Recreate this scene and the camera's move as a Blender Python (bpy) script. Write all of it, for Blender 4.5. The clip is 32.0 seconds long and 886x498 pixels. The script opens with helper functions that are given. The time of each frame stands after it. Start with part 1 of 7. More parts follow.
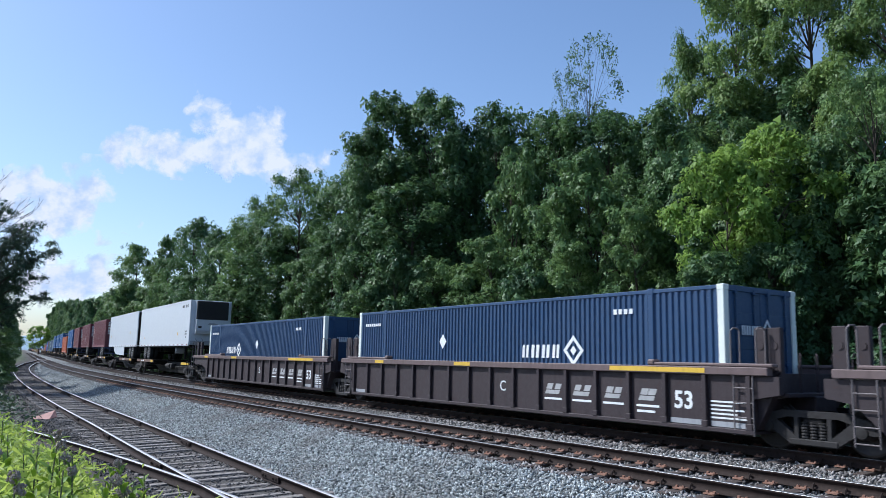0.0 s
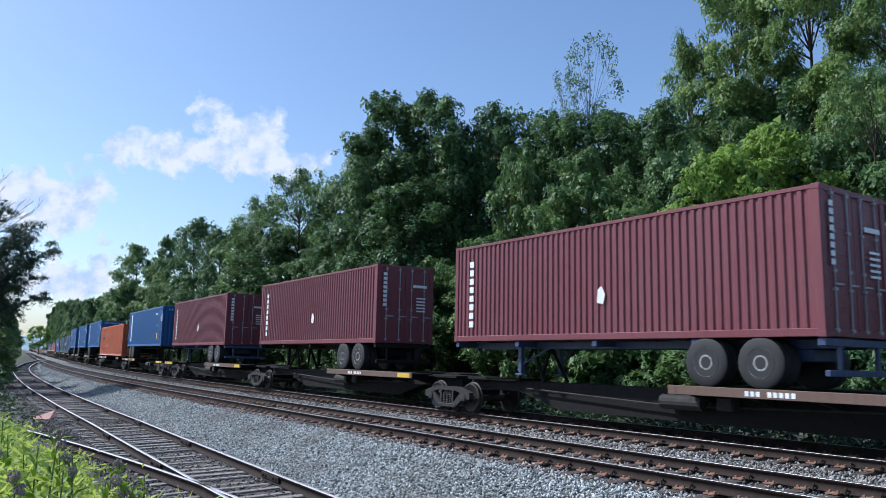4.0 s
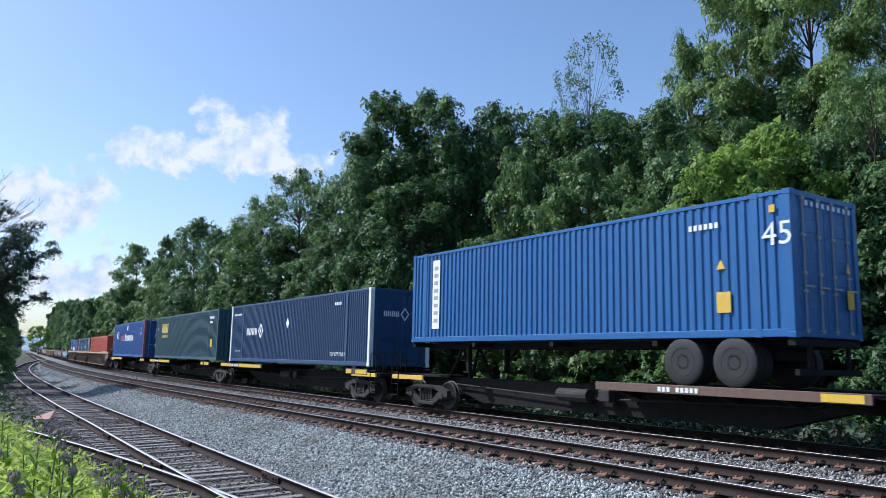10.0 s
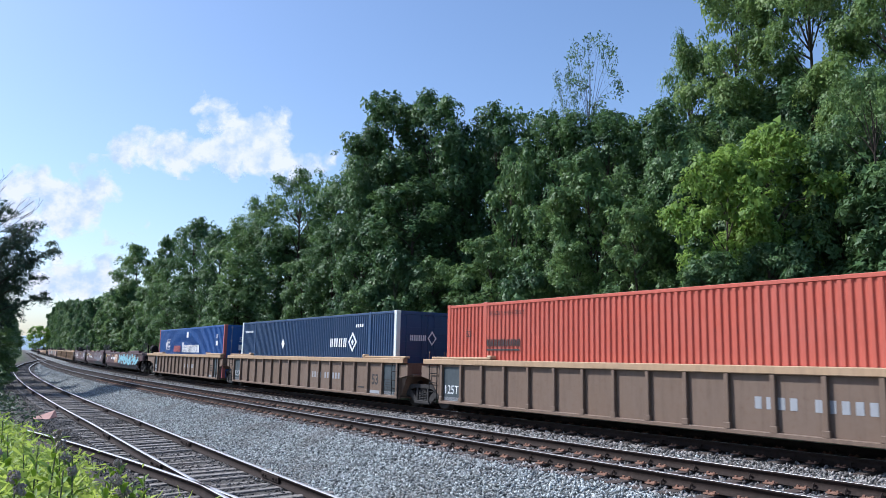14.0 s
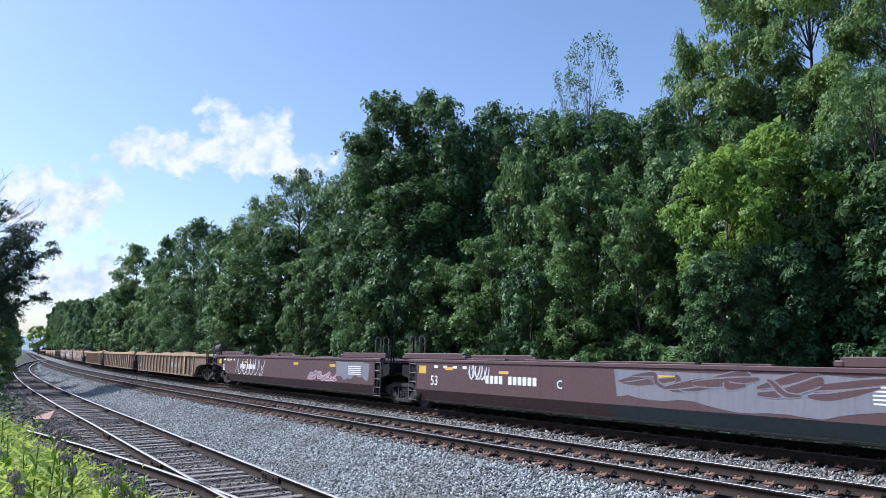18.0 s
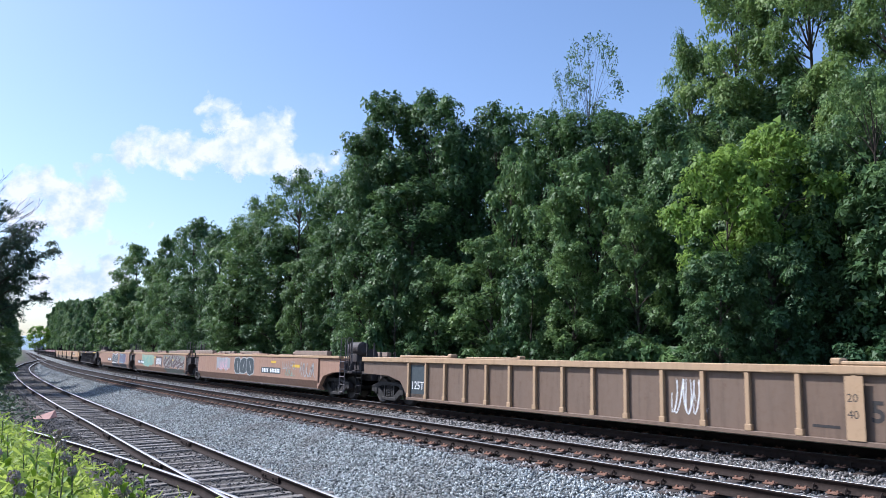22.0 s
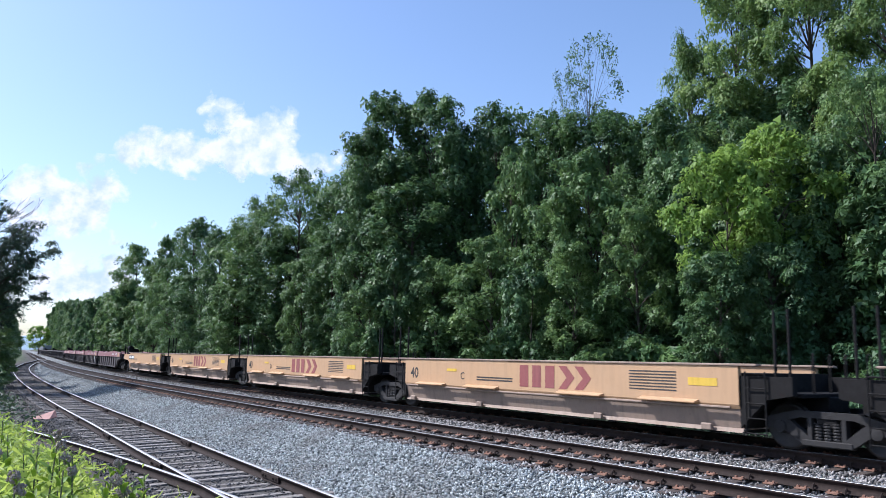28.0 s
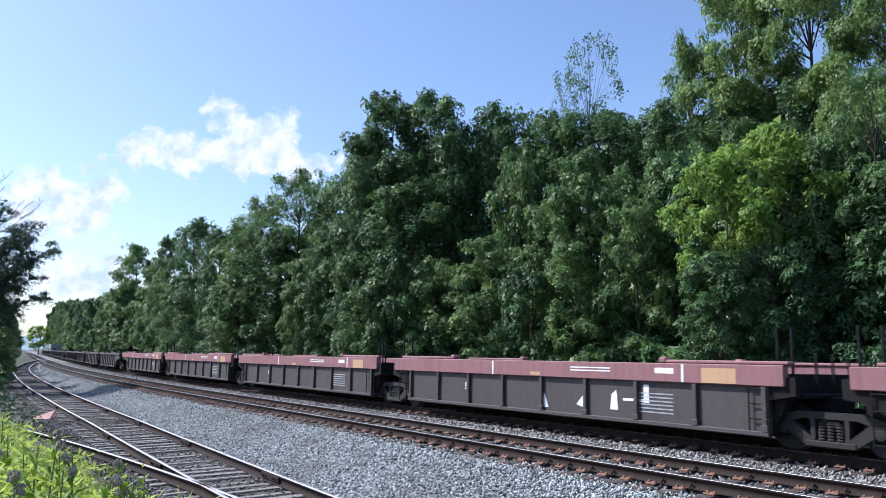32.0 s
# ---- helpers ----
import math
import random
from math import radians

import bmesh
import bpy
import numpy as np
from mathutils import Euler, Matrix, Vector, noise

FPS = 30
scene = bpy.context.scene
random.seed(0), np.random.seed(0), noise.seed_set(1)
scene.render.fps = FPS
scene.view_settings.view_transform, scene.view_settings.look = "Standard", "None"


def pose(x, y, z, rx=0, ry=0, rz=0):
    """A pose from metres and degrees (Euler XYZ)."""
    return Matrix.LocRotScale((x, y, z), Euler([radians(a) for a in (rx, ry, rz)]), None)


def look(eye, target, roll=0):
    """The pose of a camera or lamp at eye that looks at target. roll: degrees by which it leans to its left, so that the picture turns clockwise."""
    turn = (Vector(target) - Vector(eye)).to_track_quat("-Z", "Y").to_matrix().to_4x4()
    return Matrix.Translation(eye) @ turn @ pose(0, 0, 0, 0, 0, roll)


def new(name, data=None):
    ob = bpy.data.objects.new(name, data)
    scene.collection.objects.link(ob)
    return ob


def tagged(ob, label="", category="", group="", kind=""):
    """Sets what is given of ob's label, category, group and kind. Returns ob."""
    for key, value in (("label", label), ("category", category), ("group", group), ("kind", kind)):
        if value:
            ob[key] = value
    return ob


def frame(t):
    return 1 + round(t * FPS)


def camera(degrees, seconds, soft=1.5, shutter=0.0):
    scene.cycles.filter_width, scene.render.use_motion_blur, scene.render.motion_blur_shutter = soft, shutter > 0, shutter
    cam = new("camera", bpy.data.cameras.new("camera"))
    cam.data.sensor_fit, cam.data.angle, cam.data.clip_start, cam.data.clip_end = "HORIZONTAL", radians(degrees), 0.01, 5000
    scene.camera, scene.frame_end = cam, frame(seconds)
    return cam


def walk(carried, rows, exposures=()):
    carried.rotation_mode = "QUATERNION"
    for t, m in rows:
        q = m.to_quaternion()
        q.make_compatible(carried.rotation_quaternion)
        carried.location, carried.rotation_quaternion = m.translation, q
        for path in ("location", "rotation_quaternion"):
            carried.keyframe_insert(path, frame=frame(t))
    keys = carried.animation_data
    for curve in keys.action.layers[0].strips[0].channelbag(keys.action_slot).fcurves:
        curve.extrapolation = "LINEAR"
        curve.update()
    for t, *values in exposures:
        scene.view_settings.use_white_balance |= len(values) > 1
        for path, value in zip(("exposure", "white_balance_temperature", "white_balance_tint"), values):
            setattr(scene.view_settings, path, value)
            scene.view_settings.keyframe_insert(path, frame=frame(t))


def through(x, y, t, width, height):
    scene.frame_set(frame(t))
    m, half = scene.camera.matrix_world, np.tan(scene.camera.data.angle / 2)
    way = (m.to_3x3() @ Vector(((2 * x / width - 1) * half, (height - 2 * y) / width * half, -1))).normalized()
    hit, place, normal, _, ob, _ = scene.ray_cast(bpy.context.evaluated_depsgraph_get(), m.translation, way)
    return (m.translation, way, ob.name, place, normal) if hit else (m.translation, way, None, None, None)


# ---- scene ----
import collections

# ---------------------------------------------------------------- camera
EYE = (0.0, 0.0, 1.931)
TILT = 0.13085
cam = camera(60.65, 32.0, soft=0.65, shutter=0.06)
VIEW = look(EYE, (0.0, math.cos(TILT), EYE[2] + math.sin(TILT)), roll=-0.04)
walk(cam, [(0, VIEW), (32.0, VIEW)],
     exposures=[(0, 0.21, 5370, 10), (6, 0.25, 5390, 10), (12, 0.30, 5420, 11), (18, 0.40, 5460, 13), (24, 0.49, 5460, 14), (32, 0.52, 5470, 14)])

# ---------------------------------------------------------------- daylight
SUN_DIR = Vector((-0.82, 0.20, 0.92)).normalized()
world = bpy.data.worlds.new("sky")
scene.world = world
world.use_nodes = True
wn = world.node_tree.nodes
wl = world.node_tree.links
sky = wn.new("ShaderNodeTexSky")
sky.sky_type = "NISHITA"
sky.sun_disc = False
sky.sun_elevation = math.asin(SUN_DIR.z)
sky.sun_rotation = math.atan2(SUN_DIR.x, SUN_DIR.y)
sky.altitude = 200
sky.air_density = 1.0
sky.dust_density = 1.6
sky.ozone_density = 0.4
wl.new(sky.outputs["Color"], wn["Background"].inputs["Color"])
wn["Background"].inputs["Strength"].default_value = 0.132

sun_data = bpy.data.lights.new("sun", "SUN")
sun_data.energy = 5.0
sun_data.angle = radians(1.5)
sun_data.color = (1.0, 0.92, 0.79)
sun = new("sun", sun_data)
sun.matrix_basis = look(SUN_DIR * 100, (0, 0, 0))

# ---------------------------------------------------------------- the line of the railway
# s runs from the right foreground to the far left; the train comes down it towards s = 0.
BEND_S = (-80, 0, 40, 90, 108, 132, 480)
BEND_K = (-0.00057, -0.00057, -0.00127, -0.00078, -0.00045, 0.0, 0.0)
LINE_STEP = 1.0
LINE_S = np.arange(-900.0, 2600.0, LINE_STEP)
_k = np.interp(LINE_S, BEND_S, BEND_K)
_k[(LINE_S < -80) | (LINE_S > 480)] = 0.0
_th = np.concatenate([[0], np.cumsum((_k[1:] + _k[:-1]) / 2 * LINE_STEP)])
_zero = int(np.argmin(abs(LINE_S)))
LINE_H = _th - _th[_zero] + 2.17974
_x = np.concatenate([[0], np.cumsum((np.cos(LINE_H[1:]) + np.cos(LINE_H[:-1])) / 2 * LINE_STEP)])
_y = np.concatenate([[0], np.cumsum((np.sin(LINE_H[1:]) + np.sin(LINE_H[:-1])) / 2 * LINE_STEP)])
LINE_X = _x - _x[_zero] + 8.0
LINE_Y = _y - _y[_zero] + 14.327
CANT = 0.0266


def line(s, lat=0.0, z=0.0):
    """A place at arc s, lat metres from the loaded track towards the camera."""
    h = np.interp(s, LINE_S, LINE_H)
    return (float(np.interp(s, LINE_S, LINE_X) - lat * math.sin(h)), float(np.interp(s, LINE_S, LINE_Y) + lat * math.cos(h)), z)


def line_many(s, lat):
    h = np.interp(s, LINE_S, LINE_H)
    return np.interp(s, LINE_S, LINE_X) - lat * np.sin(h), np.interp(s, LINE_S, LINE_Y) + lat * np.cos(h)


def heading(s):
    """Degrees of turn of a thing whose x axis points along the train's travel."""
    return math.degrees(float(np.interp(s, LINE_S, LINE_H))) + 180


def run(t):
    """How far the train has come after t seconds."""
    return 19.7787 * t + 0.024 * (t * t / 2 - 16 * t)


def mid_lat(s):
    return 4.117 + 0.0019 * np.clip(s, -50, 300)


SIDE_S = (-60, -10, 5, 20, 36, 55, 80, 97, 108, 118, 128, 138, 150, 170)
SIDE_LAT = (10.6, 10.15, 9.65, 9.15, 8.83, 8.58, 8.35, 8.1, 7.65, 7.0, 6.1, 5.2, 4.6, 4.42)
SIDE_Z = (-0.45, -0.45, -0.45, -0.45, -0.45, -0.45, -0.44, -0.38, -0.28, -0.17, -0.08, -0.02, 0, 0)


def side_lat(s):
    return np.interp(s, SIDE_S, SIDE_LAT)


def side_z(s):
    return np.interp(s, SIDE_S, SIDE_Z)

# ---------------------------------------------------------------- building helpers
class Mesh:
    """Collects boxes, prisms and tubes into one mesh."""

    def __init__(self):
        self.v = []
        self.f = []

    def add(self, verts, faces):
        n = len(self.v)
        self.v += [tuple(p) for p in verts]
        self.f += [tuple(n + i for i in f) for f in faces]
        return self

    def box(self, x0, x1, y0, y1, z0, z1, c=0.008):
        """A box with chamfered edges."""
        c = min(c, (x1 - x0) * 0.3, (y1 - y0) * 0.3, (z1 - z0) * 0.3)
        if c <= 0.0005:
            vs = [(x, y, z) for x in (x0, x1) for y in (y0, y1) for z in (z0, z1)]
            return self.add(vs, [(0, 1, 3, 2), (4, 6, 7, 5), (0, 4, 5, 1), (2, 3, 7, 6), (0, 2, 6, 4), (1, 5, 7, 3)])
        lo, hi = (x0, y0, z0), (x1, y1, z1)
        vs, at = [], {}
        for sx in (0, 1):
            for sy in (0, 1):
                for sz in (0, 1):
                    sg = (sx, sy, sz)
                    for a in range(3):
                        p = []
                        for b in range(3):
                            e = hi[b] if sg[b] else lo[b]
                            p.append(e if b == a else (e - c if sg[b] else e + c))
                        at[sg, a] = len(vs)
                        vs.append(p)
        fs = []
        for a in range(3):
            b, d = (a + 1) % 3, (a + 2) % 3
            for s0 in (0, 1):
                loop = []
                for p, q in ((0, 0), (1, 0), (1, 1), (0, 1)):
                    sg = [0, 0, 0]
                    sg[a], sg[b], sg[d] = s0, p, q
                    loop.append(at[tuple(sg), a])
                fs.append(loop if s0 else loop[::-1])
            for p in (0, 1):
                for q in (0, 1):
                    g0, g1 = [0, 0, 0], [0, 0, 0]
                    g0[b] = g1[b] = p
                    g0[d] = g1[d] = q
                    g0[a], g1[a] = 0, 1
                    loop = [at[tuple(g0), b], at[tuple(g1), b], at[tuple(g1), d], at[tuple(g0), d]]
                    fs.append(loop if p == q else loop[::-1])
        for sg in [(i, j, k) for i in (0, 1) for j in (0, 1) for k in (0, 1)]:
            loop = [at[sg, 0], at[sg, 1], at[sg, 2]]
            fs.append(loop if sum(sg) % 2 else loop[::-1])
        return self.add(vs, fs)

    def prism(self, outline, lo, hi, axis="y"):
        """An outline of (a, b) pairs pulled from lo to hi along the axis: y takes (x, z), x takes (y, z), z takes (x, y)."""
        n = len(outline)

        def put(p, d):
            a, b = p
            return {"y": (a, d, b), "x": (d, a, b), "z": (a, b, d)}[axis]

        vs = [put(p, lo) for p in outline] + [put(p, hi) for p in outline]
        fs = [tuple(range(n)), tuple(range(2 * n - 1, n - 1, -1))]
        fs += [(i, n + i, n + (i + 1) % n, (i + 1) % n) for i in range(n)]
        return self.add(vs, fs)

    def tube(self, points, radii, sides=8, caps=True):
        """A tapering tube through the points."""
        pts = [Vector(p) for p in points]
        if not hasattr(radii, "__len__"):
            radii = [radii] * len(pts)
        rings = []
        side = None
        for i, p in enumerate(pts):
            d = (pts[min(i + 1, len(pts) - 1)] - pts[max(i - 1, 0)]).normalized()
            if side is None:
                side = d.orthogonal().normalized()
            else:
                side = (side - d * side.dot(d)).normalized()
            up = d.cross(side)
            rings.append([p + (side * math.cos(2 * math.pi * k / sides) + up * math.sin(2 * math.pi * k / sides)) * radii[i] for k in range(sides)])
        vs = [q for r in rings for q in r]
        fs = []
        for i in range(len(rings) - 1):
            for k in range(sides):
                fs.append((i * sides + k, i * sides + (k + 1) % sides, (i + 1) * sides + (k + 1) % sides, (i + 1) * sides + k))
        if caps:
            fs.append(tuple(range(sides - 1, -1, -1)))
            fs.append(tuple(range((len(rings) - 1) * sides, len(rings) * sides)))
        return self.add(vs, fs)

    def lathe(self, profile, y_axis=True, sides=24, cx=0, cz=0):
        """A wheel: rings of (offset along y, radius) round the y axis."""
        vs = [(cx + r * math.cos(2 * math.pi * k / sides), o, cz + r * math.sin(2 * math.pi * k / sides)) for o, r in profile for k in range(sides)]
        fs = []
        for i in range(len(profile) - 1):
            for k in range(sides):
                fs.append((i * sides + k, (i + 1) * sides + k, (i + 1) * sides + (k + 1) % sides, i * sides + (k + 1) % sides))
        fs.append(tuple(range(sides)))
        fs.append(tuple(range(len(profile) * sides - 1, (len(profile) - 1) * sides - 1, -1)))
        return self.add(vs, fs)

    def data(self, name, material, smooth=False):
        me = bpy.data.meshes.new(name)
        me.from_pydata(self.v, [], self.f)
        me.materials.append(material)
        bm = bmesh.new()
        bm.from_mesh(me)
        bmesh.ops.recalc_face_normals(bm, faces=bm.faces)
        bm.to_mesh(me)
        bm.free()
        if smooth:
            me.shade_smooth()
            me.set_sharp_from_angle(angle=radians(40))
        return me


def part(name, mesh, material, parent, label="", at=None, smooth=False):
    """One mesh object under a thing or a part. mesh: a Mesh, or mesh data that alike parts share."""
    me = mesh.data(name, material, smooth) if isinstance(mesh, Mesh) else mesh
    ob = new(name, me)
    ob.parent = parent
    if at is not None:
        ob.matrix_basis = at
    if label:
        ob["label"] = label
    return ob


def thing(name, label, category, group="", kind="", at=None):
    """An empty at the base of a thing."""
    ob = new(name)
    ob.empty_display_size = 0.3
    if at is not None:
        ob.matrix_basis = at
    return tagged(ob, label, category, group, kind)


def big_mesh(name, verts, faces, material, normals=None):
    """A mesh from arrays of vertices and of faces with a fixed number of corners."""
    me = bpy.data.meshes.new(name)
    n, k = faces.shape
    me.vertices.add(len(verts))
    me.vertices.foreach_set("co", np.ascontiguousarray(verts, dtype=np.float32).ravel())
    me.loops.add(n * k)
    me.loops.foreach_set("vertex_index", np.ascontiguousarray(faces, dtype=np.int32).ravel())
    me.polygons.add(n)
    me.polygons.foreach_set("loop_start", np.arange(0, n * k, k, dtype=np.int32))
    me.polygons.foreach_set("loop_total", np.full(n, k, dtype=np.int32))
    me.update(calc_edges=True)
    me.validate()
    me.materials.append(material)
    if normals is not None:
        me.shade_smooth()
        me.normals_split_custom_set_from_vertices(np.ascontiguousarray(normals, dtype=np.float32))
    return me


_letters = {}


def letters(words, size, material, bold=0.0):
    """Flat raised writing as a mesh in the x, z plane, facing -y, its lower left at the origin."""
    key = (words, size, material.name, bold)
    if key not in _letters:
        cu = bpy.data.curves.new("writing", "FONT")
        cu.body, cu.size, cu.extrude, cu.offset, cu.resolution_u = words, size, 0.001, bold, 3
        tmp = new("writing", cu)
        bpy.context.view_layer.update()
        me = bpy.data.meshes.new_from_object(tmp.evaluated_get(bpy.context.evaluated_depsgraph_get()))
        bpy.data.objects.remove(tmp)
        me.transform(Matrix.Rotation(radians(90), 4, "X"))
        me.materials.clear()
        me.materials.append(material)
        _letters[key] = me
    return _letters[key]


def write(words, size, material, parent, x, y, z, label="", end=False, bold=0.0, squeeze=1.0):
    """Writing on the side that faces the tracks (end=False) or on the leading end (end=True, x and y swap roles)."""
    turn = Matrix.Translation((x, y, z)) @ (Matrix.Rotation(radians(90), 4, "Z") if end else Matrix()) @ Matrix.Diagonal((squeeze, 1, 1, 1))
    return part("lettering", letters(words, size, material, bold), material, parent, label, turn)


def decal(name, material, parent, outlines, y, label="", end=False, depth=0.003, whole=False):
    """Painted shapes: outlines of (x, z) pairs, a few millimetres proud of the face at y. Up to a dozen shapes are parts of
    their own; finer ones stay together."""
    if whole or len(outlines) == 1 or len(outlines) > 12:
        m = Mesh()
        for o in outlines:
            m.prism(o, y - depth, y, "y") if not end else m.prism(o, y, y + depth, "x")
        ob = part(name[:-1] if name.endswith("s") else name, m, material, parent, label)
        if len(outlines) > 12:
            ob["kind"] = "stuff"
        return ob
    for o in outlines:
        decal(name, material, parent, [o], y, label, end, depth)


def rect(x0, x1, z0, z1, lean=0.0):
    return [(x0, z0), (x1, z0), (x1 + lean, z1), (x0 + lean, z1)]

# ---------------------------------------------------------------- materials
def shader(name):
    m = bpy.data.materials.new(name)
    m.use_nodes = True
    nt = m.node_tree
    return m, nt, nt.nodes["Principled BSDF"]


def node(nt, kind, **inputs):
    n = nt.nodes.new(kind)
    for k, v in inputs.items():
        n.inputs[k].default_value = v
    return n


def coords(nt, scale=(1, 1, 1)):
    tc = nt.nodes.new("ShaderNodeTexCoord")
    mp = nt.nodes.new("ShaderNodeMapping")
    mp.inputs["Scale"].default_value = scale
    nt.links.new(tc.outputs["Object"], mp.inputs["Vector"])
    return mp.outputs["Vector"]


def noise_tex(nt, vec, scale, detail=4.0, rough=0.6):
    n = node(nt, "ShaderNodeTexNoise", Scale=scale, Detail=detail, Roughness=rough)
    nt.links.new(vec, n.inputs["Vector"])
    return n.outputs["Fac"]


def ramp(nt, fac, a, b, lo=0.0, hi=1.0):
    r = nt.nodes.new("ShaderNodeMapRange")
    r.inputs["From Min"].default_value, r.inputs["From Max"].default_value = a, b
    r.inputs["To Min"].default_value, r.inputs["To Max"].default_value = lo, hi
    nt.links.new(fac, r.inputs["Value"])
    return r.outputs["Result"]


def mix(nt, fac, a, b):
    """Mix of two colours; a and b are colours or sockets."""
    n = nt.nodes.new("ShaderNodeMix")
    n.data_type = "RGBA"
    for s, v in ((n.inputs["Factor"], fac), (n.inputs[6], a), (n.inputs[7], b)):
        if hasattr(v, "is_output"):
            nt.links.new(v, s)
        elif hasattr(v, "__len__"):
            s.default_value = (*v[:3], 1)
        else:
            s.default_value = v
    return n.outputs[2]


def bump(nt, bsdf, height, strength=0.3, distance=0.02):
    b = node(nt, "ShaderNodeBump", Strength=strength, Distance=distance)
    nt.links.new(height, b.inputs["Height"])
    nt.links.new(b.outputs["Normal"], bsdf.inputs["Normal"])


def darker(c, k):
    return tuple(x * k for x in c)


def paint(name, colour, rough=0.45, metal=0.0, grime=0.5, rust=0.25, rust_colour=(0.10, 0.045, 0.022), fade=0.25):
    """Weathered paint on steel: faded patches, grime that runs down, rust in spots and scratches."""
    m, nt, b = shader(name)
    v = coords(nt)
    streak = coords(nt, (3.0, 3.0, 0.35))
    big = noise_tex(nt, v, 0.55, 3)
    fine = noise_tex(nt, v, 9.0, 6, 0.7)
    run_ = noise_tex(nt, streak, 2.6, 5, 0.65)
    grey = sum(colour) / 3
    faded = tuple(c * 0.72 + (grey * 0.5 + 0.16) * 0.28 for c in colour)
    c1 = mix(nt, ramp(nt, big, 0.35, 0.7, 0, fade), colour, faded)
    c2 = mix(nt, ramp(nt, run_, 0.48, 0.78, 0, grime), c1, darker(colour, 0.42))
    c3 = mix(nt, ramp(nt, fine, 0.60, 0.74, 0, rust), c2, rust_colour)
    nt.links.new(c3, b.inputs["Base Color"])
    nt.links.new(ramp(nt, fine, 0.3, 0.75, rough - 0.08, min(rough + 0.25, 1)), b.inputs["Roughness"])
    b.inputs["Metallic"].default_value = metal
    bump(nt, b, fine, 0.12, 0.004)
    return m


def plain(name, colour, rough=0.6, metal=0.0, vary=0.25, scale=6.0, relief=0.15):
    m, nt, b = shader(name)
    v = coords(nt)
    f = noise_tex(nt, v, scale, 5, 0.65)
    g = noise_tex(nt, v, scale * 0.12, 3)
    c1 = mix(nt, ramp(nt, f, 0.3, 0.7), darker(colour, 1 - vary), darker(colour, 1 + vary))
    c2 = mix(nt, ramp(nt, g, 0.35, 0.7, 0, 0.5), c1, darker(colour, 0.7))
    nt.links.new(c2, b.inputs["Base Color"])
    b.inputs["Roughness"].default_value = rough
    b.inputs["Metallic"].default_value = metal
    bump(nt, b, f, relief, 0.006)
    return m


def leaf_material(name, colour, light, through=0.28, rough=0.55):
    """Leaves: each its own green, part of the light comes through."""
    m, nt, b = shader(name)
    geo = nt.nodes.new("ShaderNodeNewGeometry")
    info = nt.nodes.new("ShaderNodeObjectInfo")
    v = coords(nt)
    patch = noise_tex(nt, v, 0.45, 3)
    c1 = mix(nt, geo.outputs["Random Per Island"], darker(colour, 0.65), darker(colour, 1.35))
    c2 = mix(nt, ramp(nt, patch, 0.46, 0.64, 0, 0.9), c1, light)
    c3 = mix(nt, ramp(nt, info.outputs["Random"], 0, 1, 0, 0.35), c2, darker(light, 0.7))
    nt.links.new(c3, b.inputs["Base Color"])
    b.inputs["Roughness"].default_value = rough
    b.inputs["Specular IOR Level"].default_value = 0.3
    tr = nt.nodes.new("ShaderNodeBsdfTranslucent")
    nt.links.new(mix(nt, 0.5, c3, darker(light, 1.3)), tr.inputs["Color"])
    ms = nt.nodes.new("ShaderNodeMixShader")
    ms.inputs["Fac"].default_value = through
    out = nt.nodes["Material Output"]
    nt.links.new(b.outputs["BSDF"], ms.inputs[1])
    nt.links.new(tr.outputs["BSDF"], ms.inputs[2])
    nt.links.new(ms.outputs["Shader"], out.inputs["Surface"])
    return m


def ground_material():
    """Dark cinders by the siding, grey ballast round the tracks, soil and grass beyond."""
    m, nt, b = shader("ground_soil")
    v = coords(nt)
    stones = nt.nodes.new("ShaderNodeTexVoronoi")
    stones.inputs["Scale"].default_value = 24.0
    nt.links.new(v, stones.inputs["Vector"])
    big = noise_tex(nt, v, 0.35, 4)
    fine = noise_tex(nt, v, 14.0, 6, 0.7)
    sep = nt.nodes.new("ShaderNodeSeparateColor")
    nt.links.new(stones.outputs["Color"], sep.inputs["Color"])
    grey = mix(nt, sep.outputs["Red"], (0.04, 0.043, 0.043), (0.28, 0.295, 0.29))
    dirt = mix(nt, ramp(nt, fine, 0.35, 0.7), (0.028, 0.024, 0.02), (0.085, 0.072, 0.06))
    grass = mix(nt, fine, (0.022, 0.035, 0.012), (0.075, 0.10, 0.03))
    kind = nt.nodes.new("ShaderNodeAttribute")
    kind.attribute_name = "cover"
    ks = nt.nodes.new("ShaderNodeSeparateColor")
    nt.links.new(kind.outputs["Color"], ks.inputs["Color"])
    c1 = mix(nt, ks.outputs["Red"], dirt, grey)
    c2 = mix(nt, ks.outputs["Green"], c1, grass)
    c3 = mix(nt, ramp(nt, big, 0.45, 0.7, 0, 0.4), c2, (0.045, 0.04, 0.034))
    nt.links.new(c3, b.inputs["Base Color"])
    b.inputs["Roughness"].default_value = 0.9
    bump(nt, b, stones.outputs["Distance"], 0.8, 0.04)
    return m


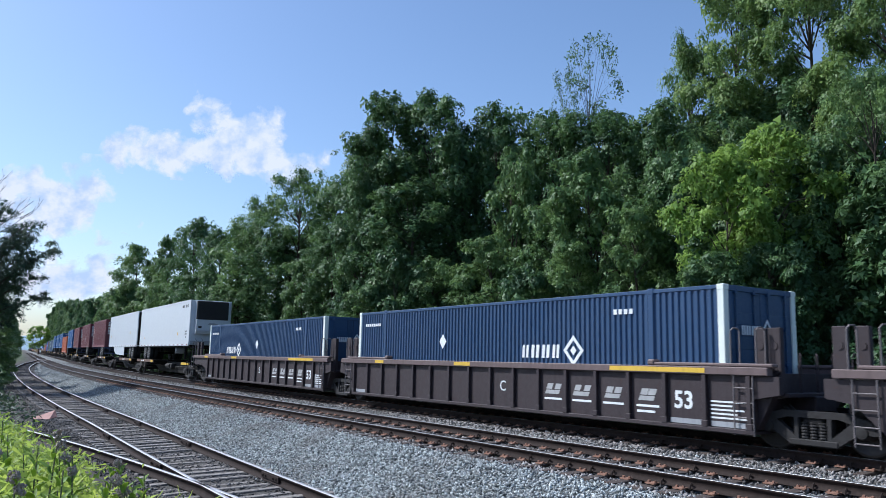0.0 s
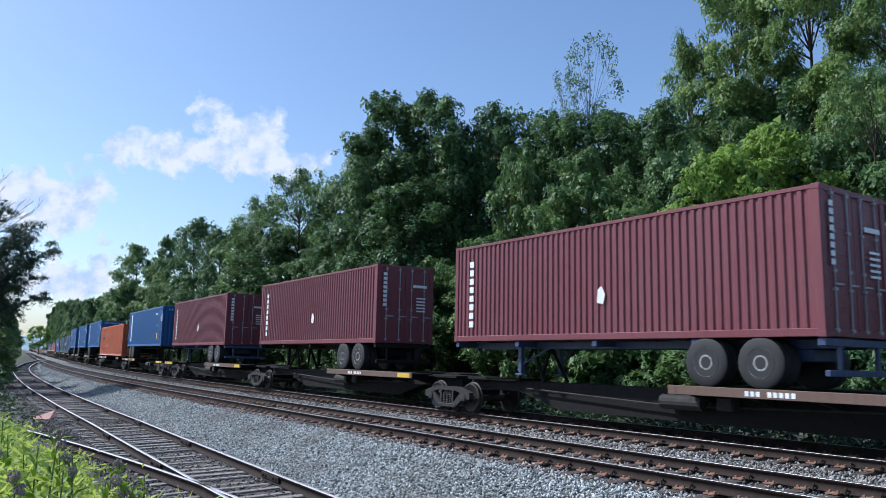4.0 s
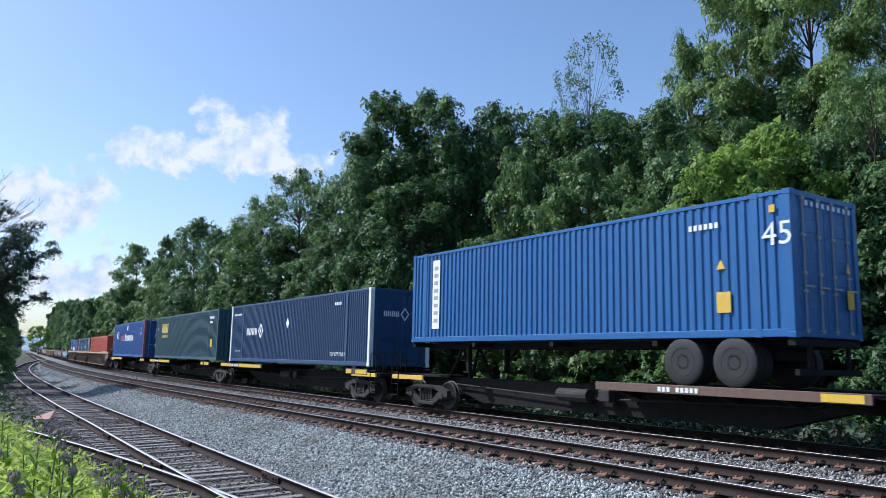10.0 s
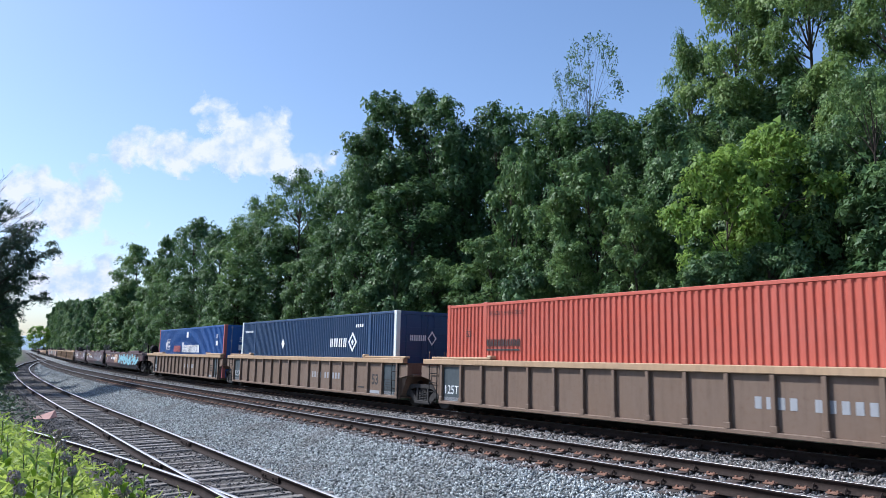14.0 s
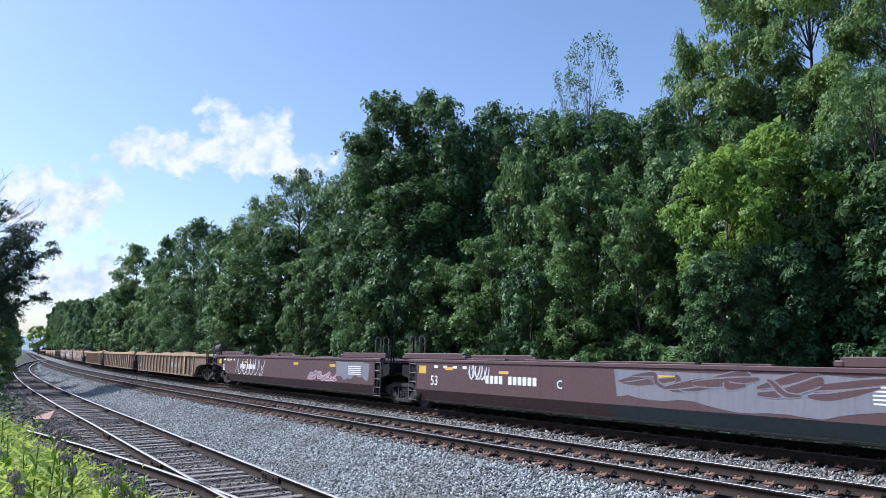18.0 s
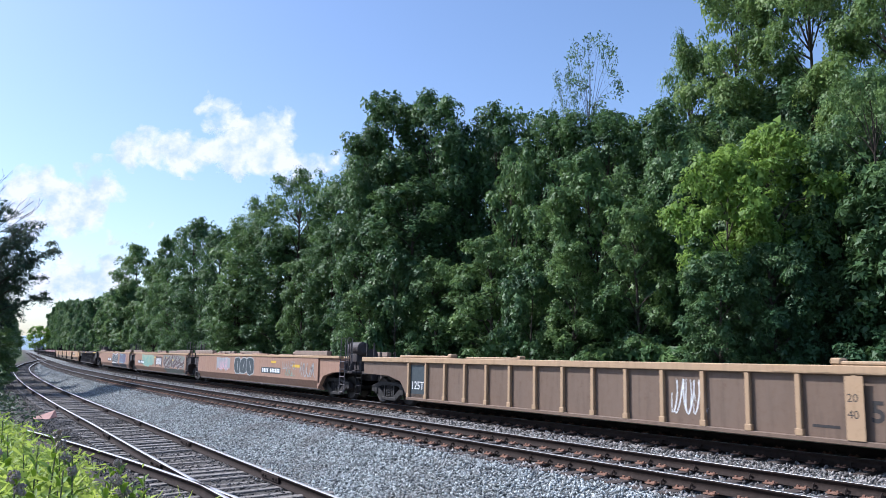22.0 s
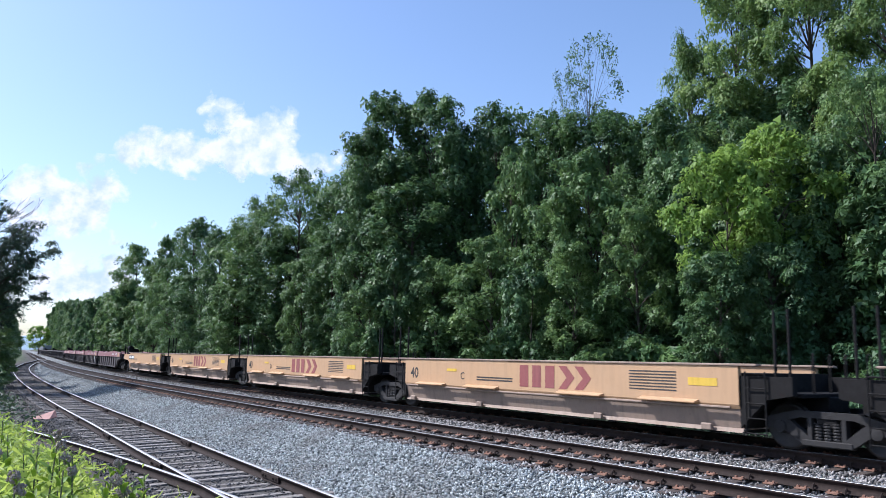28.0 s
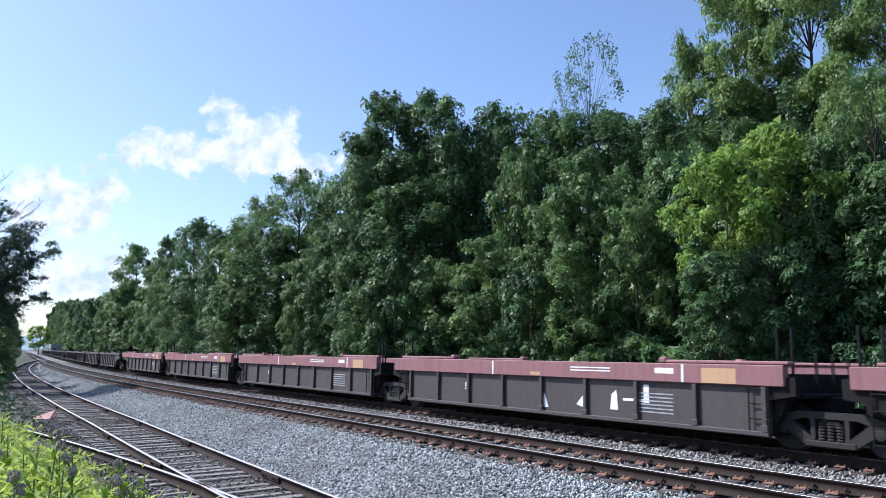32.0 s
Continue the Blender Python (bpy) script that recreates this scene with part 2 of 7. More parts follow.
def stone_material(name, low, high):
    m, nt, b = shader(name)
    geo = nt.nodes.new("ShaderNodeNewGeometry")
    v = coords(nt)
    f = noise_tex(nt, v, 60.0, 3)
    big = noise_tex(nt, v, 0.5, 3)
    c1 = mix(nt, ramp(nt, geo.outputs["Random Per Island"], 0.12, 1.0), low, high)
    c2 = mix(nt, ramp(nt, f, 0.4, 0.7, 0, 0.4), c1, (0.12, 0.12, 0.13))
    c3 = mix(nt, ramp(nt, big, 0.5, 0.72, 0, 0.5), c2, (0.14, 0.12, 0.10))
    nt.links.new(c3, b.inputs["Base Color"])
    b.inputs["Roughness"].default_value = 0.85
    return m


def cloud_material(name, seed, edge):
    """A thin bank of cloud: white where it is thick, clear where the billows end."""
    m, nt, b = shader(name)
    tc = nt.nodes.new("ShaderNodeTexCoord")
    mp = nt.nodes.new("ShaderNodeMapping")
    mp.inputs["Location"].default_value = (seed, seed * 0.7, 0)
    nt.links.new(tc.outputs["Object"], mp.inputs["Vector"])
    nz = node(nt, "ShaderNodeTexNoise", Scale=0.0078, Detail=9.0, Roughness=0.56, Distortion=0.25)
    nt.links.new(mp.outputs["Vector"], nz.inputs["Vector"])
    sh = node(nt, "ShaderNodeTexNoise", Scale=0.011, Detail=6.0, Roughness=0.6)
    nt.links.new(mp.outputs["Vector"], sh.inputs["Vector"])
    grad = nt.nodes.new("ShaderNodeTexGradient")
    grad.gradient_type = "SPHERICAL"
    mg = nt.nodes.new("ShaderNodeMapping")
    mg.inputs["Location"].default_value = (-1, -1, 0)
    mg.inputs["Scale"].default_value = (2, 2, 0)
    nt.links.new(tc.outputs["Generated"], mg.inputs["Vector"])
    nt.links.new(mg.outputs["Vector"], grad.inputs["Vector"])
    mul = nt.nodes.new("ShaderNodeMath")
    mul.operation = "MULTIPLY_ADD"
    nt.links.new(grad.outputs["Fac"], mul.inputs[0])
    mul.inputs[1].default_value = 0.42
    nt.links.new(nz.outputs["Fac"], mul.inputs[2])
    alpha = ramp(nt, mul.outputs[0], edge, edge + 0.12)
    em = nt.nodes.new("ShaderNodeEmission")
    nt.links.new(mix(nt, ramp(nt, sh.outputs["Fac"], 0.38, 0.56), (0.66, 0.76, 0.92), (1.0, 0.97, 0.97)), em.inputs["Color"])
    em.inputs["Strength"].default_value = 0.76
    tr = nt.nodes.new("ShaderNodeBsdfTransparent")
    ms = nt.nodes.new("ShaderNodeMixShader")
    nt.links.new(alpha, ms.inputs["Fac"])
    nt.links.new(tr.outputs["BSDF"], ms.inputs[1])
    nt.links.new(em.outputs["Emission"], ms.inputs[2])
    nt.links.new(ms.outputs["Shader"], nt.nodes["Material Output"].inputs["Surface"])
    return m


GROUND = ground_material()
STONE = stone_material("ballast_stone", (0.075, 0.084, 0.083), (0.62, 0.66, 0.65))
CINDER = stone_material("cinder_stone", (0.012, 0.011, 0.011), (0.15, 0.14, 0.135))
STAINED = stone_material("stained_ballast_stone", (0.02, 0.018, 0.016), (0.40, 0.37, 0.35))
RAIL_SIDE = plain("rusty_rail", (0.030, 0.021, 0.018), 0.8, 0.0, 0.35, 12)
RAIL_SIDE.node_tree.nodes["Principled BSDF"].inputs["Specular IOR Level"].default_value = 0.15
RAIL_TOP = plain("worn_rail_head", (0.30, 0.30, 0.30), 0.42, 0.75, 0.25, 20, 0.03)
SIDING_TOP = plain("dull_rail_head", (0.62, 0.60, 0.60), 0.45, 0.6, 0.2, 20, 0.05)
TIE = plain("tarred_tie_wood", (0.058, 0.042, 0.035), 0.85, 0, 0.5, 14, 0.5)
OLD_TIE = plain("weathered_tie_wood", (0.20, 0.18, 0.165), 0.9, 0, 0.7, 9, 0.8)
PLATE = plain("rusty_tie_plate", (0.25, 0.135, 0.09), 0.8, 0.1, 0.4, 18)
BARK = plain("bark", (0.06, 0.045, 0.035), 0.9, 0, 0.4, 9, 0.6)
LEAF_DARK = leaf_material("leaves_dark", (0.046, 0.102, 0.044), (0.13, 0.215, 0.072), 0.27, 0.5)
LEAF_MID = leaf_material("leaves_mid", (0.070, 0.140, 0.050), (0.19, 0.285, 0.09), 0.28, 0.5)
LEAF_HIGH = leaf_material("leaves_high", (0.088, 0.158, 0.052), (0.25, 0.345, 0.10), 0.34, 0.5)
# darkened leaf green that stands in for shade behind the train and backlight
LEAF_SHADE = leaf_material("leaves_shade_tone", (0.030, 0.060, 0.036), (0.065, 0.105, 0.05), 0.16)
LEAF_LIGHT = leaf_material("leaves_light", (0.135, 0.245, 0.048), (0.29, 0.41, 0.085), 0.42)
LEAF_WEED = leaf_material("weed_leaves", (0.135, 0.25, 0.055), (0.42, 0.50, 0.09), 0.47)
STEM = plain("green_stem", (0.12, 0.13, 0.06), 0.7)
FLOWER = plain("faded_flower", (0.30, 0.25, 0.21), 0.85, 0, 0.4, 40)
BLACK = plain("black_rubber", (0.018, 0.018, 0.019), 0.75, 0, 0.3, 20)
GEAR = paint("dirty_black_steel", (0.011, 0.010, 0.010), 0.75, 0, 0.4, 0.22, (0.05, 0.025, 0.015), fade=0.0)
GEAR.node_tree.nodes["Principled BSDF"].inputs["Specular IOR Level"].default_value = 0.2
CASTING = paint("dusty_cast_steel", (0.018, 0.016, 0.016), 0.75, 0, 0.5, 0.25, (0.05, 0.028, 0.018), fade=0.0)
WHEEL = plain("wheel_steel", (0.035, 0.03, 0.028), 0.5, 0.4, 0.3, 14)
ALLOY = plain("alloy_rim", (0.72, 0.72, 0.72), 0.4, 0.15, 0.15, 20)
WHITE = paint("white_marking", (0.72, 0.74, 0.76), 0.5, 0, 0.35, 0.12)
CREAM = paint("pale_post_paint", (0.70, 0.74, 0.68), 0.5, 0, 0.3, 0.1)
YELLOW = paint("yellow_marking", (0.62, 0.40, 0.03), 0.5, 0, 0.4, 0.2)
BLACKMARK = paint("black_marking", (0.025, 0.022, 0.022), 0.6, 0, 0.2, 0.1)

# ---------------------------------------------------------------- ground and tracks
def bed_height(s, lat):
    """Height of the ground across the line: ballast shoulders, the lower siding, the bank with the weeds, the wood's edge."""
    m, q, zq = mid_lat(s), side_lat(s), side_z(s)
    near = np.interp(s, (-1e4, 150, 190, 1e4), (0, 0, 1, 1))
    bed = -0.24
    z = np.full_like(lat, bed)
    z = np.where(lat < -1.7, np.interp(-lat, (1.7, 3.4, 5.0, 9.0, 30.0), (bed, -0.75, -0.7, -0.2, 1.4)), z)
    z = np.where((lat > 1.6) & (lat < m - 1.6), bed - 0.03, z)
    edge = m + 1.55
    zs = zq - 0.215
    t = np.clip((lat - edge) / np.maximum(q - 1.7 - edge, 0.2), 0, 1)
    z = np.where(lat > edge, bed + (zs - bed) * (t * t * (3 - 2 * t)), z)
    out = lat - (q + 1.9)
    bank = np.interp(out, (0, 0.7, 3.2, 8, 40), (0, 0.02, 0.75, 1.05, 1.3))
    far_bank = np.interp(out, (0, 3, 40), (0, 0.2, 1.0))
    w = np.clip((s - 14) / 14, 0, 1)
    z = np.where(out > 0, zs + bank * (1 - w) + far_bank * w, z)
    return z


def build_ground():
    s = np.concatenate([[-880, -600, -400, -250, -150, -90], np.arange(-60, -6, 3.0), np.arange(-6, 60, 0.5), np.arange(60, 200, 2.0), np.arange(200, 480, 10.0), [500, 600, 800, 1100, 1500, 2000, 2590]])
    lat = np.concatenate([[-1500, -800, -400, -200, -110, -60, -30, -20, -14], np.arange(-10, 18, 0.25), [18.5, 20, 24, 30, 45, 80, 160, 320, 700, 1500]])
    S, L = np.meshgrid(s, lat, indexing="ij")
    X, Y = line_many(S, L)
    Z = bed_height(S, L)
    X0, Y0 = X * 0.9, Y * 0.9
    rough = np.sin(X0 * 1.7 + 1.3 * np.sin(Y0 * 0.9)) * np.sin(Y0 * 1.3 + X0 * 0.4) * 0.03
    wild = (L > side_lat(S) + 1.3) | (L < -3)
    Z = Z + rough * np.where(wild, 1.6, 0.12)
    n, k = S.shape
    i = np.arange(n * k).reshape(n, k)
    quads = np.stack([i[:-1, :-1], i[1:, :-1], i[1:, 1:], i[:-1, 1:]], -1).reshape(-1, 4)
    me = big_mesh("ground", np.stack([X, Y, Z], -1).reshape(-1, 3), quads[:, ::-1], GROUND)
    attr = me.color_attributes.new("cover", "FLOAT_COLOR", "POINT")
    ballast = ((L > -3.2) & (L < side_lat(S) - 1.2)) * 1.0
    ballast = np.where((L >= side_lat(S) - 1.2) & (L < side_lat(S) + 1.2), 0.1, ballast)
    green = np.clip((L - side_lat(S) - 3.0) / 2, 0, 1) + np.clip((-L - 6.5) / 3, 0, 1)
    green = np.where((S > 30) & (L > 0), np.clip((L - side_lat(S) - 2.2) / 1.5, 0, 1), green)
    col = np.stack([ballast, np.clip(green, 0, 1), 0 * S, 0 * S + 1], -1).reshape(-1, 4).astype(np.float32)
    attr.data.foreach_set("color", col.ravel())
    me.shade_smooth()
    tagged(new("ground", me), "grey ballast, dark cinders and grass along the railway", "ground", kind="structure")


RAIL_PROFILE = [(-0.07, -0.18), (0.07, -0.18), (0.07, -0.168), (0.012, -0.15), (0.009, -0.05), (0.034, -0.038), (0.038, -0.005), (0.034, 0.0), (-0.034, 0.0), (-0.038, -0.005), (-0.034, -0.038), (-0.009, -0.05), (-0.012, -0.15), (-0.07, -0.168)]


def build_rail(parent, latf, zf, s0, s1, label, head=None):
    """One rail: rusty body, worn bright head."""
    s = np.concatenate([np.arange(s0, min(60, s1), 1.0), np.arange(min(60, s1), s1 + 0.1, 3.0)])
    lat, z = latf(s) if callable(latf) else np.full_like(s, latf), zf(s)
    x, y = line_many(s, lat)
    d = np.gradient(np.stack([x, y], 1), axis=0)
    d /= np.linalg.norm(d, axis=1)[:, None]
    nx, ny = -d[:, 1], d[:, 0]
    n = len(s)
    k = len(RAIL_PROFILE)
    prof = np.array(RAIL_PROFILE)
    V = np.zeros((n, k, 3))
    V[:, :, 0] = x[:, None] + nx[:, None] * prof[None, :, 0]
    V[:, :, 1] = y[:, None] + ny[:, None] * prof[None, :, 0]
    V[:, :, 2] = z[:, None] + prof[None, :, 1]
    i = np.arange(n * k).reshape(n, k)
    j = np.roll(i, -1, axis=1)
    quads = np.stack([i[:-1], j[:-1], j[1:], i[1:]], -1).reshape(-1, 4)
    me = big_mesh("rail", V.reshape(-1, 3), quads, RAIL_SIDE)
    me.materials.append(head or RAIL_TOP)
    top = np.zeros((n - 1, k), dtype=np.int32)
    top[:, 7] = 1
    top[:, 6] = 1
    top[:, 8] = 1
    me.polygons.foreach_set("material_index", top.ravel())
    ob = part("rail", me, RAIL_SIDE, parent, label)
    return ob


def chunk(rng, sx, sy, sz):
    """A rough-hewn block whose faces bow and whose corners are worn."""
    m = Mesh()
    m.box(-sx / 2, sx / 2, -sy / 2, sy / 2, -sz, 0, 0.012)
    m.v = [(a + rng.uniform(-0.006, 0.006), b + rng.uniform(-0.008, 0.008), c + rng.uniform(-0.008, 0.004)) for a, b, c in m.v]
    return m


def build_track(name, label, latf, zf, s0, s1, s_near, old, rng, plates=True, drop=0.0):
    """Two rails on ties; the near ties and plates are pieces, the far ones one mesh."""
    tr = thing(name, label, "railway track", kind="structure")
    for side, word in ((1, "rusty rail with a bright worn head"), (-1, "rusty rail with a bright worn head")):
        build_rail(tr, lambda s, side=side: latf(s) + side * 0.753, zf, s0, s1, word, SIDING_TOP if old else RAIL_TOP)
    wood = OLD_TIE if old else TIE
    shapes = [chunk(rng, 2.6, 0.17 if old else 0.22, 0.18).data("tie", wood) for _ in range(5)]
    pm = Mesh()
    pm.box(-0.19, 0.19, -0.09, 0.09, -0.004, 0.016, 0)
    for dx in (-0.12, 0.12):
        for dy in (-0.06, 0.06):
            pm.box(dx - 0.018, dx + 0.018, dy - 0.018, dy + 0.018, 0.0, 0.045, 0)
    plate = pm.data("tie_plate", PLATE)
    am = Mesh()
    for dx in (-0.10, 0.10):
        am.tube([(dx, -0.16, 0.0), (dx * 0.8, -0.16, 0.06), (dx * 0.4, -0.15, 0.085), (dx * 0.2, -0.13, 0.05)], 0.016, 5)
    clip = am.data("rail_anchor", RAIL_SIDE)
    far = Mesh()
    s = s0
    while s < s1:
        h = heading(s) - (0.0)
        lat = float(latf(np.array(s)))
        z = float(zf(np.array(s))) - 0.185 - drop
        x, y, _ = line(s, lat)
        turn = h + 90 + rng.uniform(-1.2, 1.2) * (2 if old else 1)
        at = pose(x, y, z + (rng.uniform(-0.055, 0.006) if old else rng.uniform(-0.012, 0.006)), 0, 0, turn + (rng.uniform(-2.5, 2.5) if old else 0))
        if s < s_near:
            part("tie", shapes[rng.randrange(5)], wood, tr, at=at)
            if plates:
                for side in (-1, 1):
                    px, py, _ = line(s, lat + side * 0.753)
                    part("tie_plate", plate, PLATE, tr, at=pose(px, py, z + 0.006, 0, 0, turn))
                    if not old and rng.random() < 0.55:
                        part("rail_anchor", clip, RAIL_SIDE, tr, at=pose(px, py, z + 0.005, 0, 0, turn))
        else:
            m = Mesh()
            m.box(-1.3, 1.3, -0.11, 0.11, -0.18, 0, 0)
            far.add([at @ Vector(p) for p in m.v], m.f)
        s += rng.uniform(0.49, 0.55)
    if old:
        # bolted joint bars where the rail lengths meet
        jm = Mesh()
        for y in (-1, 1):
            jm.box(-0.46, 0.46, y * 0.040 - 0.022, y * 0.040 + 0.022, -0.135, -0.028, 0.006)
            for x in (-0.36, -0.2, 0.2, 0.36):
                jm.box(x - 0.022, x + 0.022, y * 0.068 - 0.016, y * 0.068 + 0.016, -0.105, -0.06, 0.004)
        bar = jm.data("joint_bar", RAIL_SIDE)
        for side, first in ((1, 3.6), (-1, 7.1)):
            for i in range(8):
                sj = first + i * 6.4
                px, py, _ = line(sj, float(latf(np.array(sj))) + side * 0.753)
                qx, qy, _ = line(sj + 0.5, float(latf(np.array(sj + 0.5))) + side * 0.753)
                part("joint_bar", bar, RAIL_SIDE, tr, at=pose(px, py, float(zf(np.array(sj))), 0, 0, math.degrees(math.atan2(qy - py, qx - px))))
    if far.v:
        tagged(part("far_ties", far, wood, tr), kind="stuff")
    return tr


def zero_z(s):
    return np.zeros_like(s, dtype=float)


def scatter_stones(name, label, places, size, seed, material):
    """Broken stones lying on the bed, each an angular lump. places: x, y, z arrays."""
    rng = np.random.default_rng(seed)
    x, y, z = places
    n = len(x)
    base = np.array([(1, 0, 0), (-1, 0, 0), (0, 1, 0), (0, -1, 0), (0, 0, 1), (0, 0, -1)], float)
    tri = np.array([(0, 2, 4), (2, 1, 4), (1, 3, 4), (3, 0, 4), (2, 0, 5), (1, 2, 5), (3, 1, 5), (0, 3, 5)])
    v = base[None] * rng.uniform(0.55, 1.25, (n, 6, 1)) + rng.uniform(-0.3, 0.3, (n, 6, 3))
    v *= rng.uniform(0.7, 1.3, (n, 1, 3)) * size * rng.uniform(0.6, 1.3, (n, 1, 1))
    a = rng.uniform(0, 6.28, n)
    b = rng.uniform(-0.8, 0.8, n)
    ca, sa, cb, sb = np.cos(a), np.sin(a), np.cos(b), np.sin(b)
    vx = v[:, :, 0] * cb[:, None] - v[:, :, 2] * sb[:, None]
    vz = v[:, :, 0] * sb[:, None] + v[:, :, 2] * cb[:, None]
    wx = vx * ca[:, None] - v[:, :, 1] * sa[:, None]
    wy = vx * sa[:, None] + v[:, :, 1] * ca[:, None]
    P = np.stack([wx + x[:, None], wy + y[:, None], vz * 0.95 + z[:, None]], -1).reshape(-1, 3)
    F = (tri[None] + (np.arange(n) * 6)[:, None, None]).reshape(-1, 3)
    tagged(new(name, big_mesh(name, P, F, material)), label, "gravel", kind="stuff")


def build_ballast():
    rng = np.random.default_rng(5)
    S, L = [], []

    def area(s0, s1, l0, l1, density):
        n = int((s1 - s0) * (l1 - l0) * density)
        S.append(rng.uniform(s0, s1, n))
        L.append(rng.uniform(l0, l1, n))

    area(-1, 12, 5.2, 8.9, 560)
    area(12, 26, 5.2, 8.2, 330)
    area(26, 46, 5.2, 8.0, 150)
    area(46, 95, 5.2, 7.6, 110)
    area(95, 125, 5.2, 6.6, 60)
    area(70, 120, 1.4, 3.1, 40)
    area(34, 70, 1.4, 3.1, 60)
    area(-3, 14, 1.3, 3.4, 400)
    area(14, 34, 1.3, 3.2, 130)
    area(-4, 20, 3.1, 5.3, 150)
    area(0, 25, 8.3, 11.4, 130)
    area(25, 60, 8.2, 12.0, 45)
    area(-2, 20, -1.2, 1.3, 90)
    s, lat = np.concatenate(S), np.concatenate(L)
    x, y = line_many(s, lat)
    z = bed_height(s, lat) + rng.uniform(-0.008, 0.032, len(s))
    off = np.abs(lat - mid_lat(s))
    z = z - np.where(np.abs(lat - side_lat(s)) < 1.3, 0.012, 0)
    rusty = (off + rng.normal(size=len(s)) * 0.12 < 1.25) | (lat + rng.normal(size=len(s)) * 0.3 < 2.0)
    coal = lat + rng.normal(size=len(s)) * 0.15 > side_lat(s) - 0.95
    clean = ~rusty & ~coal
    scatter_stones("ballast_gravel", "broken grey stone ballast between the tracks", (x[clean], y[clean], z[clean]), 0.028, 6, STONE)
    scatter_stones("cinder_gravel", "dark cinders and dirt round the old siding", (x[coal], y[coal], z[coal]), 0.034, 8, CINDER)
    scatter_stones("stained_gravel", "rust-stained broken stone ballast round the main rails", (x[rusty], y[rusty], z[rusty]), 0.038, 7, STAINED)


build_ground()
_rng = random.Random(11)
build_track("main_track_loaded", "railway track under the passing train", lambda s: np.zeros_like(s, dtype=float), zero_z, -30, 430, 40, False, _rng)
build_track("main_track_empty", "empty main track on grey ballast", mid_lat, zero_z, -30, 430, 50, False, _rng)
build_track("siding_track", "old siding on weathered sunken ties", side_lat, side_z, -20, 168, 50, True, _rng, plates=False, drop=-0.02)


def stray_lat(s):
    return np.interp(s, (-8, 0, 4.8, 6.8, 9.8, 13.6, 17, 24), (10.15, 10.18, 10.24, 10.36, 10.64, 11.09, 11.6, 12.9))


STRAY = thing("turnout_rail", "single old rail leaving the siding into the weeds", "rail", kind="structure")
build_rail(STRAY, stray_lat, lambda s: np.full_like(s, -0.45), -8, 24, "old rail with a pale worn head", SIDING_TOP)
build_ballast()


def build_scrap():
    """A bent rust-brown steel sheet lying on the cinders."""
    m = Mesh()
    top = [(-0.56, 0.05, 0.03), (0.38, -0.30, 0.05), (0.46, 0.10, 0.10), (0.26, 0.34, 0.34), (-0.05, 0.30, 0.20)]
    m.add(top + [(a, b, c - 0.012) for a, b, c in top], [(0, 1, 2, 3, 4), (9, 8, 7, 6, 5)] + [(i, 5 + i, 5 + (i + 1) % 5, (i + 1) % 5) for i in range(5)])
    x, y, _ = line(24.6, 10.75)
    ob = new("scrap_sheet", m.data("scrap_sheet", plain("rusty_sheet", (0.34, 0.19, 0.16), 0.8, 0, 0.3, 5)))
    ob.matrix_basis = pose(x, y, -0.67, 0, 0, 0)
    tagged(ob, "bent rust-brown metal sheet lying on dark cinders", "scrap metal")


build_scrap()

# ---------------------------------------------------------------- trees and weeds
def unit(v):
    return v / (np.linalg.norm(v, axis=-1, keepdims=True) + 1e-9)


def blades(P, N, size, rng, droop, aspect, loose):
    """Leaf blades at P that face along N; gives their corners and the direction in which each catches the light."""
    n = len(P)
    nrm = unit(N + np.array([0, 0, 0.35]) + rng.normal(size=(n, 3)) * loose)
    tip = N * 0.5 + rng.normal(size=(n, 3)) * 0.6 + np.array([0, 0, -droop * 2])
    tip = unit(tip - nrm * (tip * nrm).sum(1)[:, None])
    side = np.cross(nrm, tip)
    ln = size * rng.uniform(0.6, 1.4, (n, 1))
    wd = ln * aspect * rng.uniform(0.75, 1.2, (n, 1))
    v = np.stack([P - tip * ln * 0.40 - side * wd * 0.5, P + tip * ln * 0.6 - nrm * ln * 0.08, P - tip * ln * 0.40 + side * wd * 0.5], 1)
    soft = unit(N * 0.45 + nrm * 0.75)
    return np.concatenate([v.reshape(-1, 3), np.repeat(soft, 3, axis=0)], 1)


def ball(rng, n, up=0.0):
    d = rng.normal(size=(n, 3))
    d[:, 2] += up
    return unit(d)


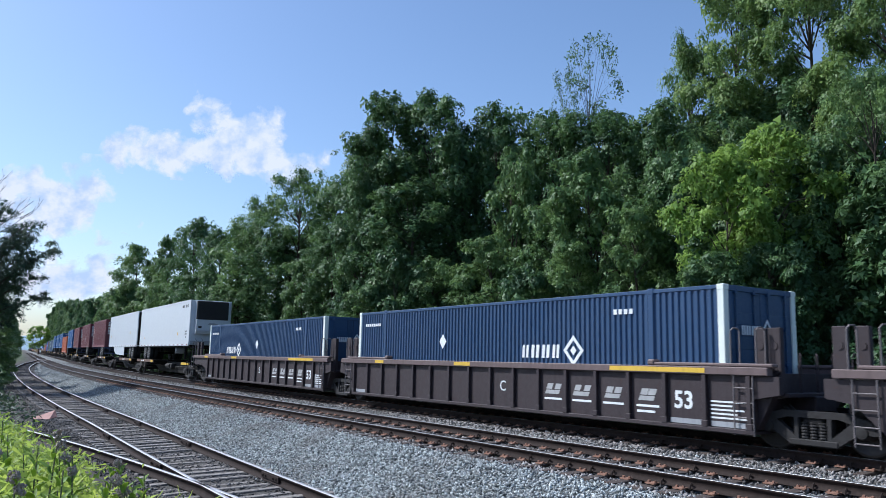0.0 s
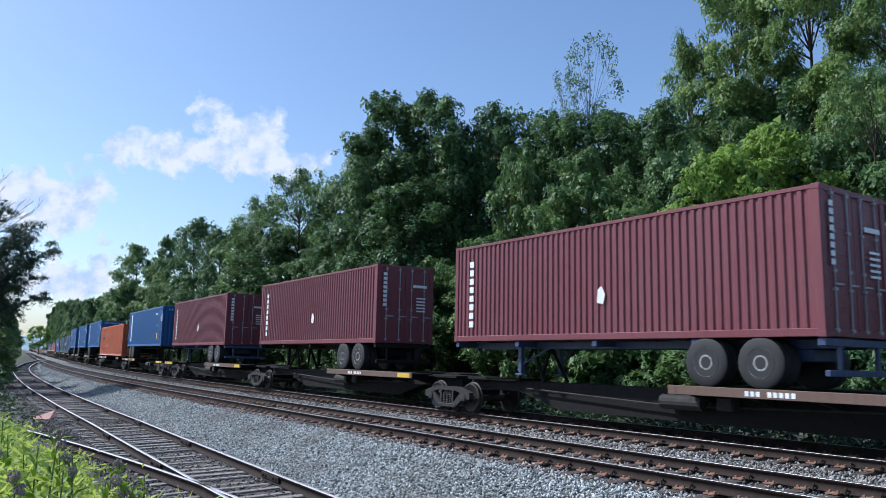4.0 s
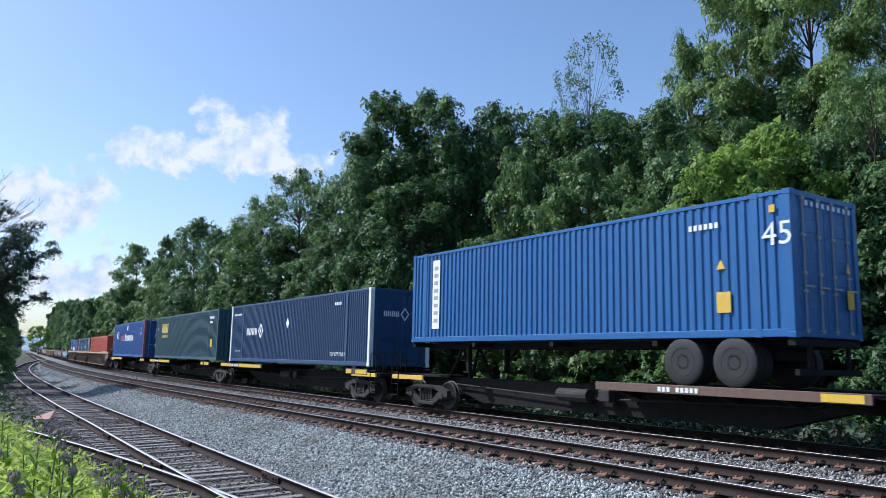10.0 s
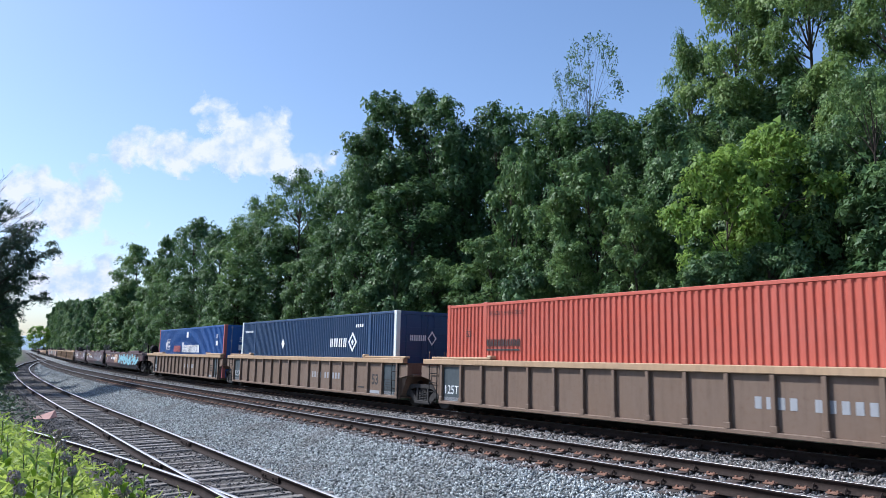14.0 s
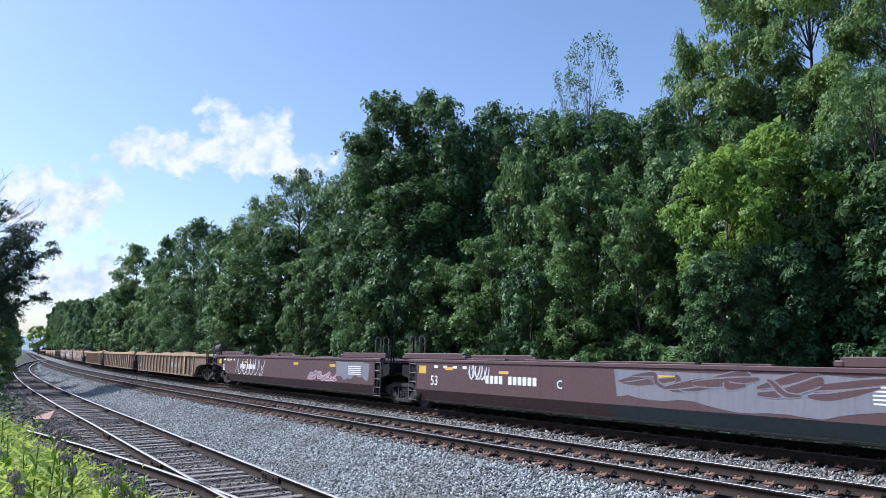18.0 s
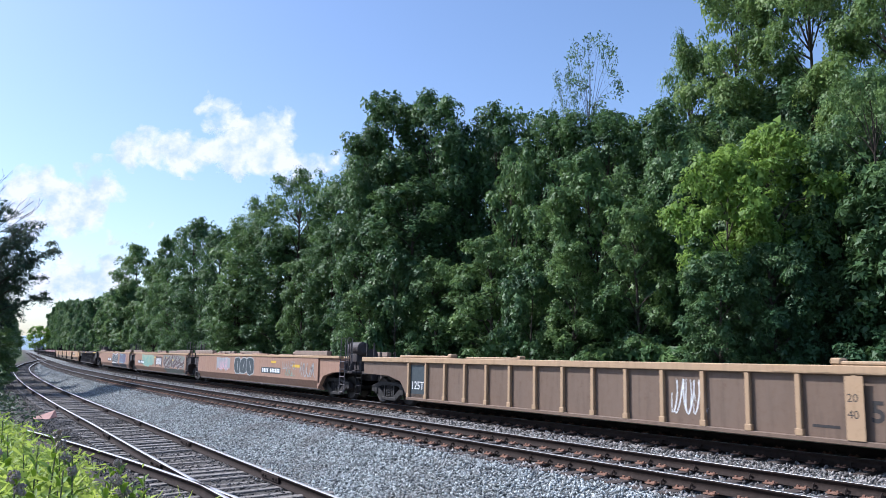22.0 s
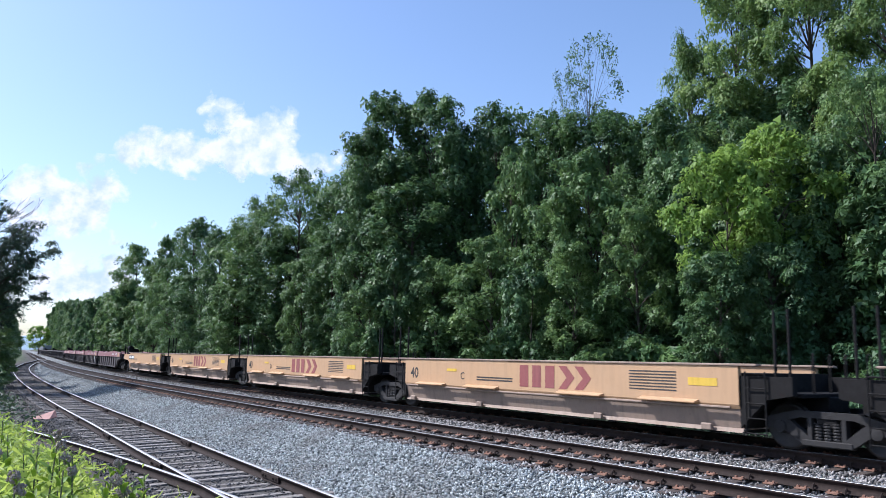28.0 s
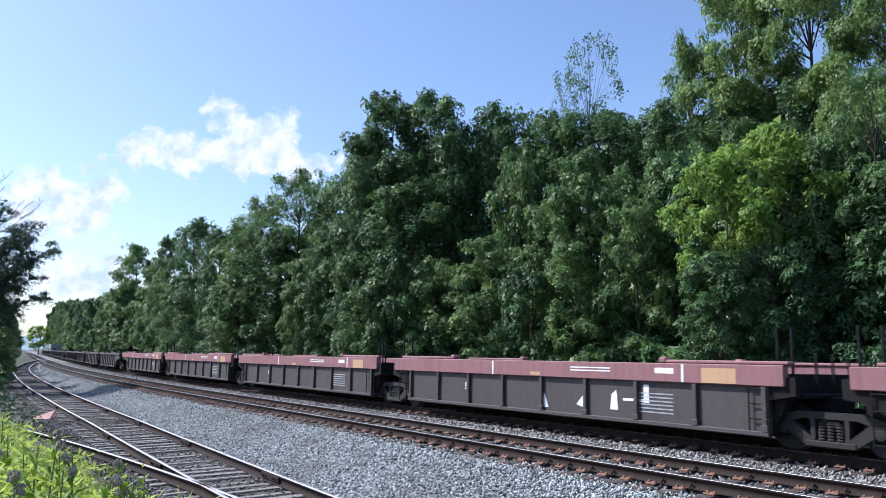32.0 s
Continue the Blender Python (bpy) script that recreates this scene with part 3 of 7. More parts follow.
def sprays(lobes, pads, per_pad, size, rng, droop, aspect, pad, fill):
    """Foliage: every lobe carries flat pads of leaves on its outside, tilted outwards and one above another, and coarser leaves inside.
    lobes: rows of centre x, y, z and radii a, b, c; pads: how many to a square metre of shell."""
    parts = []
    for cx, cy, cz, a, b, c in lobes:
        mid, rad = np.array([cx, cy, cz]), np.array([a, b, c])
        m = max(5, int(pads * 4.2 * (a * b + a * c + b * c)))
        d = ball(rng, m, 0.3)
        pos = mid + d * rng.uniform(0.78, 1.12, (m, 1)) * rad
        face = unit(d * 0.8 + np.array([0, 0, 0.75]) + rng.normal(size=(m, 3)) * 0.25)
        e1 = unit(np.cross(face, np.array([0.3, 0.2, 1.0])))
        e2 = np.cross(face, e1)
        r = pad * rng.uniform(0.55, 1.5, (m, 1)) * np.sqrt(rng.random((m, per_pad)))
        th = rng.uniform(0, 2 * math.pi, (m, per_pad))
        u, w = r * np.cos(th), r * np.sin(th) * 0.75
        sag = -0.5 * r * r / pad + rng.normal(size=(m, per_pad)) * pad * 0.13
        P = pos[:, None] + e1[:, None] * u[..., None] + e2[:, None] * w[..., None] + face[:, None] * sag[..., None]
        N = unit(face[:, None] + (e1[:, None] * u[..., None] + e2[:, None] * w[..., None]) * 0.7 / pad)
        parts.append(blades(P.reshape(-1, 3), N.reshape(-1, 3), size, rng, droop, aspect, 0.42))
        k = int(m * fill)
        f = ball(rng, k)
        parts.append(blades(mid + f * rng.uniform(0.25, 0.8, (k, 1)) * rad, f, size * 1.6, rng, 0.2, 0.85, 0.5))
    v = np.concatenate(parts)
    return v[:, :3], np.arange(len(v)).reshape(-1, 3), v[:, 3:]


def crown_lobes(rng, height, radius, base, count, belly=0.45, flat=0.8, sub=5, grain=0.34):
    """Boughs of an uneven crown: count heads on the outside of an egg from base to height, each of several smaller heads.
    Gives the boughs' middles and the smaller heads."""
    mids, rows = [], []
    for i in range(count):
        u = (i + rng.uniform(0.15, 0.85)) / count
        # width of the egg at this height, widest at belly
        q = (u - belly) / ((1 - belly) if u > belly else belly * 1.25)
        prof = math.sqrt(max(0.06, 1 - q * q))
        ang = i * 2.4 + rng.uniform(-0.45, 0.45)
        big = radius * grain * rng.uniform(0.75, 1.25)
        r = max(0.0, radius * prof * rng.uniform(0.72, 1.06) - big * 0.8)
        z = min(base + (height - base) * u, height - big * flat)
        c = np.array([r * math.cos(ang), r * math.sin(ang), max(z, base + big * 0.4)])
        mids.append(c)
        rows.append((*c, big * 0.8, big * 0.8, big * 0.75 * flat))
        for d in ball(rng, sub, 0.25):
            k = big * rng.uniform(0.38, 0.62)
            out = unit(d + np.array([math.cos(ang), math.sin(ang), 0.15]) * 0.55)
            p = c + out * big * rng.uniform(0.65, 1.05) * np.array([1, 1, flat])
            rows.append((p[0], p[1], min(p[2], height - k * 0.5), k, k, k * flat))
    return mids, rows


def limbs(rng, mids, height, girth, lean=0.6):
    m = Mesh()
    lean = (rng.uniform(-lean, lean), rng.uniform(-lean, lean))
    pts = [(lean[0] * k * k, lean[1] * k * k, -0.4 + (height * 0.86 + 0.4) * k) for k in (0, 0.08, 0.25, 0.45, 0.65, 0.85, 1.0)]
    m.tube(pts, [girth * 1.35, girth, girth * 0.8, girth * 0.62, girth * 0.42, girth * 0.24, girth * 0.1], 9)
    for c in mids:
        k = min(0.85, max(0.12, (c[2] - 0.35 * math.hypot(c[0], c[1]) - 0.5) / (height * 0.86)))
        st = Vector((lean[0] * k * k, lean[1] * k * k, height * 0.86 * k))
        en = Vector(c)
        md = st.lerp(en, 0.5) + Vector((rng.uniform(-0.3, 0.3), rng.uniform(-0.3, 0.3), rng.uniform(0.0, 0.5)))
        g = girth * (0.42 - 0.28 * k)
        m.tube([st, md, en], [g, g * 0.6, g * 0.2], 6, caps=False)
        for _ in range(3):
            tw = en + Vector((rng.uniform(-1, 1), rng.uniform(-1, 1), rng.uniform(-0.3, 0.8))) * 0.9
            m.tube([md.lerp(en, 0.6), tw], [g * 0.25, g * 0.06], 4, caps=False)
    return m


Tree = collections.namedtuple("Tree", "trunk crown height radius label")


def make_tree(label, seed, height, radius, base, count, leaf, pads, per_pad, size, girth, belly=0.45, flat=0.8, sub=5, grain=0.34, droop=0.12, aspect=0.7, pad=0.42, fill=6):
    """Mesh data for one kind of tree: its trunk and its crown."""
    rng = np.random.default_rng(seed)
    mids, rows = crown_lobes(rng, height, radius, base, count, belly, flat, sub, grain)
    v, f, soft = sprays(rows, pads, per_pad, size, rng, droop, aspect, pad, fill)
    return Tree(limbs(rng, mids, height, girth).data("trunk", BARK, True), big_mesh("crown", v, f, leaf, soft), height, radius, label)


def plant_tree(kind, x, y, z, turn, wide, tall, label="", group="trees along the railway", name="tree"):
    t = thing(name, label or kind.label, "tree" if name == "tree" else "shrub", group)
    t.matrix_basis = pose(x, y, z, 0, 0, turn) @ Matrix.Diagonal((wide, wide, tall, 1))
    part("trunk", kind.trunk, BARK, t)
    part("crown", kind.crown, kind.crown.materials[0], t)
    return t


def at_view(px, depth):
    """x of a place at that depth in a column of the view."""
    return (px - 784) / 1340.3 * depth * 1.0


def top_height(py, depth):
    w = -(py - 441) / 1340.3
    return EYE[2] + depth * (math.sin(TILT) + w * math.cos(TILT)) / (math.cos(TILT) - w * math.sin(TILT))


OAK = make_tree("dark green broadleaf tree in full leaf", 1, 14.0, 3.3, 0.2, 30, LEAF_DARK, 0.62, 32, 0.155, 0.26, 0.6, 0.85, 4, 0.40)
COLUMN = make_tree("tall dark dense tree draped with vines to the ground", 2, 14.0, 2.7, 0.0, 32, LEAF_DARK, 0.66, 32, 0.145, 0.24, 0.68, 0.95, 4, 0.44)
ASH = make_tree("green ash with feathery leaves and open limbs", 3, 14.0, 3.4, 1.2, 38, LEAF_MID, 0.60, 30, 0.15, 0.25, 0.62, 0.6, 4, 0.36, 0.15, 0.5, 0.5, 3)
ELDER = make_tree("bright yellow-green boxelder at the wood's edge", 4, 8.0, 2.1, 4.0, 14, LEAF_LIGHT, 1.1, 26, 0.14, 0.14, 0.55, 0.75, 5, 0.40, 0.15, 0.65, 0.30, 3)
MAPLE = make_tree("green maple with a dense low crown", 5, 9.5, 2.4, 0.0, 22, LEAF_MID, 0.85, 30, 0.145, 0.18, 0.55, 0.85, 4, 0.42, 0.12, 0.7, 0.38, 5)
TALL = make_tree("tall green tree with an open high crown", 6, 20.0, 5.0, 3.5, 36, LEAF_HIGH, 0.52, 34, 0.18, 0.32, 0.62, 0.55, 5, 0.33, 0.15, 0.6, 0.6, 5)
BUSH = make_tree("leafy green shrub at the foot of the wood", 7, 3.6, 1.9, 0.0, 9, LEAF_DARK, 1.6, 18, 0.17, 0.06, 0.45, 0.75, 4, 0.42, 0.15, 0.6, 0.32, 5)
SUMAC = make_tree("spreading shrub with long drooping leaves", 8, 2.6, 1.8, 0.2, 8, LEAF_MID, 1.6, 18, 0.26, 0.05, 0.6, 0.5, 4, 0.40, 0.35, 0.28, 0.38, 3)
SAPLING = make_tree("young tree with dense leaves under taller trees", 13, 6.5, 2.2, 0.0, 14, LEAF_DARK, 0.9, 22, 0.18, 0.09, 0.5, 0.8, 4, 0.40, 0.12, 0.68, 0.36, 5)
DISTANT = make_tree("green trackside tree in the distance", 9, 12.0, 3.6, 0.0, 16, LEAF_MID, 0.40, 12, 0.36, 0.2, 0.55, 0.85, 4, 0.42, 0.12, 0.75, 0.5, 3)
DISTANT_DARK = make_tree("dark green trackside tree in the distance", 10, 12.0, 3.4, 0.0, 16, LEAF_DARK, 0.40, 12, 0.36, 0.2, 0.6, 0.9, 4, 0.42, 0.12, 0.75, 0.5, 3)
OPEN = make_tree("open-crowned tree with sky showing between its boughs", 16, 12.0, 3.0, 1.5, 30, LEAF_MID, 0.5, 20, 0.20, 0.2, 0.55, 0.7, 4, 0.36, 0.12, 0.6, 0.45, 2)
SPARSE = make_tree("thin tree with a sparse high crown", 12, 14.0, 2.0, 10.6, 18, LEAF_DARK, 0.45, 5, 0.13, 0.09, 0.5, 1.0, 3, 0.22, 0.15, 0.65, 0.35, 0)
CANOPY = make_tree("dark green tree with boughs over the wood's edge", 15, 8.5, 2.5, 2.0, 22, LEAF_DARK, 0.8, 30, 0.155, 0.18, 0.55, 0.75, 4, 0.42, 0.12, 0.7, 0.4, 5)


def track_gap(x, y):
    """How far a place lies beyond the loaded track."""
    i = int(np.argmin((LINE_X - x) ** 2 + (LINE_Y - y) ** 2))
    return (x - LINE_X[i]) * math.sin(LINE_H[i]) - (y - LINE_Y[i]) * math.cos(LINE_H[i])


def stand(kind, px, depth, top, half, turn=0.0, base=-0.3):
    """A tree in a column of the view, at a depth or as far behind it as keeps its crown clear of the cars; half: half its width in the view."""
    while 60 < px and track_gap(at_view(px, depth), depth) < half * depth / 1340.3 + 2.1:
        depth += 0.5
    return plant_tree(kind, at_view(px, depth), depth, base, turn, half * depth / 1340.3 / kind.radius, (top_height(top, depth) - base) / kind.height)


# the wood behind the train, from the right foreground to the distance
for row in (
        # tall trees over the right-hand end
        (TALL, 1335, 36, -60, 135, 20), (TALL, 1460, 33, -110, 150, 140), (TALL, 1600, 30, -120, 150, 200), (ASH, 1245, 39, 60, 70, 70), (ASH, 1560, 25, 110, 95, 310),
        (CANOPY, 1500, 26, 240, 110, 250), (CANOPY, 1590, 24, 290, 120, 130), (CANOPY, 1390, 31, 230, 110, 15), (CANOPY, 1440, 26, 400, 95, 300), (OAK, 1320, 36, 150, 120, 60), (OAK, 1470, 33, 120, 130, 160),
        (ELDER, 1283, 25.5, 270, 86, 30), (ELDER, 1378, 26.0, 226, 100, 190), (CANOPY, 1270, 24.5, 450, 76, 20), (CANOPY, 1370, 24.5, 430, 76, 220),
        # the even wall of the middle
        (OAK, 1175, 36, 178, 100, 100), (OAK, 1080, 38, 188, 105, 210), (CANOPY, 1225, 30, 262, 90, 80), (MAPLE, 1050, 32, 270, 84, 280), (MAPLE, 1130, 29, 345, 72, 130),
        (SPARSE, 1062, 39, 62, 56, 0), (SPARSE, 1010, 40, 120, 32, 140), (OAK, 985, 40, 196, 95, 320), (OAK, 885, 42, 184, 92, 45),
        (MAPLE, 915, 36, 262, 62, 170), (MAPLE, 985, 32, 330, 66, 40), (MAPLE, 1010, 30, 430, 66, 10), (MAPLE, 870, 34, 420, 74, 300), (SAPLING, 935, 31, 470, 60, 90),
        # the dark dense trees
        (COLUMN, 762, 42, 162, 88, 75), (COLUMN, 690, 43, 168, 90, 150), (COLUMN, 648, 42, 226, 66, 260), (COLUMN, 812, 41, 222, 64, 0), (COLUMN, 725, 39, 320, 90, 310),
        (COLUMN, 636, 41, 310, 52, 30), (MAPLE, 650, 38, 500, 48, 90), (MAPLE, 775, 36, 455, 62, 210), (SAPLING, 700, 37, 430, 64, 20),
        # lower, lighter trees beside them
        (ASH, 525, 56, 300, 74, 210), (ASH, 585, 54, 316, 50, 20), (ASH, 462, 58, 352, 66, 110), (MAPLE, 425, 58, 392, 62, 190), (MAPLE, 535, 48, 462, 40, 300), (OAK, 490, 56, 412, 70, 40),
        (COLUMN, 590, 47, 400, 56, 140), (OAK, 345, 66, 384, 56, 110), (OAK, 388, 64, 404, 46, 60), (MAPLE, 300, 70, 418, 40, 250), (MAPLE, 420, 56, 500, 52, 170), (COLUMN, 355, 62, 480, 48, 330),
        (OPEN, 238, 84, 434, 46, 340), (MAPLE, 275, 76, 456, 32, 60), (MAPLE, 312, 70, 490, 34, 150), (DISTANT_DARK, 226, 88, 500, 34, 10), (DISTANT, 262, 80, 505, 30, 100), (DISTANT, 200, 92, 512, 26, 300)):
    stand(*row)
# deeper in the wood
for px, depth, top in ((560, 62, 400), (640, 52, 300), (720, 50, 260), (800, 50, 250), (880, 50, 260), (960, 48, 250), (1040, 47, 250), (1120, 46, 250), (1200, 45, 230), (1290, 43, 200), (1380, 42, 150), (1470, 41, 150), (1560, 40, 140)):
    stand(OAK, px, depth, top, 105, px * 1.7 % 360)

_r = random.Random(21)
# shrubs and saplings along the foot of the wood
for i in range(44):
    s = -4 + i * 1.75 + _r.uniform(-0.6, 0.6)
    x, y, _ = line(s, -_r.uniform(6.4, 9.0))
    k = _r.uniform(0.65, 1.05)
    plant_tree(BUSH if _r.random() < 0.6 else SUMAC, x, y, -0.7, _r.uniform(0, 360), k, k, "leafy green shrub at the foot of the wood", "shrubs at the wood's edge", "shrub")
for i in range(26):
    s = -6 + i * 3.2 + _r.uniform(-1, 1)
    x, y, _ = line(s, -_r.uniform(8.5, 11))
    k = _r.uniform(0.65, 1.05)
    plant_tree(SAPLING, x, y, -0.5, _r.uniform(0, 360), k, k, "", "young trees at the wood's edge")


def far_top(x, y):
    """How high the distant wood reaches at a place."""
    px = 784 + 1340.3 * x / (y * math.cos(TILT))
    return top_height(float(np.interp(px, (60, 90, 100, 140, 185, 200, 230), (585, 545, 530, 524, 517, 512, 505))), y)


for i in range(36):
    s = 96 + i * 7 + i * i * 0.12 + _r.uniform(-3, 3)
    for lat in (5.2, 11.0):
        x, y, _ = line(s, -lat - _r.uniform(0, 1.2))
        tall = (far_top(x, y) + 0.4) * _r.uniform(0.72, 1.03)
        plant_tree((DISTANT, DISTANT_DARK)[_r.randrange(2)], x, y, -0.4, _r.uniform(0, 360), min(0.85, tall / 15) * _r.uniform(0.8, 1.15), tall / 12.0)
plant_tree(ELDER, at_view(73, 260), 260, -5.0, 40, 1.7, (top_height(576, 260) + 5.0) / 8.0, "pale green tree at the far end of the line")

# beside the siding, against the light
for row in ((MAPLE, -18, 52, 500, 56, 200), (MAPLE, 2, 60, 535, 38, 90), (MAPLE, 10, 76, 552, 26, 10), (DISTANT, 16, 95, 556, 22, 60), (DISTANT, 22, 120, 566, 17, 150),
            (DISTANT, 29, 150, 578, 13, 220), (DISTANT, 34, 190, 584, 10, 300), (DISTANT_DARK, -30, 84, 520, 40, 30), (DISTANT, -15, 110, 545, 30, 30)):
    stand(*row)
for s, lat, k in ((40, 12.0, 0.5), (47, 12.2, 0.6), (55, 11.8, 0.6), (62, 12.2, 0.75), (70, 11.6, 0.6), (78, 11.8, 0.7), (86, 11.6, 0.6), (98, 11.4, 0.6), (110, 11.2, 0.7)):
    x, y, _ = line(s, lat)
    plant_tree(BUSH, x, y, -0.6, s * 37 % 360, k, k, "leafy green shrub beside the siding", "shrubs beside the siding", "shrub")


def leaning_tree():
    """A tree beside the siding whose boughs reach out level over the track, coloured dark for the backlight."""
    rng = np.random.default_rng(14)
    depth = 45.0
    x0 = at_view(-70, depth)
    m = Mesh()
    m.tube([(0, 0, -0.4), (0.1, 0, 3.0), (0.5, 0, 6.5), (0.7, 0, 9.5)], [0.26, 0.2, 0.14, 0.05], 9)
    rows = []
    # boughs: where each ends in the view, how far up the trunk it starts, how thick its foliage is
    for px, py, up, k in ((30, 385, 6.0, 0.9), (62, 412, 5.4, 0.7), (108, 440, 4.6, 0.55), (78, 462, 4.2, 0.7), (66, 488, 3.6, 0.6), (88, 518, 2.8, 0.34), (48, 534, 2.6, 0.5), (20, 400, 5.0, 1.1), (10, 360, 7.4, 0.8), (20, 440, 4.0, 1.2), (10, 490, 3.4, 1.2), (-20, 350, 8.0, 1.0), (-40, 430, 5.0, 1.5), (-60, 380, 6.5, 1.5), (-20, 510, 3.2, 1.2), (52, 556, 2.0, 0.3)):
        en = Vector((at_view(px, depth) - x0, rng.uniform(-1.2, 1.2), top_height(py, depth) + 0.4))
        st = Vector((0.08 * up, 0, up))
        md = st.lerp(en, 0.55) + Vector((0, 0, 0.35))
        m.tube([st, md, en], [0.06, 0.04, 0.012], 6, caps=False)
        n = max(3, int((en - st).length * 2.6))
        for i in range(n):
            t = 0.30 + 0.70 * (i + rng.uniform(0.2, 1.0)) / n
            p = (md.lerp(en, t * 2 - 1) if t > 0.5 else st.lerp(md, t * 2)) + Vector((rng.uniform(-0.3, 0.3), rng.uniform(-0.9, 0.9), rng.uniform(-0.2, 0.25)))
            q = k * rng.uniform(0.6, 1.0) * (1.05 - 0.25 * t)
            rows.append((*p, q, q, q * 0.45))
    v, f, soft = sprays(rows, 1.4, 28, 0.11, rng, 0.1, 0.5, 0.36, 3)
    ob = thing("tree", "dark tree whose level boughs reach over the siding", "tree", "trees along the railway", at=pose(x0, depth, -0.4))
    part("trunk", m, BARK, ob)
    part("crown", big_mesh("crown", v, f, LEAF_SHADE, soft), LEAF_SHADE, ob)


leaning_tree()


def bare_branches():
    """A leafless crown above the trees beside the siding."""
    rng = random.Random(4)
    m = Mesh()

    def grow(p, d, ln, r, depth):
        q = p + d * ln
        m.tube([p, p.lerp(q, 0.5) + Vector((rng.uniform(-1, 1), rng.uniform(-1, 1), rng.uniform(-1, 1))) * ln * 0.06, q], [r, r * 0.8, r * 0.6], 5, caps=False)
        if depth:
            for _ in range(rng.choice((2, 3))):
                e = (d + Vector((rng.uniform(-0.6, 0.6), rng.uniform(-0.6, 0.6), rng.uniform(-0.15, 0.35)))).normalized()
                grow(q, e, ln * rng.uniform(0.6, 0.8), r * 0.6, depth - 1)

    grow(Vector((0, 0, -0.4)), Vector((0.05, 0.0, 1)).normalized(), 10.4, 0.13, 0)
    for a in (0.75, 0.55, 0.9, 0.3, 1.1, 0.65):
        grow(Vector((0.3, 0, rng.uniform(7.6, 10.0))), Vector((math.sin(a), rng.uniform(-0.4, 0.4), math.cos(a))).normalized(), 1.9, 0.045, 3)
    ob = thing("bare_tree", "leafless grey tree beside the siding", "tree", at=pose(at_view(-72, 47), 47, -0.4))
    part("branch", m, BARK, ob)


bare_branches()

# ---------------------------------------------------------------- weeds on the bank in the foreground
def ground_at(x, y):
    i = int(np.argmin((LINE_X - x) ** 2 + (LINE_Y - y) ** 2))
    lat = (x - LINE_X[i]) * -math.sin(LINE_H[i]) + (y - LINE_Y[i]) * math.cos(LINE_H[i])
    return float(bed_height(np.array([LINE_S[i]]), np.array([lat]))[0])


def m_broad_leaf(rng, ln, wd):
    """A thick oblong leaf that arches from its stalk, folded along the midrib."""
    m = Mesh()
    n = 7
    rows = []
    for i in range(n + 1):
        u = i / n
        half = wd * 0.5 * math.sin(math.pi * (0.08 + 0.90 * u)) ** 0.8
        x = ln * u
        z = ln * (0.32 * u - 0.42 * u * u) + rng.uniform(-0.004, 0.004)
        rows.append([(x, -half, z + half * 0.35), (x, 0, z), (x, half, z + half * 0.35)])
    vs = [p for r in rows for p in r] + [(p[0], p[1], p[2] - 0.002) for r in rows for p in r]
    k = 3 * (n + 1)
    fs = []
    for i in range(n):
        for j in (0, 1):
            a, b = i * 3 + j, (i + 1) * 3 + j
            fs.append((a, b, b + 1, a + 1))
            fs.append((k + a, k + a + 1, k + b + 1, k + b))
    return m.add(vs, fs)


def m_flower_head(rng):
    """A drooping ball of small buds."""
    m = Mesh()
    for _ in range(46):
        d = Vector((rng.gauss(0, 1), rng.gauss(0, 1), rng.gauss(0, 1))).normalized()
        c = d * 0.032 * rng.uniform(0.7, 1.1)
        r = rng.uniform(0.006, 0.010)
        m.add([c + Vector(q) * r for q in ((1, 0, 0), (-1, 0, 0), (0, 1, 0), (0, -1, 0), (0, 0, 1.3), (0, 0, -1.3))], [(0, 2, 4), (2, 1, 4), (1, 3, 4), (3, 0, 4), (2, 0, 5), (1, 2, 5), (3, 1, 5), (0, 3, 5)])
    return m


_wr = random.Random(31)
BROAD = [m_broad_leaf(_wr, ln, wd).data("leaf", LEAF_WEED, True) for ln, wd in ((0.155, 0.056), (0.17, 0.046), (0.135, 0.046), (0.10, 0.032))]
HEADS = [m_flower_head(_wr).data("flower_head", FLOWER) for _ in range(2)]


def milkweed(x, y, height, seed, flowers):
    rng = random.Random(seed)
    z = ground_at(x, y)
    p = thing("milkweed", "tall green milkweed with broad leaves and faded flower heads" if flowers else "tall green milkweed with broad leaves", "weed", "milkweeds on the bank", at=pose(x, y, z, rng.uniform(-5, 5), rng.uniform(-5, 5), rng.uniform(0, 360)))
    st = Mesh()
    st.tube([(0, 0, -0.05), (0.01, 0.0, height * 0.5), (0.0, 0.015, height)], [0.010, 0.008, 0.004], 6)
    part("stem", st, STEM, p)
    n = int(height / 0.085)
    for i in range(3, n):
        h = height * i / n
        for k in (0, 1):
            a = i * 90 + k * 180 + rng.uniform(-20, 20)
            lift = -18 - 30 * (i / n) + rng.uniform(-14, 14)
            sc = BROAD[3] if i > n - 3 else BROAD[rng.randrange(3)]
            part("leaf", sc, LEAF_WEED, p, at=Matrix.Translation((0, 0, h)) @ Matrix.Rotation(radians(a), 4, "Z") @ Matrix.Rotation(radians(lift), 4, "Y"))
    if flowers:
        for k in range(rng.choice((1, 2, 2))):
            a = rng.uniform(0, 6.28)
            part("flower_head", HEADS[k % 2], FLOWER, p, "faded pinkish-grey flower head", pose(0.05 * math.cos(a), 0.05 * math.sin(a), height - 0.02 - 0.07 * k))


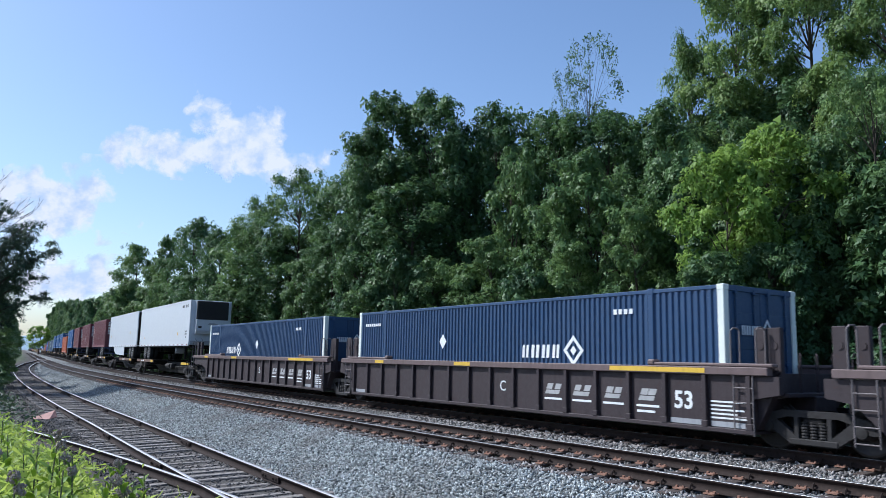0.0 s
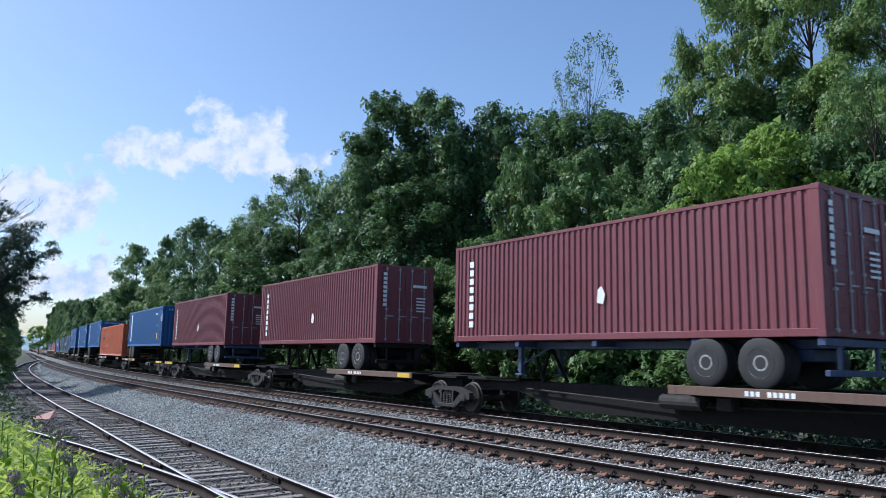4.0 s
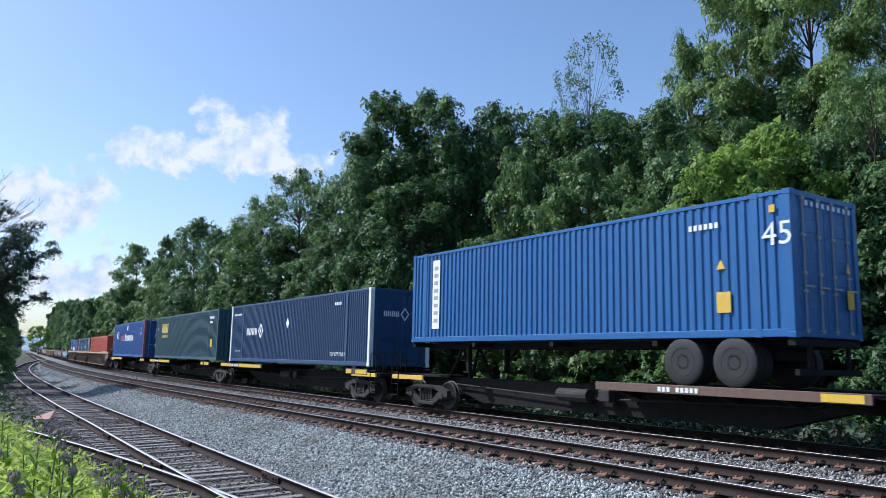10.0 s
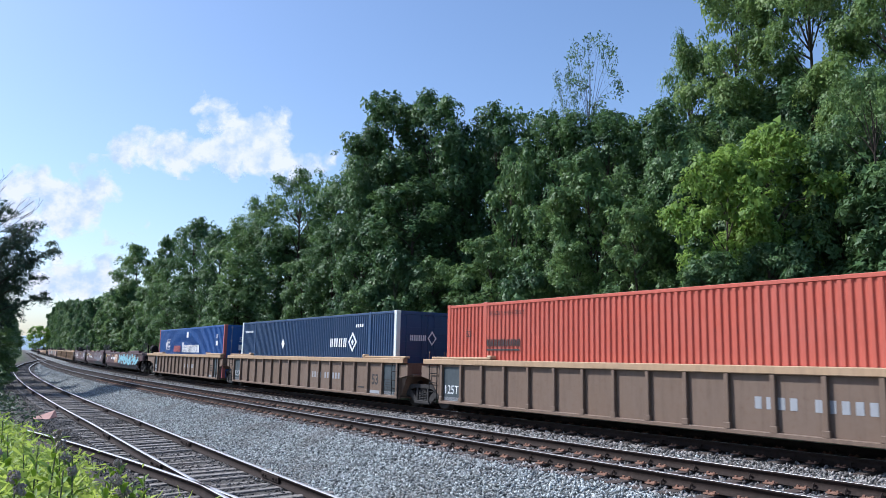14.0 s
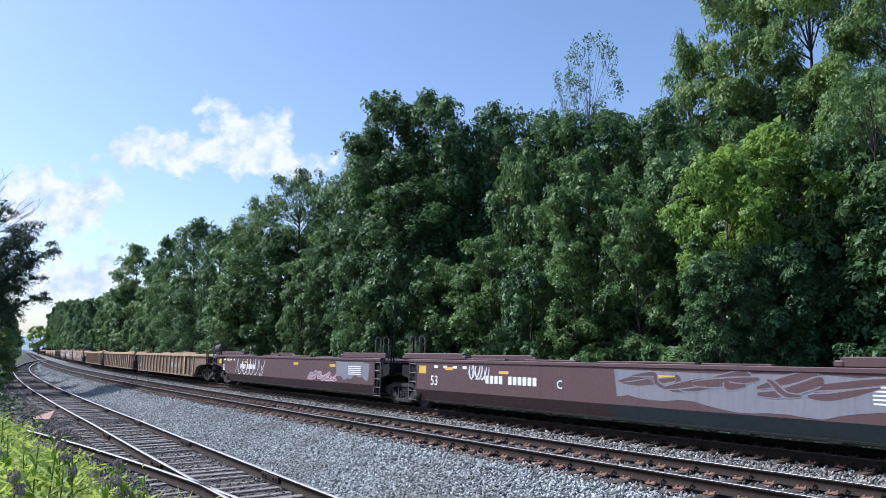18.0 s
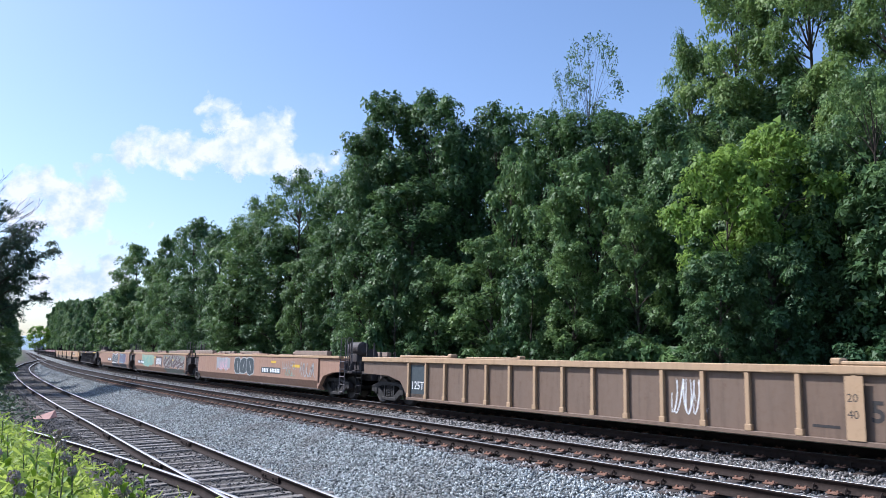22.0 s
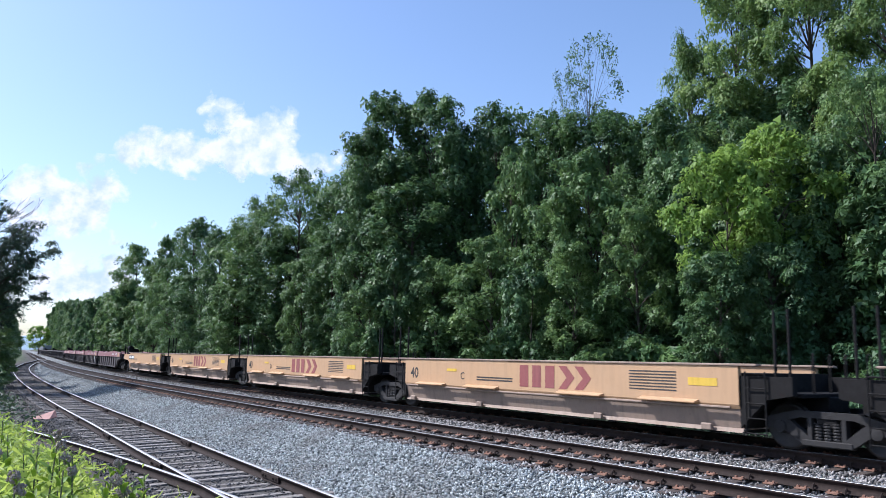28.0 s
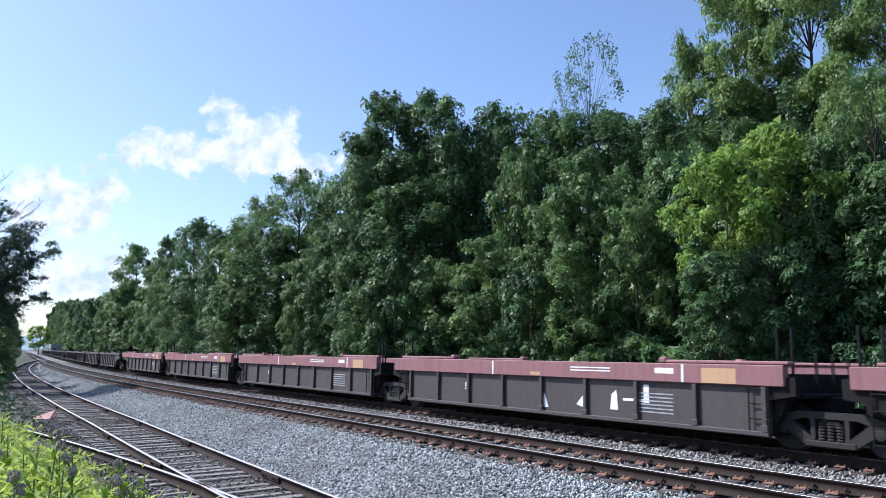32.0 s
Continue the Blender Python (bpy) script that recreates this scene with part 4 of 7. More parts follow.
for i, (px, top, depth, fl) in enumerate(((86, 762, 5.0, True), (165, 806, 5.0, True), (238, 818, 5.3, True), (292, 838, 5.6, False), (120, 800, 5.6, False), (30, 798, 4.6, True), (60, 790, 4.9, False),
                                       (110, 835, 4.4, False), (200, 845, 4.6, True), (250, 862, 4.7, False), (10, 770, 5.6, False), (145, 800, 6.2, False), (62, 832, 4.2, True), (320, 868, 5.2, False), (185, 822, 5.6, False),
                                       (45, 765, 6.4, False), (5, 830, 4.1, False), (135, 860, 4.1, False), (225, 850, 5.0, False), (275, 852, 5.1, False), (-20, 780, 4.8, True), (90, 800, 5.8, False), (22, 745, 7.4, False))):
    x = at_view(px, depth)
    milkweed(x, depth, max(0.35, top_height(top, depth) - ground_at(x, depth)), 100 + i, fl)


def undergrowth():
    """Grass, goldenrod and seedlings between the tall weeds and down the bank."""
    rng = np.random.default_rng(17)
    P, N = [], []
    for _ in range(1900):
        depth = rng.uniform(4.0, 10.5)
        hi = 330 if depth < 6.5 else (150 if depth < 8 else 45)
        px = rng.uniform(-60, hi)
        x = at_view(px, depth)
        g = ground_at(x, depth)
        lim = top_height(np.interp(px, (-60, 0, 60, 110, 160, 205, 280, 330), (712, 722, 752, 776, 796, 826, 845, 874)), depth) - g
        if lim < 0.06:
            continue
        h = min(lim, rng.uniform(0.35, 1.3))
        n = int(30 + 60 * h)
        u = rng.random(n)
        c = np.stack([x + rng.normal(size=n) * (0.05 + 0.12 * u), depth + rng.normal(size=n) * (0.05 + 0.12 * u), g + h * (0.1 + 0.9 * u)], 1)
        P.append(c)
        d = rng.normal(size=(n, 3))
        d[:, 2] = np.abs(d[:, 2]) + 0.4
        N.append(d / np.linalg.norm(d, axis=1)[:, None])
    P, N = np.concatenate(P), np.concatenate(N)
    v = blades(P, N, 0.085, rng, 0.2, 0.32, 0.6)
    tagged(new("undergrowth", big_mesh("undergrowth", v[:, :3], np.arange(len(v)).reshape(-1, 3), LEAF_WEED, v[:, 3:])), "bright green weeds and grass on the bank", "weeds", kind="stuff")
    # low green at the foot of the wood and beyond the siding
    S = np.concatenate([rng.uniform(-8, 90, 9000), rng.uniform(22, 150, 5000)])
    L = np.concatenate([-rng.uniform(6.0, 9.0, 9000), 11.0 + np.abs(rng.normal(size=5000)) * 0.9])
    X, Y = line_many(S, L)
    P = np.stack([X, Y, bed_height(S, L) + rng.random(len(S)) ** 1.5 * 0.55], 1)
    d = rng.normal(size=(len(S), 3))
    d[:, 2] = np.abs(d[:, 2]) + 0.3
    v = blades(P, d / np.linalg.norm(d, axis=1)[:, None], 0.22, rng, 0.1, 0.35, 0.4)
    # rank weeds added close behind the loaded track, coloured dark in place of shade
    n = 16000
    S, L = rng.uniform(-12, 70, n), -rng.uniform(3.3, 5.6, n)
    X, Y = line_many(S, L)
    P = np.stack([X, Y, bed_height(S, L) + rng.random(n) * (0.55 + 0.5 * np.sin(S * 1.3) ** 2)], 1)
    d = rng.normal(size=(n, 3))
    d[:, 2] = np.abs(d[:, 2]) + 0.2
    v = np.concatenate([v, blades(P, unit(d), 0.26, rng, 0.2, 0.5, 0.5)])
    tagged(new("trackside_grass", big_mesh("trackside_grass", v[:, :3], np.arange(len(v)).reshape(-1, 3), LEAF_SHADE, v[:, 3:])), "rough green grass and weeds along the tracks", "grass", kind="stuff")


undergrowth()

# ---------------------------------------------------------------- rolling stock: paint
NAVY = paint("navy_container_paint", (0.013, 0.048, 0.125), 0.42, 0, 0.35, 0.12, fade=0.2)
SLATE = paint("slate_blue_container_paint", (0.026, 0.072, 0.098), 0.45, 0, 0.4, 0.15, fade=0.12)
BRIGHT = paint("bright_blue_container_paint", (0.008, 0.090, 0.275), 0.4, 0, 0.3, 0.06, fade=0.12)
PERI = paint("worn_blue_container_paint", (0.016, 0.085, 0.29), 0.5, 0, 0.4, 0.12, fade=0.25)
ORANGE = paint("orange_container_paint", (0.46, 0.105, 0.032), 0.5, 0, 0.3, 0.12)
REDORANGE = paint("sun_bleached_orange_red_paint", (0.47, 0.088, 0.050), 0.5, 0, 0.3, 0.12, fade=0.3)
MAROON = paint("maroon_container_paint", (0.14, 0.025, 0.036), 0.45, 0, 0.35, 0.10, fade=0.25)
REDPOST = paint("faded_red_post", (0.38, 0.10, 0.09), 0.5)
TRAILER = paint("white_trailer_skin", (0.50, 0.53, 0.57), 0.4, 0, 0.12, 0.03, (0.3, 0.28, 0.25))
BROWN = paint("dark_brown_wellcar_paint", (0.028, 0.018, 0.021), 0.62, 0, 0.6, 0.35, fade=0.05)
BROWN_CHORD = paint("brown_wellcar_chord", (0.12, 0.082, 0.078), 0.5, 0, 0.5, 0.3)
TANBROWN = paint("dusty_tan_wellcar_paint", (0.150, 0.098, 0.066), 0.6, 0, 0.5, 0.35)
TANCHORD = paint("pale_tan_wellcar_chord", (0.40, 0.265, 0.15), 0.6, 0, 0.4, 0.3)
PLUM = paint("plum_wellcar_paint", (0.075, 0.036, 0.040), 0.5, 0, 0.4, 0.2, fade=0.12)
RUST = paint("faded_orange_brown_wellcar_paint", (0.31, 0.178, 0.118), 0.6, 0, 0.5, 0.3, fade=0.3)
SAND = paint("sand_yellow_wellcar_paint", (0.46, 0.28, 0.145), 0.5, 0, 0.25, 0.15)
PINK = paint("faded_red_wellcar_chord", (0.23, 0.10, 0.105), 0.55, 0, 0.5, 0.2)
SOOT = paint("sooty_brown_steel", (0.050, 0.040, 0.040), 0.6, 0, 0.5, 0.3, fade=0.12)
DECKRUST = paint("rusty_deck_edge", (0.115, 0.066, 0.046), 0.65, 0, 0.5, 0.4)
TEAL = paint("teal_spray_paint", (0.17, 0.33, 0.28), 0.6)
CYAN = paint("pale_cyan_spray_paint", (0.22, 0.47, 0.56), 0.6)
SILVER = paint("silver_spray_paint", (0.37, 0.37, 0.37), 0.55)
INK = paint("dark_spray_paint", (0.035, 0.05, 0.06), 0.6)
MOSS = paint("grey_green_spray_paint", (0.18, 0.19, 0.165), 0.6)
VIOLET = paint("violet_spray_paint", (0.105, 0.11, 0.18), 0.6)
HAZE = paint("faded_lilac_grey_spray_paint", (0.17, 0.17, 0.205), 0.6)
NIGHT = paint("blue_black_spray_paint", (0.022, 0.027, 0.045), 0.6)
ROSE = paint("pink_spray_paint", (0.62, 0.34, 0.40), 0.6)
DARKRED = paint("dark_red_lettering", (0.24, 0.062, 0.058), 0.55)
CSXY = paint("yellow_lettering", (0.58, 0.46, 0.10), 0.55)
GREY = paint("grey_number_panel", (0.30, 0.31, 0.33), 0.55)

DUST = paint("dusty_lower_sheet", (0.25, 0.18, 0.135), 0.65, 0, 0.6, 0.35)
MINT = paint("mint_spray_paint", (0.27, 0.36, 0.28), 0.65)
FADEMARK = paint("faded_lettering", (0.085, 0.055, 0.055), 0.65)

RIDERS = []


def unit_pose(sa, sb, t, offset=None):
    """Pose of a rigid thing that runs on the track between arcs sa (leading) and sb, after t seconds."""
    d = run(t)
    a, b = Vector(line(sa - d)), Vector(line(sb - d))
    f = a - b
    m = Matrix.Translation((a + b) / 2) @ Matrix.Rotation(math.atan2(f.y, f.x), 4, "Z") @ Matrix.Rotation(-CANT, 4, "X")
    return m @ offset if offset is not None else m


def ride(ob, sa, sb, offset=None):
    RIDERS.append((ob, sa, sb, offset))
    return ob


_shared = {}


def shared(name, build, material, smooth=False):
    """Mesh data that many alike parts use."""
    if name not in _shared:
        _shared[name] = build().data(name.split("/")[0], material, smooth)
    return _shared[name]


# ---------------------------------------------------------------- wheels and trucks
def m_side_frame():
    m = Mesh()
    m.prism([(-1.20, 0.40), (-1.20, 0.60), (-0.60, 0.75), (0.60, 0.75), (1.20, 0.60), (1.20, 0.40), (0.98, 0.40), (0.95, 0.50), (0.5, 0.63), (-0.5, 0.63), (-0.95, 0.50), (-0.98, 0.40)], -0.08, 0.08)
    for k in (-1, 1):
        m.prism([(k * 0.98, 0.50), (k * 0.72, 0.58), (k * 0.30, 0.25), (k * 0.45, 0.14)], -0.07, 0.07)
        m.box(min(k * 0.27, k * 0.36), max(k * 0.27, k * 0.36), -0.075, 0.075, 0.2, 0.66)
        m.lathe([(-0.11, 0.05), (-0.10, 0.11), (-0.02, 0.14), (0.05, 0.14)], sides=14, cx=k * 0.889, cz=0.44)
    m.box(-0.47, 0.47, -0.09, 0.09, 0.12, 0.24, 0.02)
    return m


def m_spring():
    m = Mesh()
    prof = []
    for i in range(6):
        prof += [(i * 0.055, 0.06), (i * 0.055 + 0.015, 0.08), (i * 0.055 + 0.035, 0.08)]
    n = 8
    m.lathe(prof, sides=n)
    m.v = [(a, c, 0.24 + b) for a, b, c in m.v]
    return m


def m_wheel_set():
    m = Mesh()
    for k in (-1, 1):
        prof = [(0.67, 0.30), (0.675, 0.47), (0.70, 0.475), (0.715, 0.445), (0.80, 0.435), (0.81, 0.40), (0.79, 0.36), (0.755, 0.16), (0.80, 0.13), (0.80, 0.08)]
        m.lathe([(k * o, r) for o, r in prof], sides=20)
    m.lathe([(-1.0, 0.07), (-0.7, 0.085), (0.7, 0.085), (1.0, 0.07)], sides=12)
    return m


def m_bolster():
    m = Mesh()
    m.box(-0.2, 0.2, -1.05, 1.05, 0.45, 0.68, 0.03)
    for k in (-1, 1):
        m.box(k * 0.55 - 0.04, k * 0.55 + 0.04, -0.8, 0.8, 0.3, 0.42, 0.01)
    return m


def truck(parent, x):
    """A three-piece freight truck: bolster, two side frames with springs, two wheel sets."""
    t = part("truck", shared("truck", m_bolster, GEAR), GEAR, parent, "dusty cast-steel freight truck", pose(x, 0, 0))
    for k in (-1, 1):
        part("side_frame", shared("side_frame", m_side_frame, CASTING), CASTING, t, at=pose(0, k * 1.0, 0))
        if k < 0:
            for x in (-0.17, 0, 0.17):
                part("spring", shared("spring", m_spring, CASTING), CASTING, t, at=pose(x, k * 1.0, 0))
    for k in (-1, 1):
        part("wheel_set", shared("wheel_set", m_wheel_set, WHEEL, True), WHEEL, t, at=pose(k * 0.889, 0, 0.437))
    return t


def m_tyre():
    m = Mesh()
    m.lathe([(-0.13, 0.30), (-0.14, 0.46), (-0.11, 0.505), (0.11, 0.505), (0.14, 0.46), (0.13, 0.30)], sides=24)
    return m


def m_rim():
    m = Mesh()
    m.lathe([(-0.10, 0.10), (-0.13, 0.12), (-0.13, 0.16), (-0.05, 0.20), (-0.06, 0.27), (-0.135, 0.30), (0.1, 0.30)], sides=20)
    return m


def road_wheels(parent, x, z, rim=None):
    """Two dual tyres on one road axle."""
    ax = Mesh()
    ax.lathe([(-0.9, 0.07), (0.9, 0.07)], sides=10)
    a = part("axle", ax, GEAR, parent, at=pose(x, 0, z))
    for y in (-1.08, -0.76, 0.76, 1.08):
        part("tyre", shared("tyre", m_tyre, BLACK, True), BLACK, a, at=pose(0, y, 0))
        if abs(y) > 1 and y < 0:
            mat = rim or ALLOY
            part("rim", shared("rim/" + mat.name, m_rim, mat, True), mat, a, at=pose(0, y, 0))


# ---------------------------------------------------------------- containers and trailers
def wave(length, pitch, depth, y, back):
    """Outline of a corrugated sheet in x, y, its troughs depth behind y."""
    n = int(length / pitch)
    p = length / n
    out = []
    for i in range(n):
        x = -length / 2 + i * p
        out += [(x, y + depth), (x + p * 0.22, y + depth), (x + p * 0.38, y), (x + p * 0.80, y), (x + p * 0.98, y + depth)]
    out += [(length / 2, y + depth), (length / 2, back), (-length / 2, back)]
    return out


def container(name, label, length, skin, post, pitch, lifts, doors_front, group, height=2.88, width=2.44, frame=None, depth=0.036):
    """A corrugated steel box: walls, posts, rails, roof, doors. Its x axis points along the travel; its base is at z = 0."""
    c = thing(name, label, "container", group)
    frame = frame or skin
    pitch *= 0.74
    h, w = height, width / 2
    L = length / 2
    for k in (-1, 1):
        m = Mesh()
        m.prism(wave(length - 0.24, pitch, depth, -w + 0.012, -w + 0.09), 0.15, h - 0.09, "z")
        part("side_wall", m, skin, c, at=pose(0, 0, 0, 0, 0, 0 if k < 0 else 180))
        r = Mesh()
        r.box(-L + 0.1, L - 0.1, k * w - (0.0 if k < 0 else 0.11), k * w + (0.11 if k < 0 else 0), h - 0.10, h - 0.012, 0.012)
        part("top_rail", r, frame, c)
        r = Mesh()
        r.box(-L + 0.1, L - 0.1, k * w - (0.0 if k < 0 else 0.11), k * w + (0.11 if k < 0 else 0), 0.01, 0.17, 0.012)
        part("bottom_rail", r, frame, c)
        for e in (-1, 1):
            p = Mesh()
            x = e * (L - 0.08)
            p.box(x - 0.08, x + 0.08, k * (w - 0.08) - 0.083, k * (w - 0.08) + 0.083, 0.0, h, 0.012)
            for z in (0.0, h - 0.12):
                p.box(x - 0.09, x + 0.09, k * (w - 0.08) - 0.09, k * (w - 0.08) + 0.09, z - 0.004, z + 0.122, 0.015)
            part("corner_post", p, post, c)
        for x in lifts:
            p = Mesh()
            p.box(x - 0.075, x + 0.075, k * (w - 0.04) - 0.046, k * (w - 0.04) + 0.046, 0.0, h - 0.02, 0.01)
            p.box(x - 0.09, x + 0.09, k * (w - 0.05) - 0.06, k * (w - 0.05) + 0.06, h - 0.13, h + 0.012, 0.015)
            part("lift_post", p, frame, c)
    sheet = [(-L + 0.05, h - 0.05), (-L + 0.05, h - 0.02)]
    for i in range(int(length / 0.6)):
        x = -L + 0.4 + i * 0.6
        sheet += [(x - 0.14, h - 0.02), (x - 0.11, h - 0.006), (x + 0.11, h - 0.006), (x + 0.14, h - 0.02)]
    sheet += [(L - 0.05, h - 0.02), (L - 0.05, h - 0.05)]
    m = Mesh()
    m.prism(sheet, -w + 0.05, w - 0.05)
    part("roof", m, skin, c)
    m = Mesh()
    m.box(-L + 0.05, L - 0.05, -w + 0.05, w - 0.05, 0.04, 0.16, 0.004)
    part("floor", m, frame, c)
    for e in (-1, 1):
        door = (e > 0) == doors_front
        x = e * (L - 0.055)
        if door:
            for k in (-1, 1):
                m = Mesh()
                y0, y1 = (0.008, w - 0.16) if k > 0 else (-w + 0.16, -0.008)
                m.box(x - 0.025, x + 0.025, y0, y1, 0.13, h - 0.12, 0.01)
                for z in (0.55, 1.05, 1.55, 2.05):
                    m.box(x - 0.032, x + 0.032, y0 + 0.08, y1 - 0.08, z, z + 0.28, 0.02)
                d = part("door", m, skin, c)
                for y in (y0 + 0.25, y1 - 0.25):
                    b = Mesh()
                    xx = x + e * 0.05
                    b.tube([(xx, y, 0.08), (xx, y, h - 0.06)], 0.017, 7)
                    for z in (0.14, 0.9, 1.25, 2.0, h - 0.15):
                        b.box(xx - 0.03, xx + 0.03, y - 0.05, y + 0.05, z - 0.03, z + 0.03, 0.006)
                    b.box(xx - 0.012, xx + 0.02, y - 0.02, y + 0.3, 0.98, 1.02, 0.005)
                    part("lock_rod", b, GREY if post is not CREAM else frame, d)
        else:
            m = Mesh()
            m.prism(wave(width - 0.3, 0.27, 0.04, -0.03, 0.02), 0.15, h - 0.12, "z")
            part("end_wall", m, skin, c, at=pose(x, 0, 0, 0, 0, 90 * e))
        for z in (0.02, h - 0.13):
            m = Mesh()
            m.box(x - 0.055, x + 0.055, -w + 0.15, w - 0.15, z, z + 0.12, 0.01)
            part("end_beam", m, frame, c)
    return c


def diamond(cx, cz, rx, rz):
    return [(cx - rx, cz), (cx, cz - rz), (cx + rx, cz), (cx, cz + rz)]


def ring4(cx, cz, rx, rz, t):
    """A diamond outline as four bars."""
    p = diamond(cx, cz, rx, rz)
    q = diamond(cx, cz, rx - t, rz - t * rz / rx)
    return [[p[i], p[(i + 1) % 4], q[(i + 1) % 4], q[i]] for i in range(4)]


def blocks(x, z, widths, h, gap, lean=0.0):
    """A row of plain bars, two for each sign, for a name that is drawn as shapes only."""
    out = []
    for w in widths:
        out += [rect(x, x + 0.36 * w, z, z + h, lean), rect(x + 0.58 * w, x + 0.94 * w, z, z + h, lean)]
        x += w + gap
    return out


def navy_marks(c, length, word_z=1.32, word_x=1.0):
    """White marks of the navy boxes: a diamond mark, a row of blocks beside an outlined diamond."""
    y = -1.236 - 0.06
    L = length / 2
    decal("diamond_mark", WHITE, c, [diamond(-L + 5.5 if word_x > 0 else 0.0, 1.78, 0.19, 0.23)], y, "white diamond mark")
    x = word_x
    decal("name_blocks", WHITE, c, blocks(x, word_z, (0.26, 0.32, 0.30, 0.26), 0.34, 0.10, 0.03), y, "white block lettering drawn as plain shapes")
    decal("diamond_logo", WHITE, c, ring4(x + 1.95, word_z + 0.19, 0.36, 0.38, 0.12) + [diamond(x + 1.95, word_z + 0.19, 0.11, 0.12)], y, "white outlined diamond", whole=True)
    decal("code_bars", WHITE, c, [rect(L - 3.0 + i * 0.16, L - 2.9 + i * 0.16, 2.35, 2.47) for i in range(4)] + [rect(-L + 0.5 + i * 0.14, -L + 0.6 + i * 0.14, 2.35, 2.45) for i in range(8)], y)
    e = L + 0.025
    decal("end_name_blocks", WHITE, c, blocks(-0.75, 1.85, (0.13, 0.15, 0.15, 0.13), 0.2, 0.03) + ring4(0.15, 1.95, 0.19, 0.26, 0.06), e, "white block lettering on the end", end=True)


def blue45(x_doors_front, label, group):
    c = container("box_container", label, 13.5, BRIGHT, BRIGHT, 0.28, (-5.98, 5.98), x_doors_front, group)
    y = -1.22 - 0.004
    decal("white_panel", WHITE, c, [rect(-5.55, -5.15, 0.42, 2.62)], y, "white upright name panel")
    decal("panel_bars", GREY, c, [rect(-5.46, -5.24, 0.62 + i * 0.24, 0.74 + i * 0.24) for i in range(8)], y - 0.004)
    write("45", 0.66, WHITE, c, 6.12, y, 1.80, "white number 45")
    decal("yellow_notice", YELLOW, c, [rect(5.05, 5.38, 0.52, 0.95), [(5.06, 1.42), (5.28, 1.42), (5.17, 1.62)], rect(6.3, 6.42, 2.45, 2.6)], y, "yellow warning notices")
    decal("code_bars", WHITE, c, [rect(4.4 + i * 0.13, 4.48 + i * 0.13, 2.3, 2.42) for i in range(6)], y)
    e = 6.75 + 0.03
    if not x_doors_front:
        write("45", 0.62, WHITE, c, e + 0.02, -0.12, 1.98, "white number 45", end=True)
    decal("end_notice", YELLOW, c, [rect(0.62, 0.86, 0.62, 1.0)], e + 0.02, "yellow notice on the end", end=True)
    decal("warning_triangle", YELLOW, c, [[(0.62, 1.35), (0.78, 1.35), (0.66, 1.55)]], e + 0.02, "yellow warning triangle", end=True)
    decal("end_code_bars", WHITE, c, [rect(-0.8 + i * 0.2, -0.72 + i * 0.2, 2.58, 2.68) for i in range(9)], e + 0.02, end=True)
    return c


def chassis(length, wheels_front, colour, label, group, rim):
    """A container chassis: two rails, bolsters, landing legs, a tandem of dual tyres. Its tyres stand at z = 0."""
    c = thing("container_chassis", label, "trailer", group)
    L = length / 2
    k = 1 if wheels_front else -1
    m = Mesh()
    for y in (-0.45, 0.45):
        m.box(-L + 0.1, L - 0.1, y - 0.06, y + 0.06, 0.80, 0.98, 0.01)
    for x in (-L + 0.12, -L * 0.5, 0, L * 0.5, L - 0.12):
        m.box(x - 0.08, x + 0.08, -1.18, 1.18, 0.84, 0.985, 0.01)
    part("frame", m, colour, c)
    for i in (0, 1):
        road_wheels(c, k * (L - 1.35 - i * 1.25), 0.505, rim)
    m = Mesh()
    m.box(k * (L - 1.95) - 1.3, k * (L - 1.95) + 1.3, -0.5, 0.5, 0.55, 0.8, 0.02)
    part("bogie", m, colour, c)
    m = Mesh()
    x = k * (L - 0.05)
    m.box(x - 0.05, x + 0.05, -1.15, 1.15, 0.28, 0.40, 0.01)
    for y in (-0.7, 0.7):
        m.box(x - 0.04, x + 0.04, y - 0.04, y + 0.04, 0.40, 0.84, 0.01)
    part("bumper", m, colour, c)
    x = -k * (L - 2.6)
    for y in (-0.75, 0.75):
        m = Mesh()
        m.box(x - 0.07, x + 0.07, y - 0.07, y + 0.07, 0.12, 0.9, 0.015)
        m.box(x - 0.14, x + 0.14, y - 0.12, y + 0.12, 0.06, 0.12, 0.01)
        m.tube([(x, y, 0.35), (x + k * 0.9, y * 0.6, 0.85)], 0.03, 6)
        part("landing_gear", m, colour, c)
    if not wheels_front:
        m = Mesh()
        for y in (-0.92, 0.92):
            m.box(-L + 2.95, -L + 2.98, y - 0.3, y + 0.3, 0.15, 0.85, 0.008)
        part("mud_flap", m, BLACK, c)
    return c


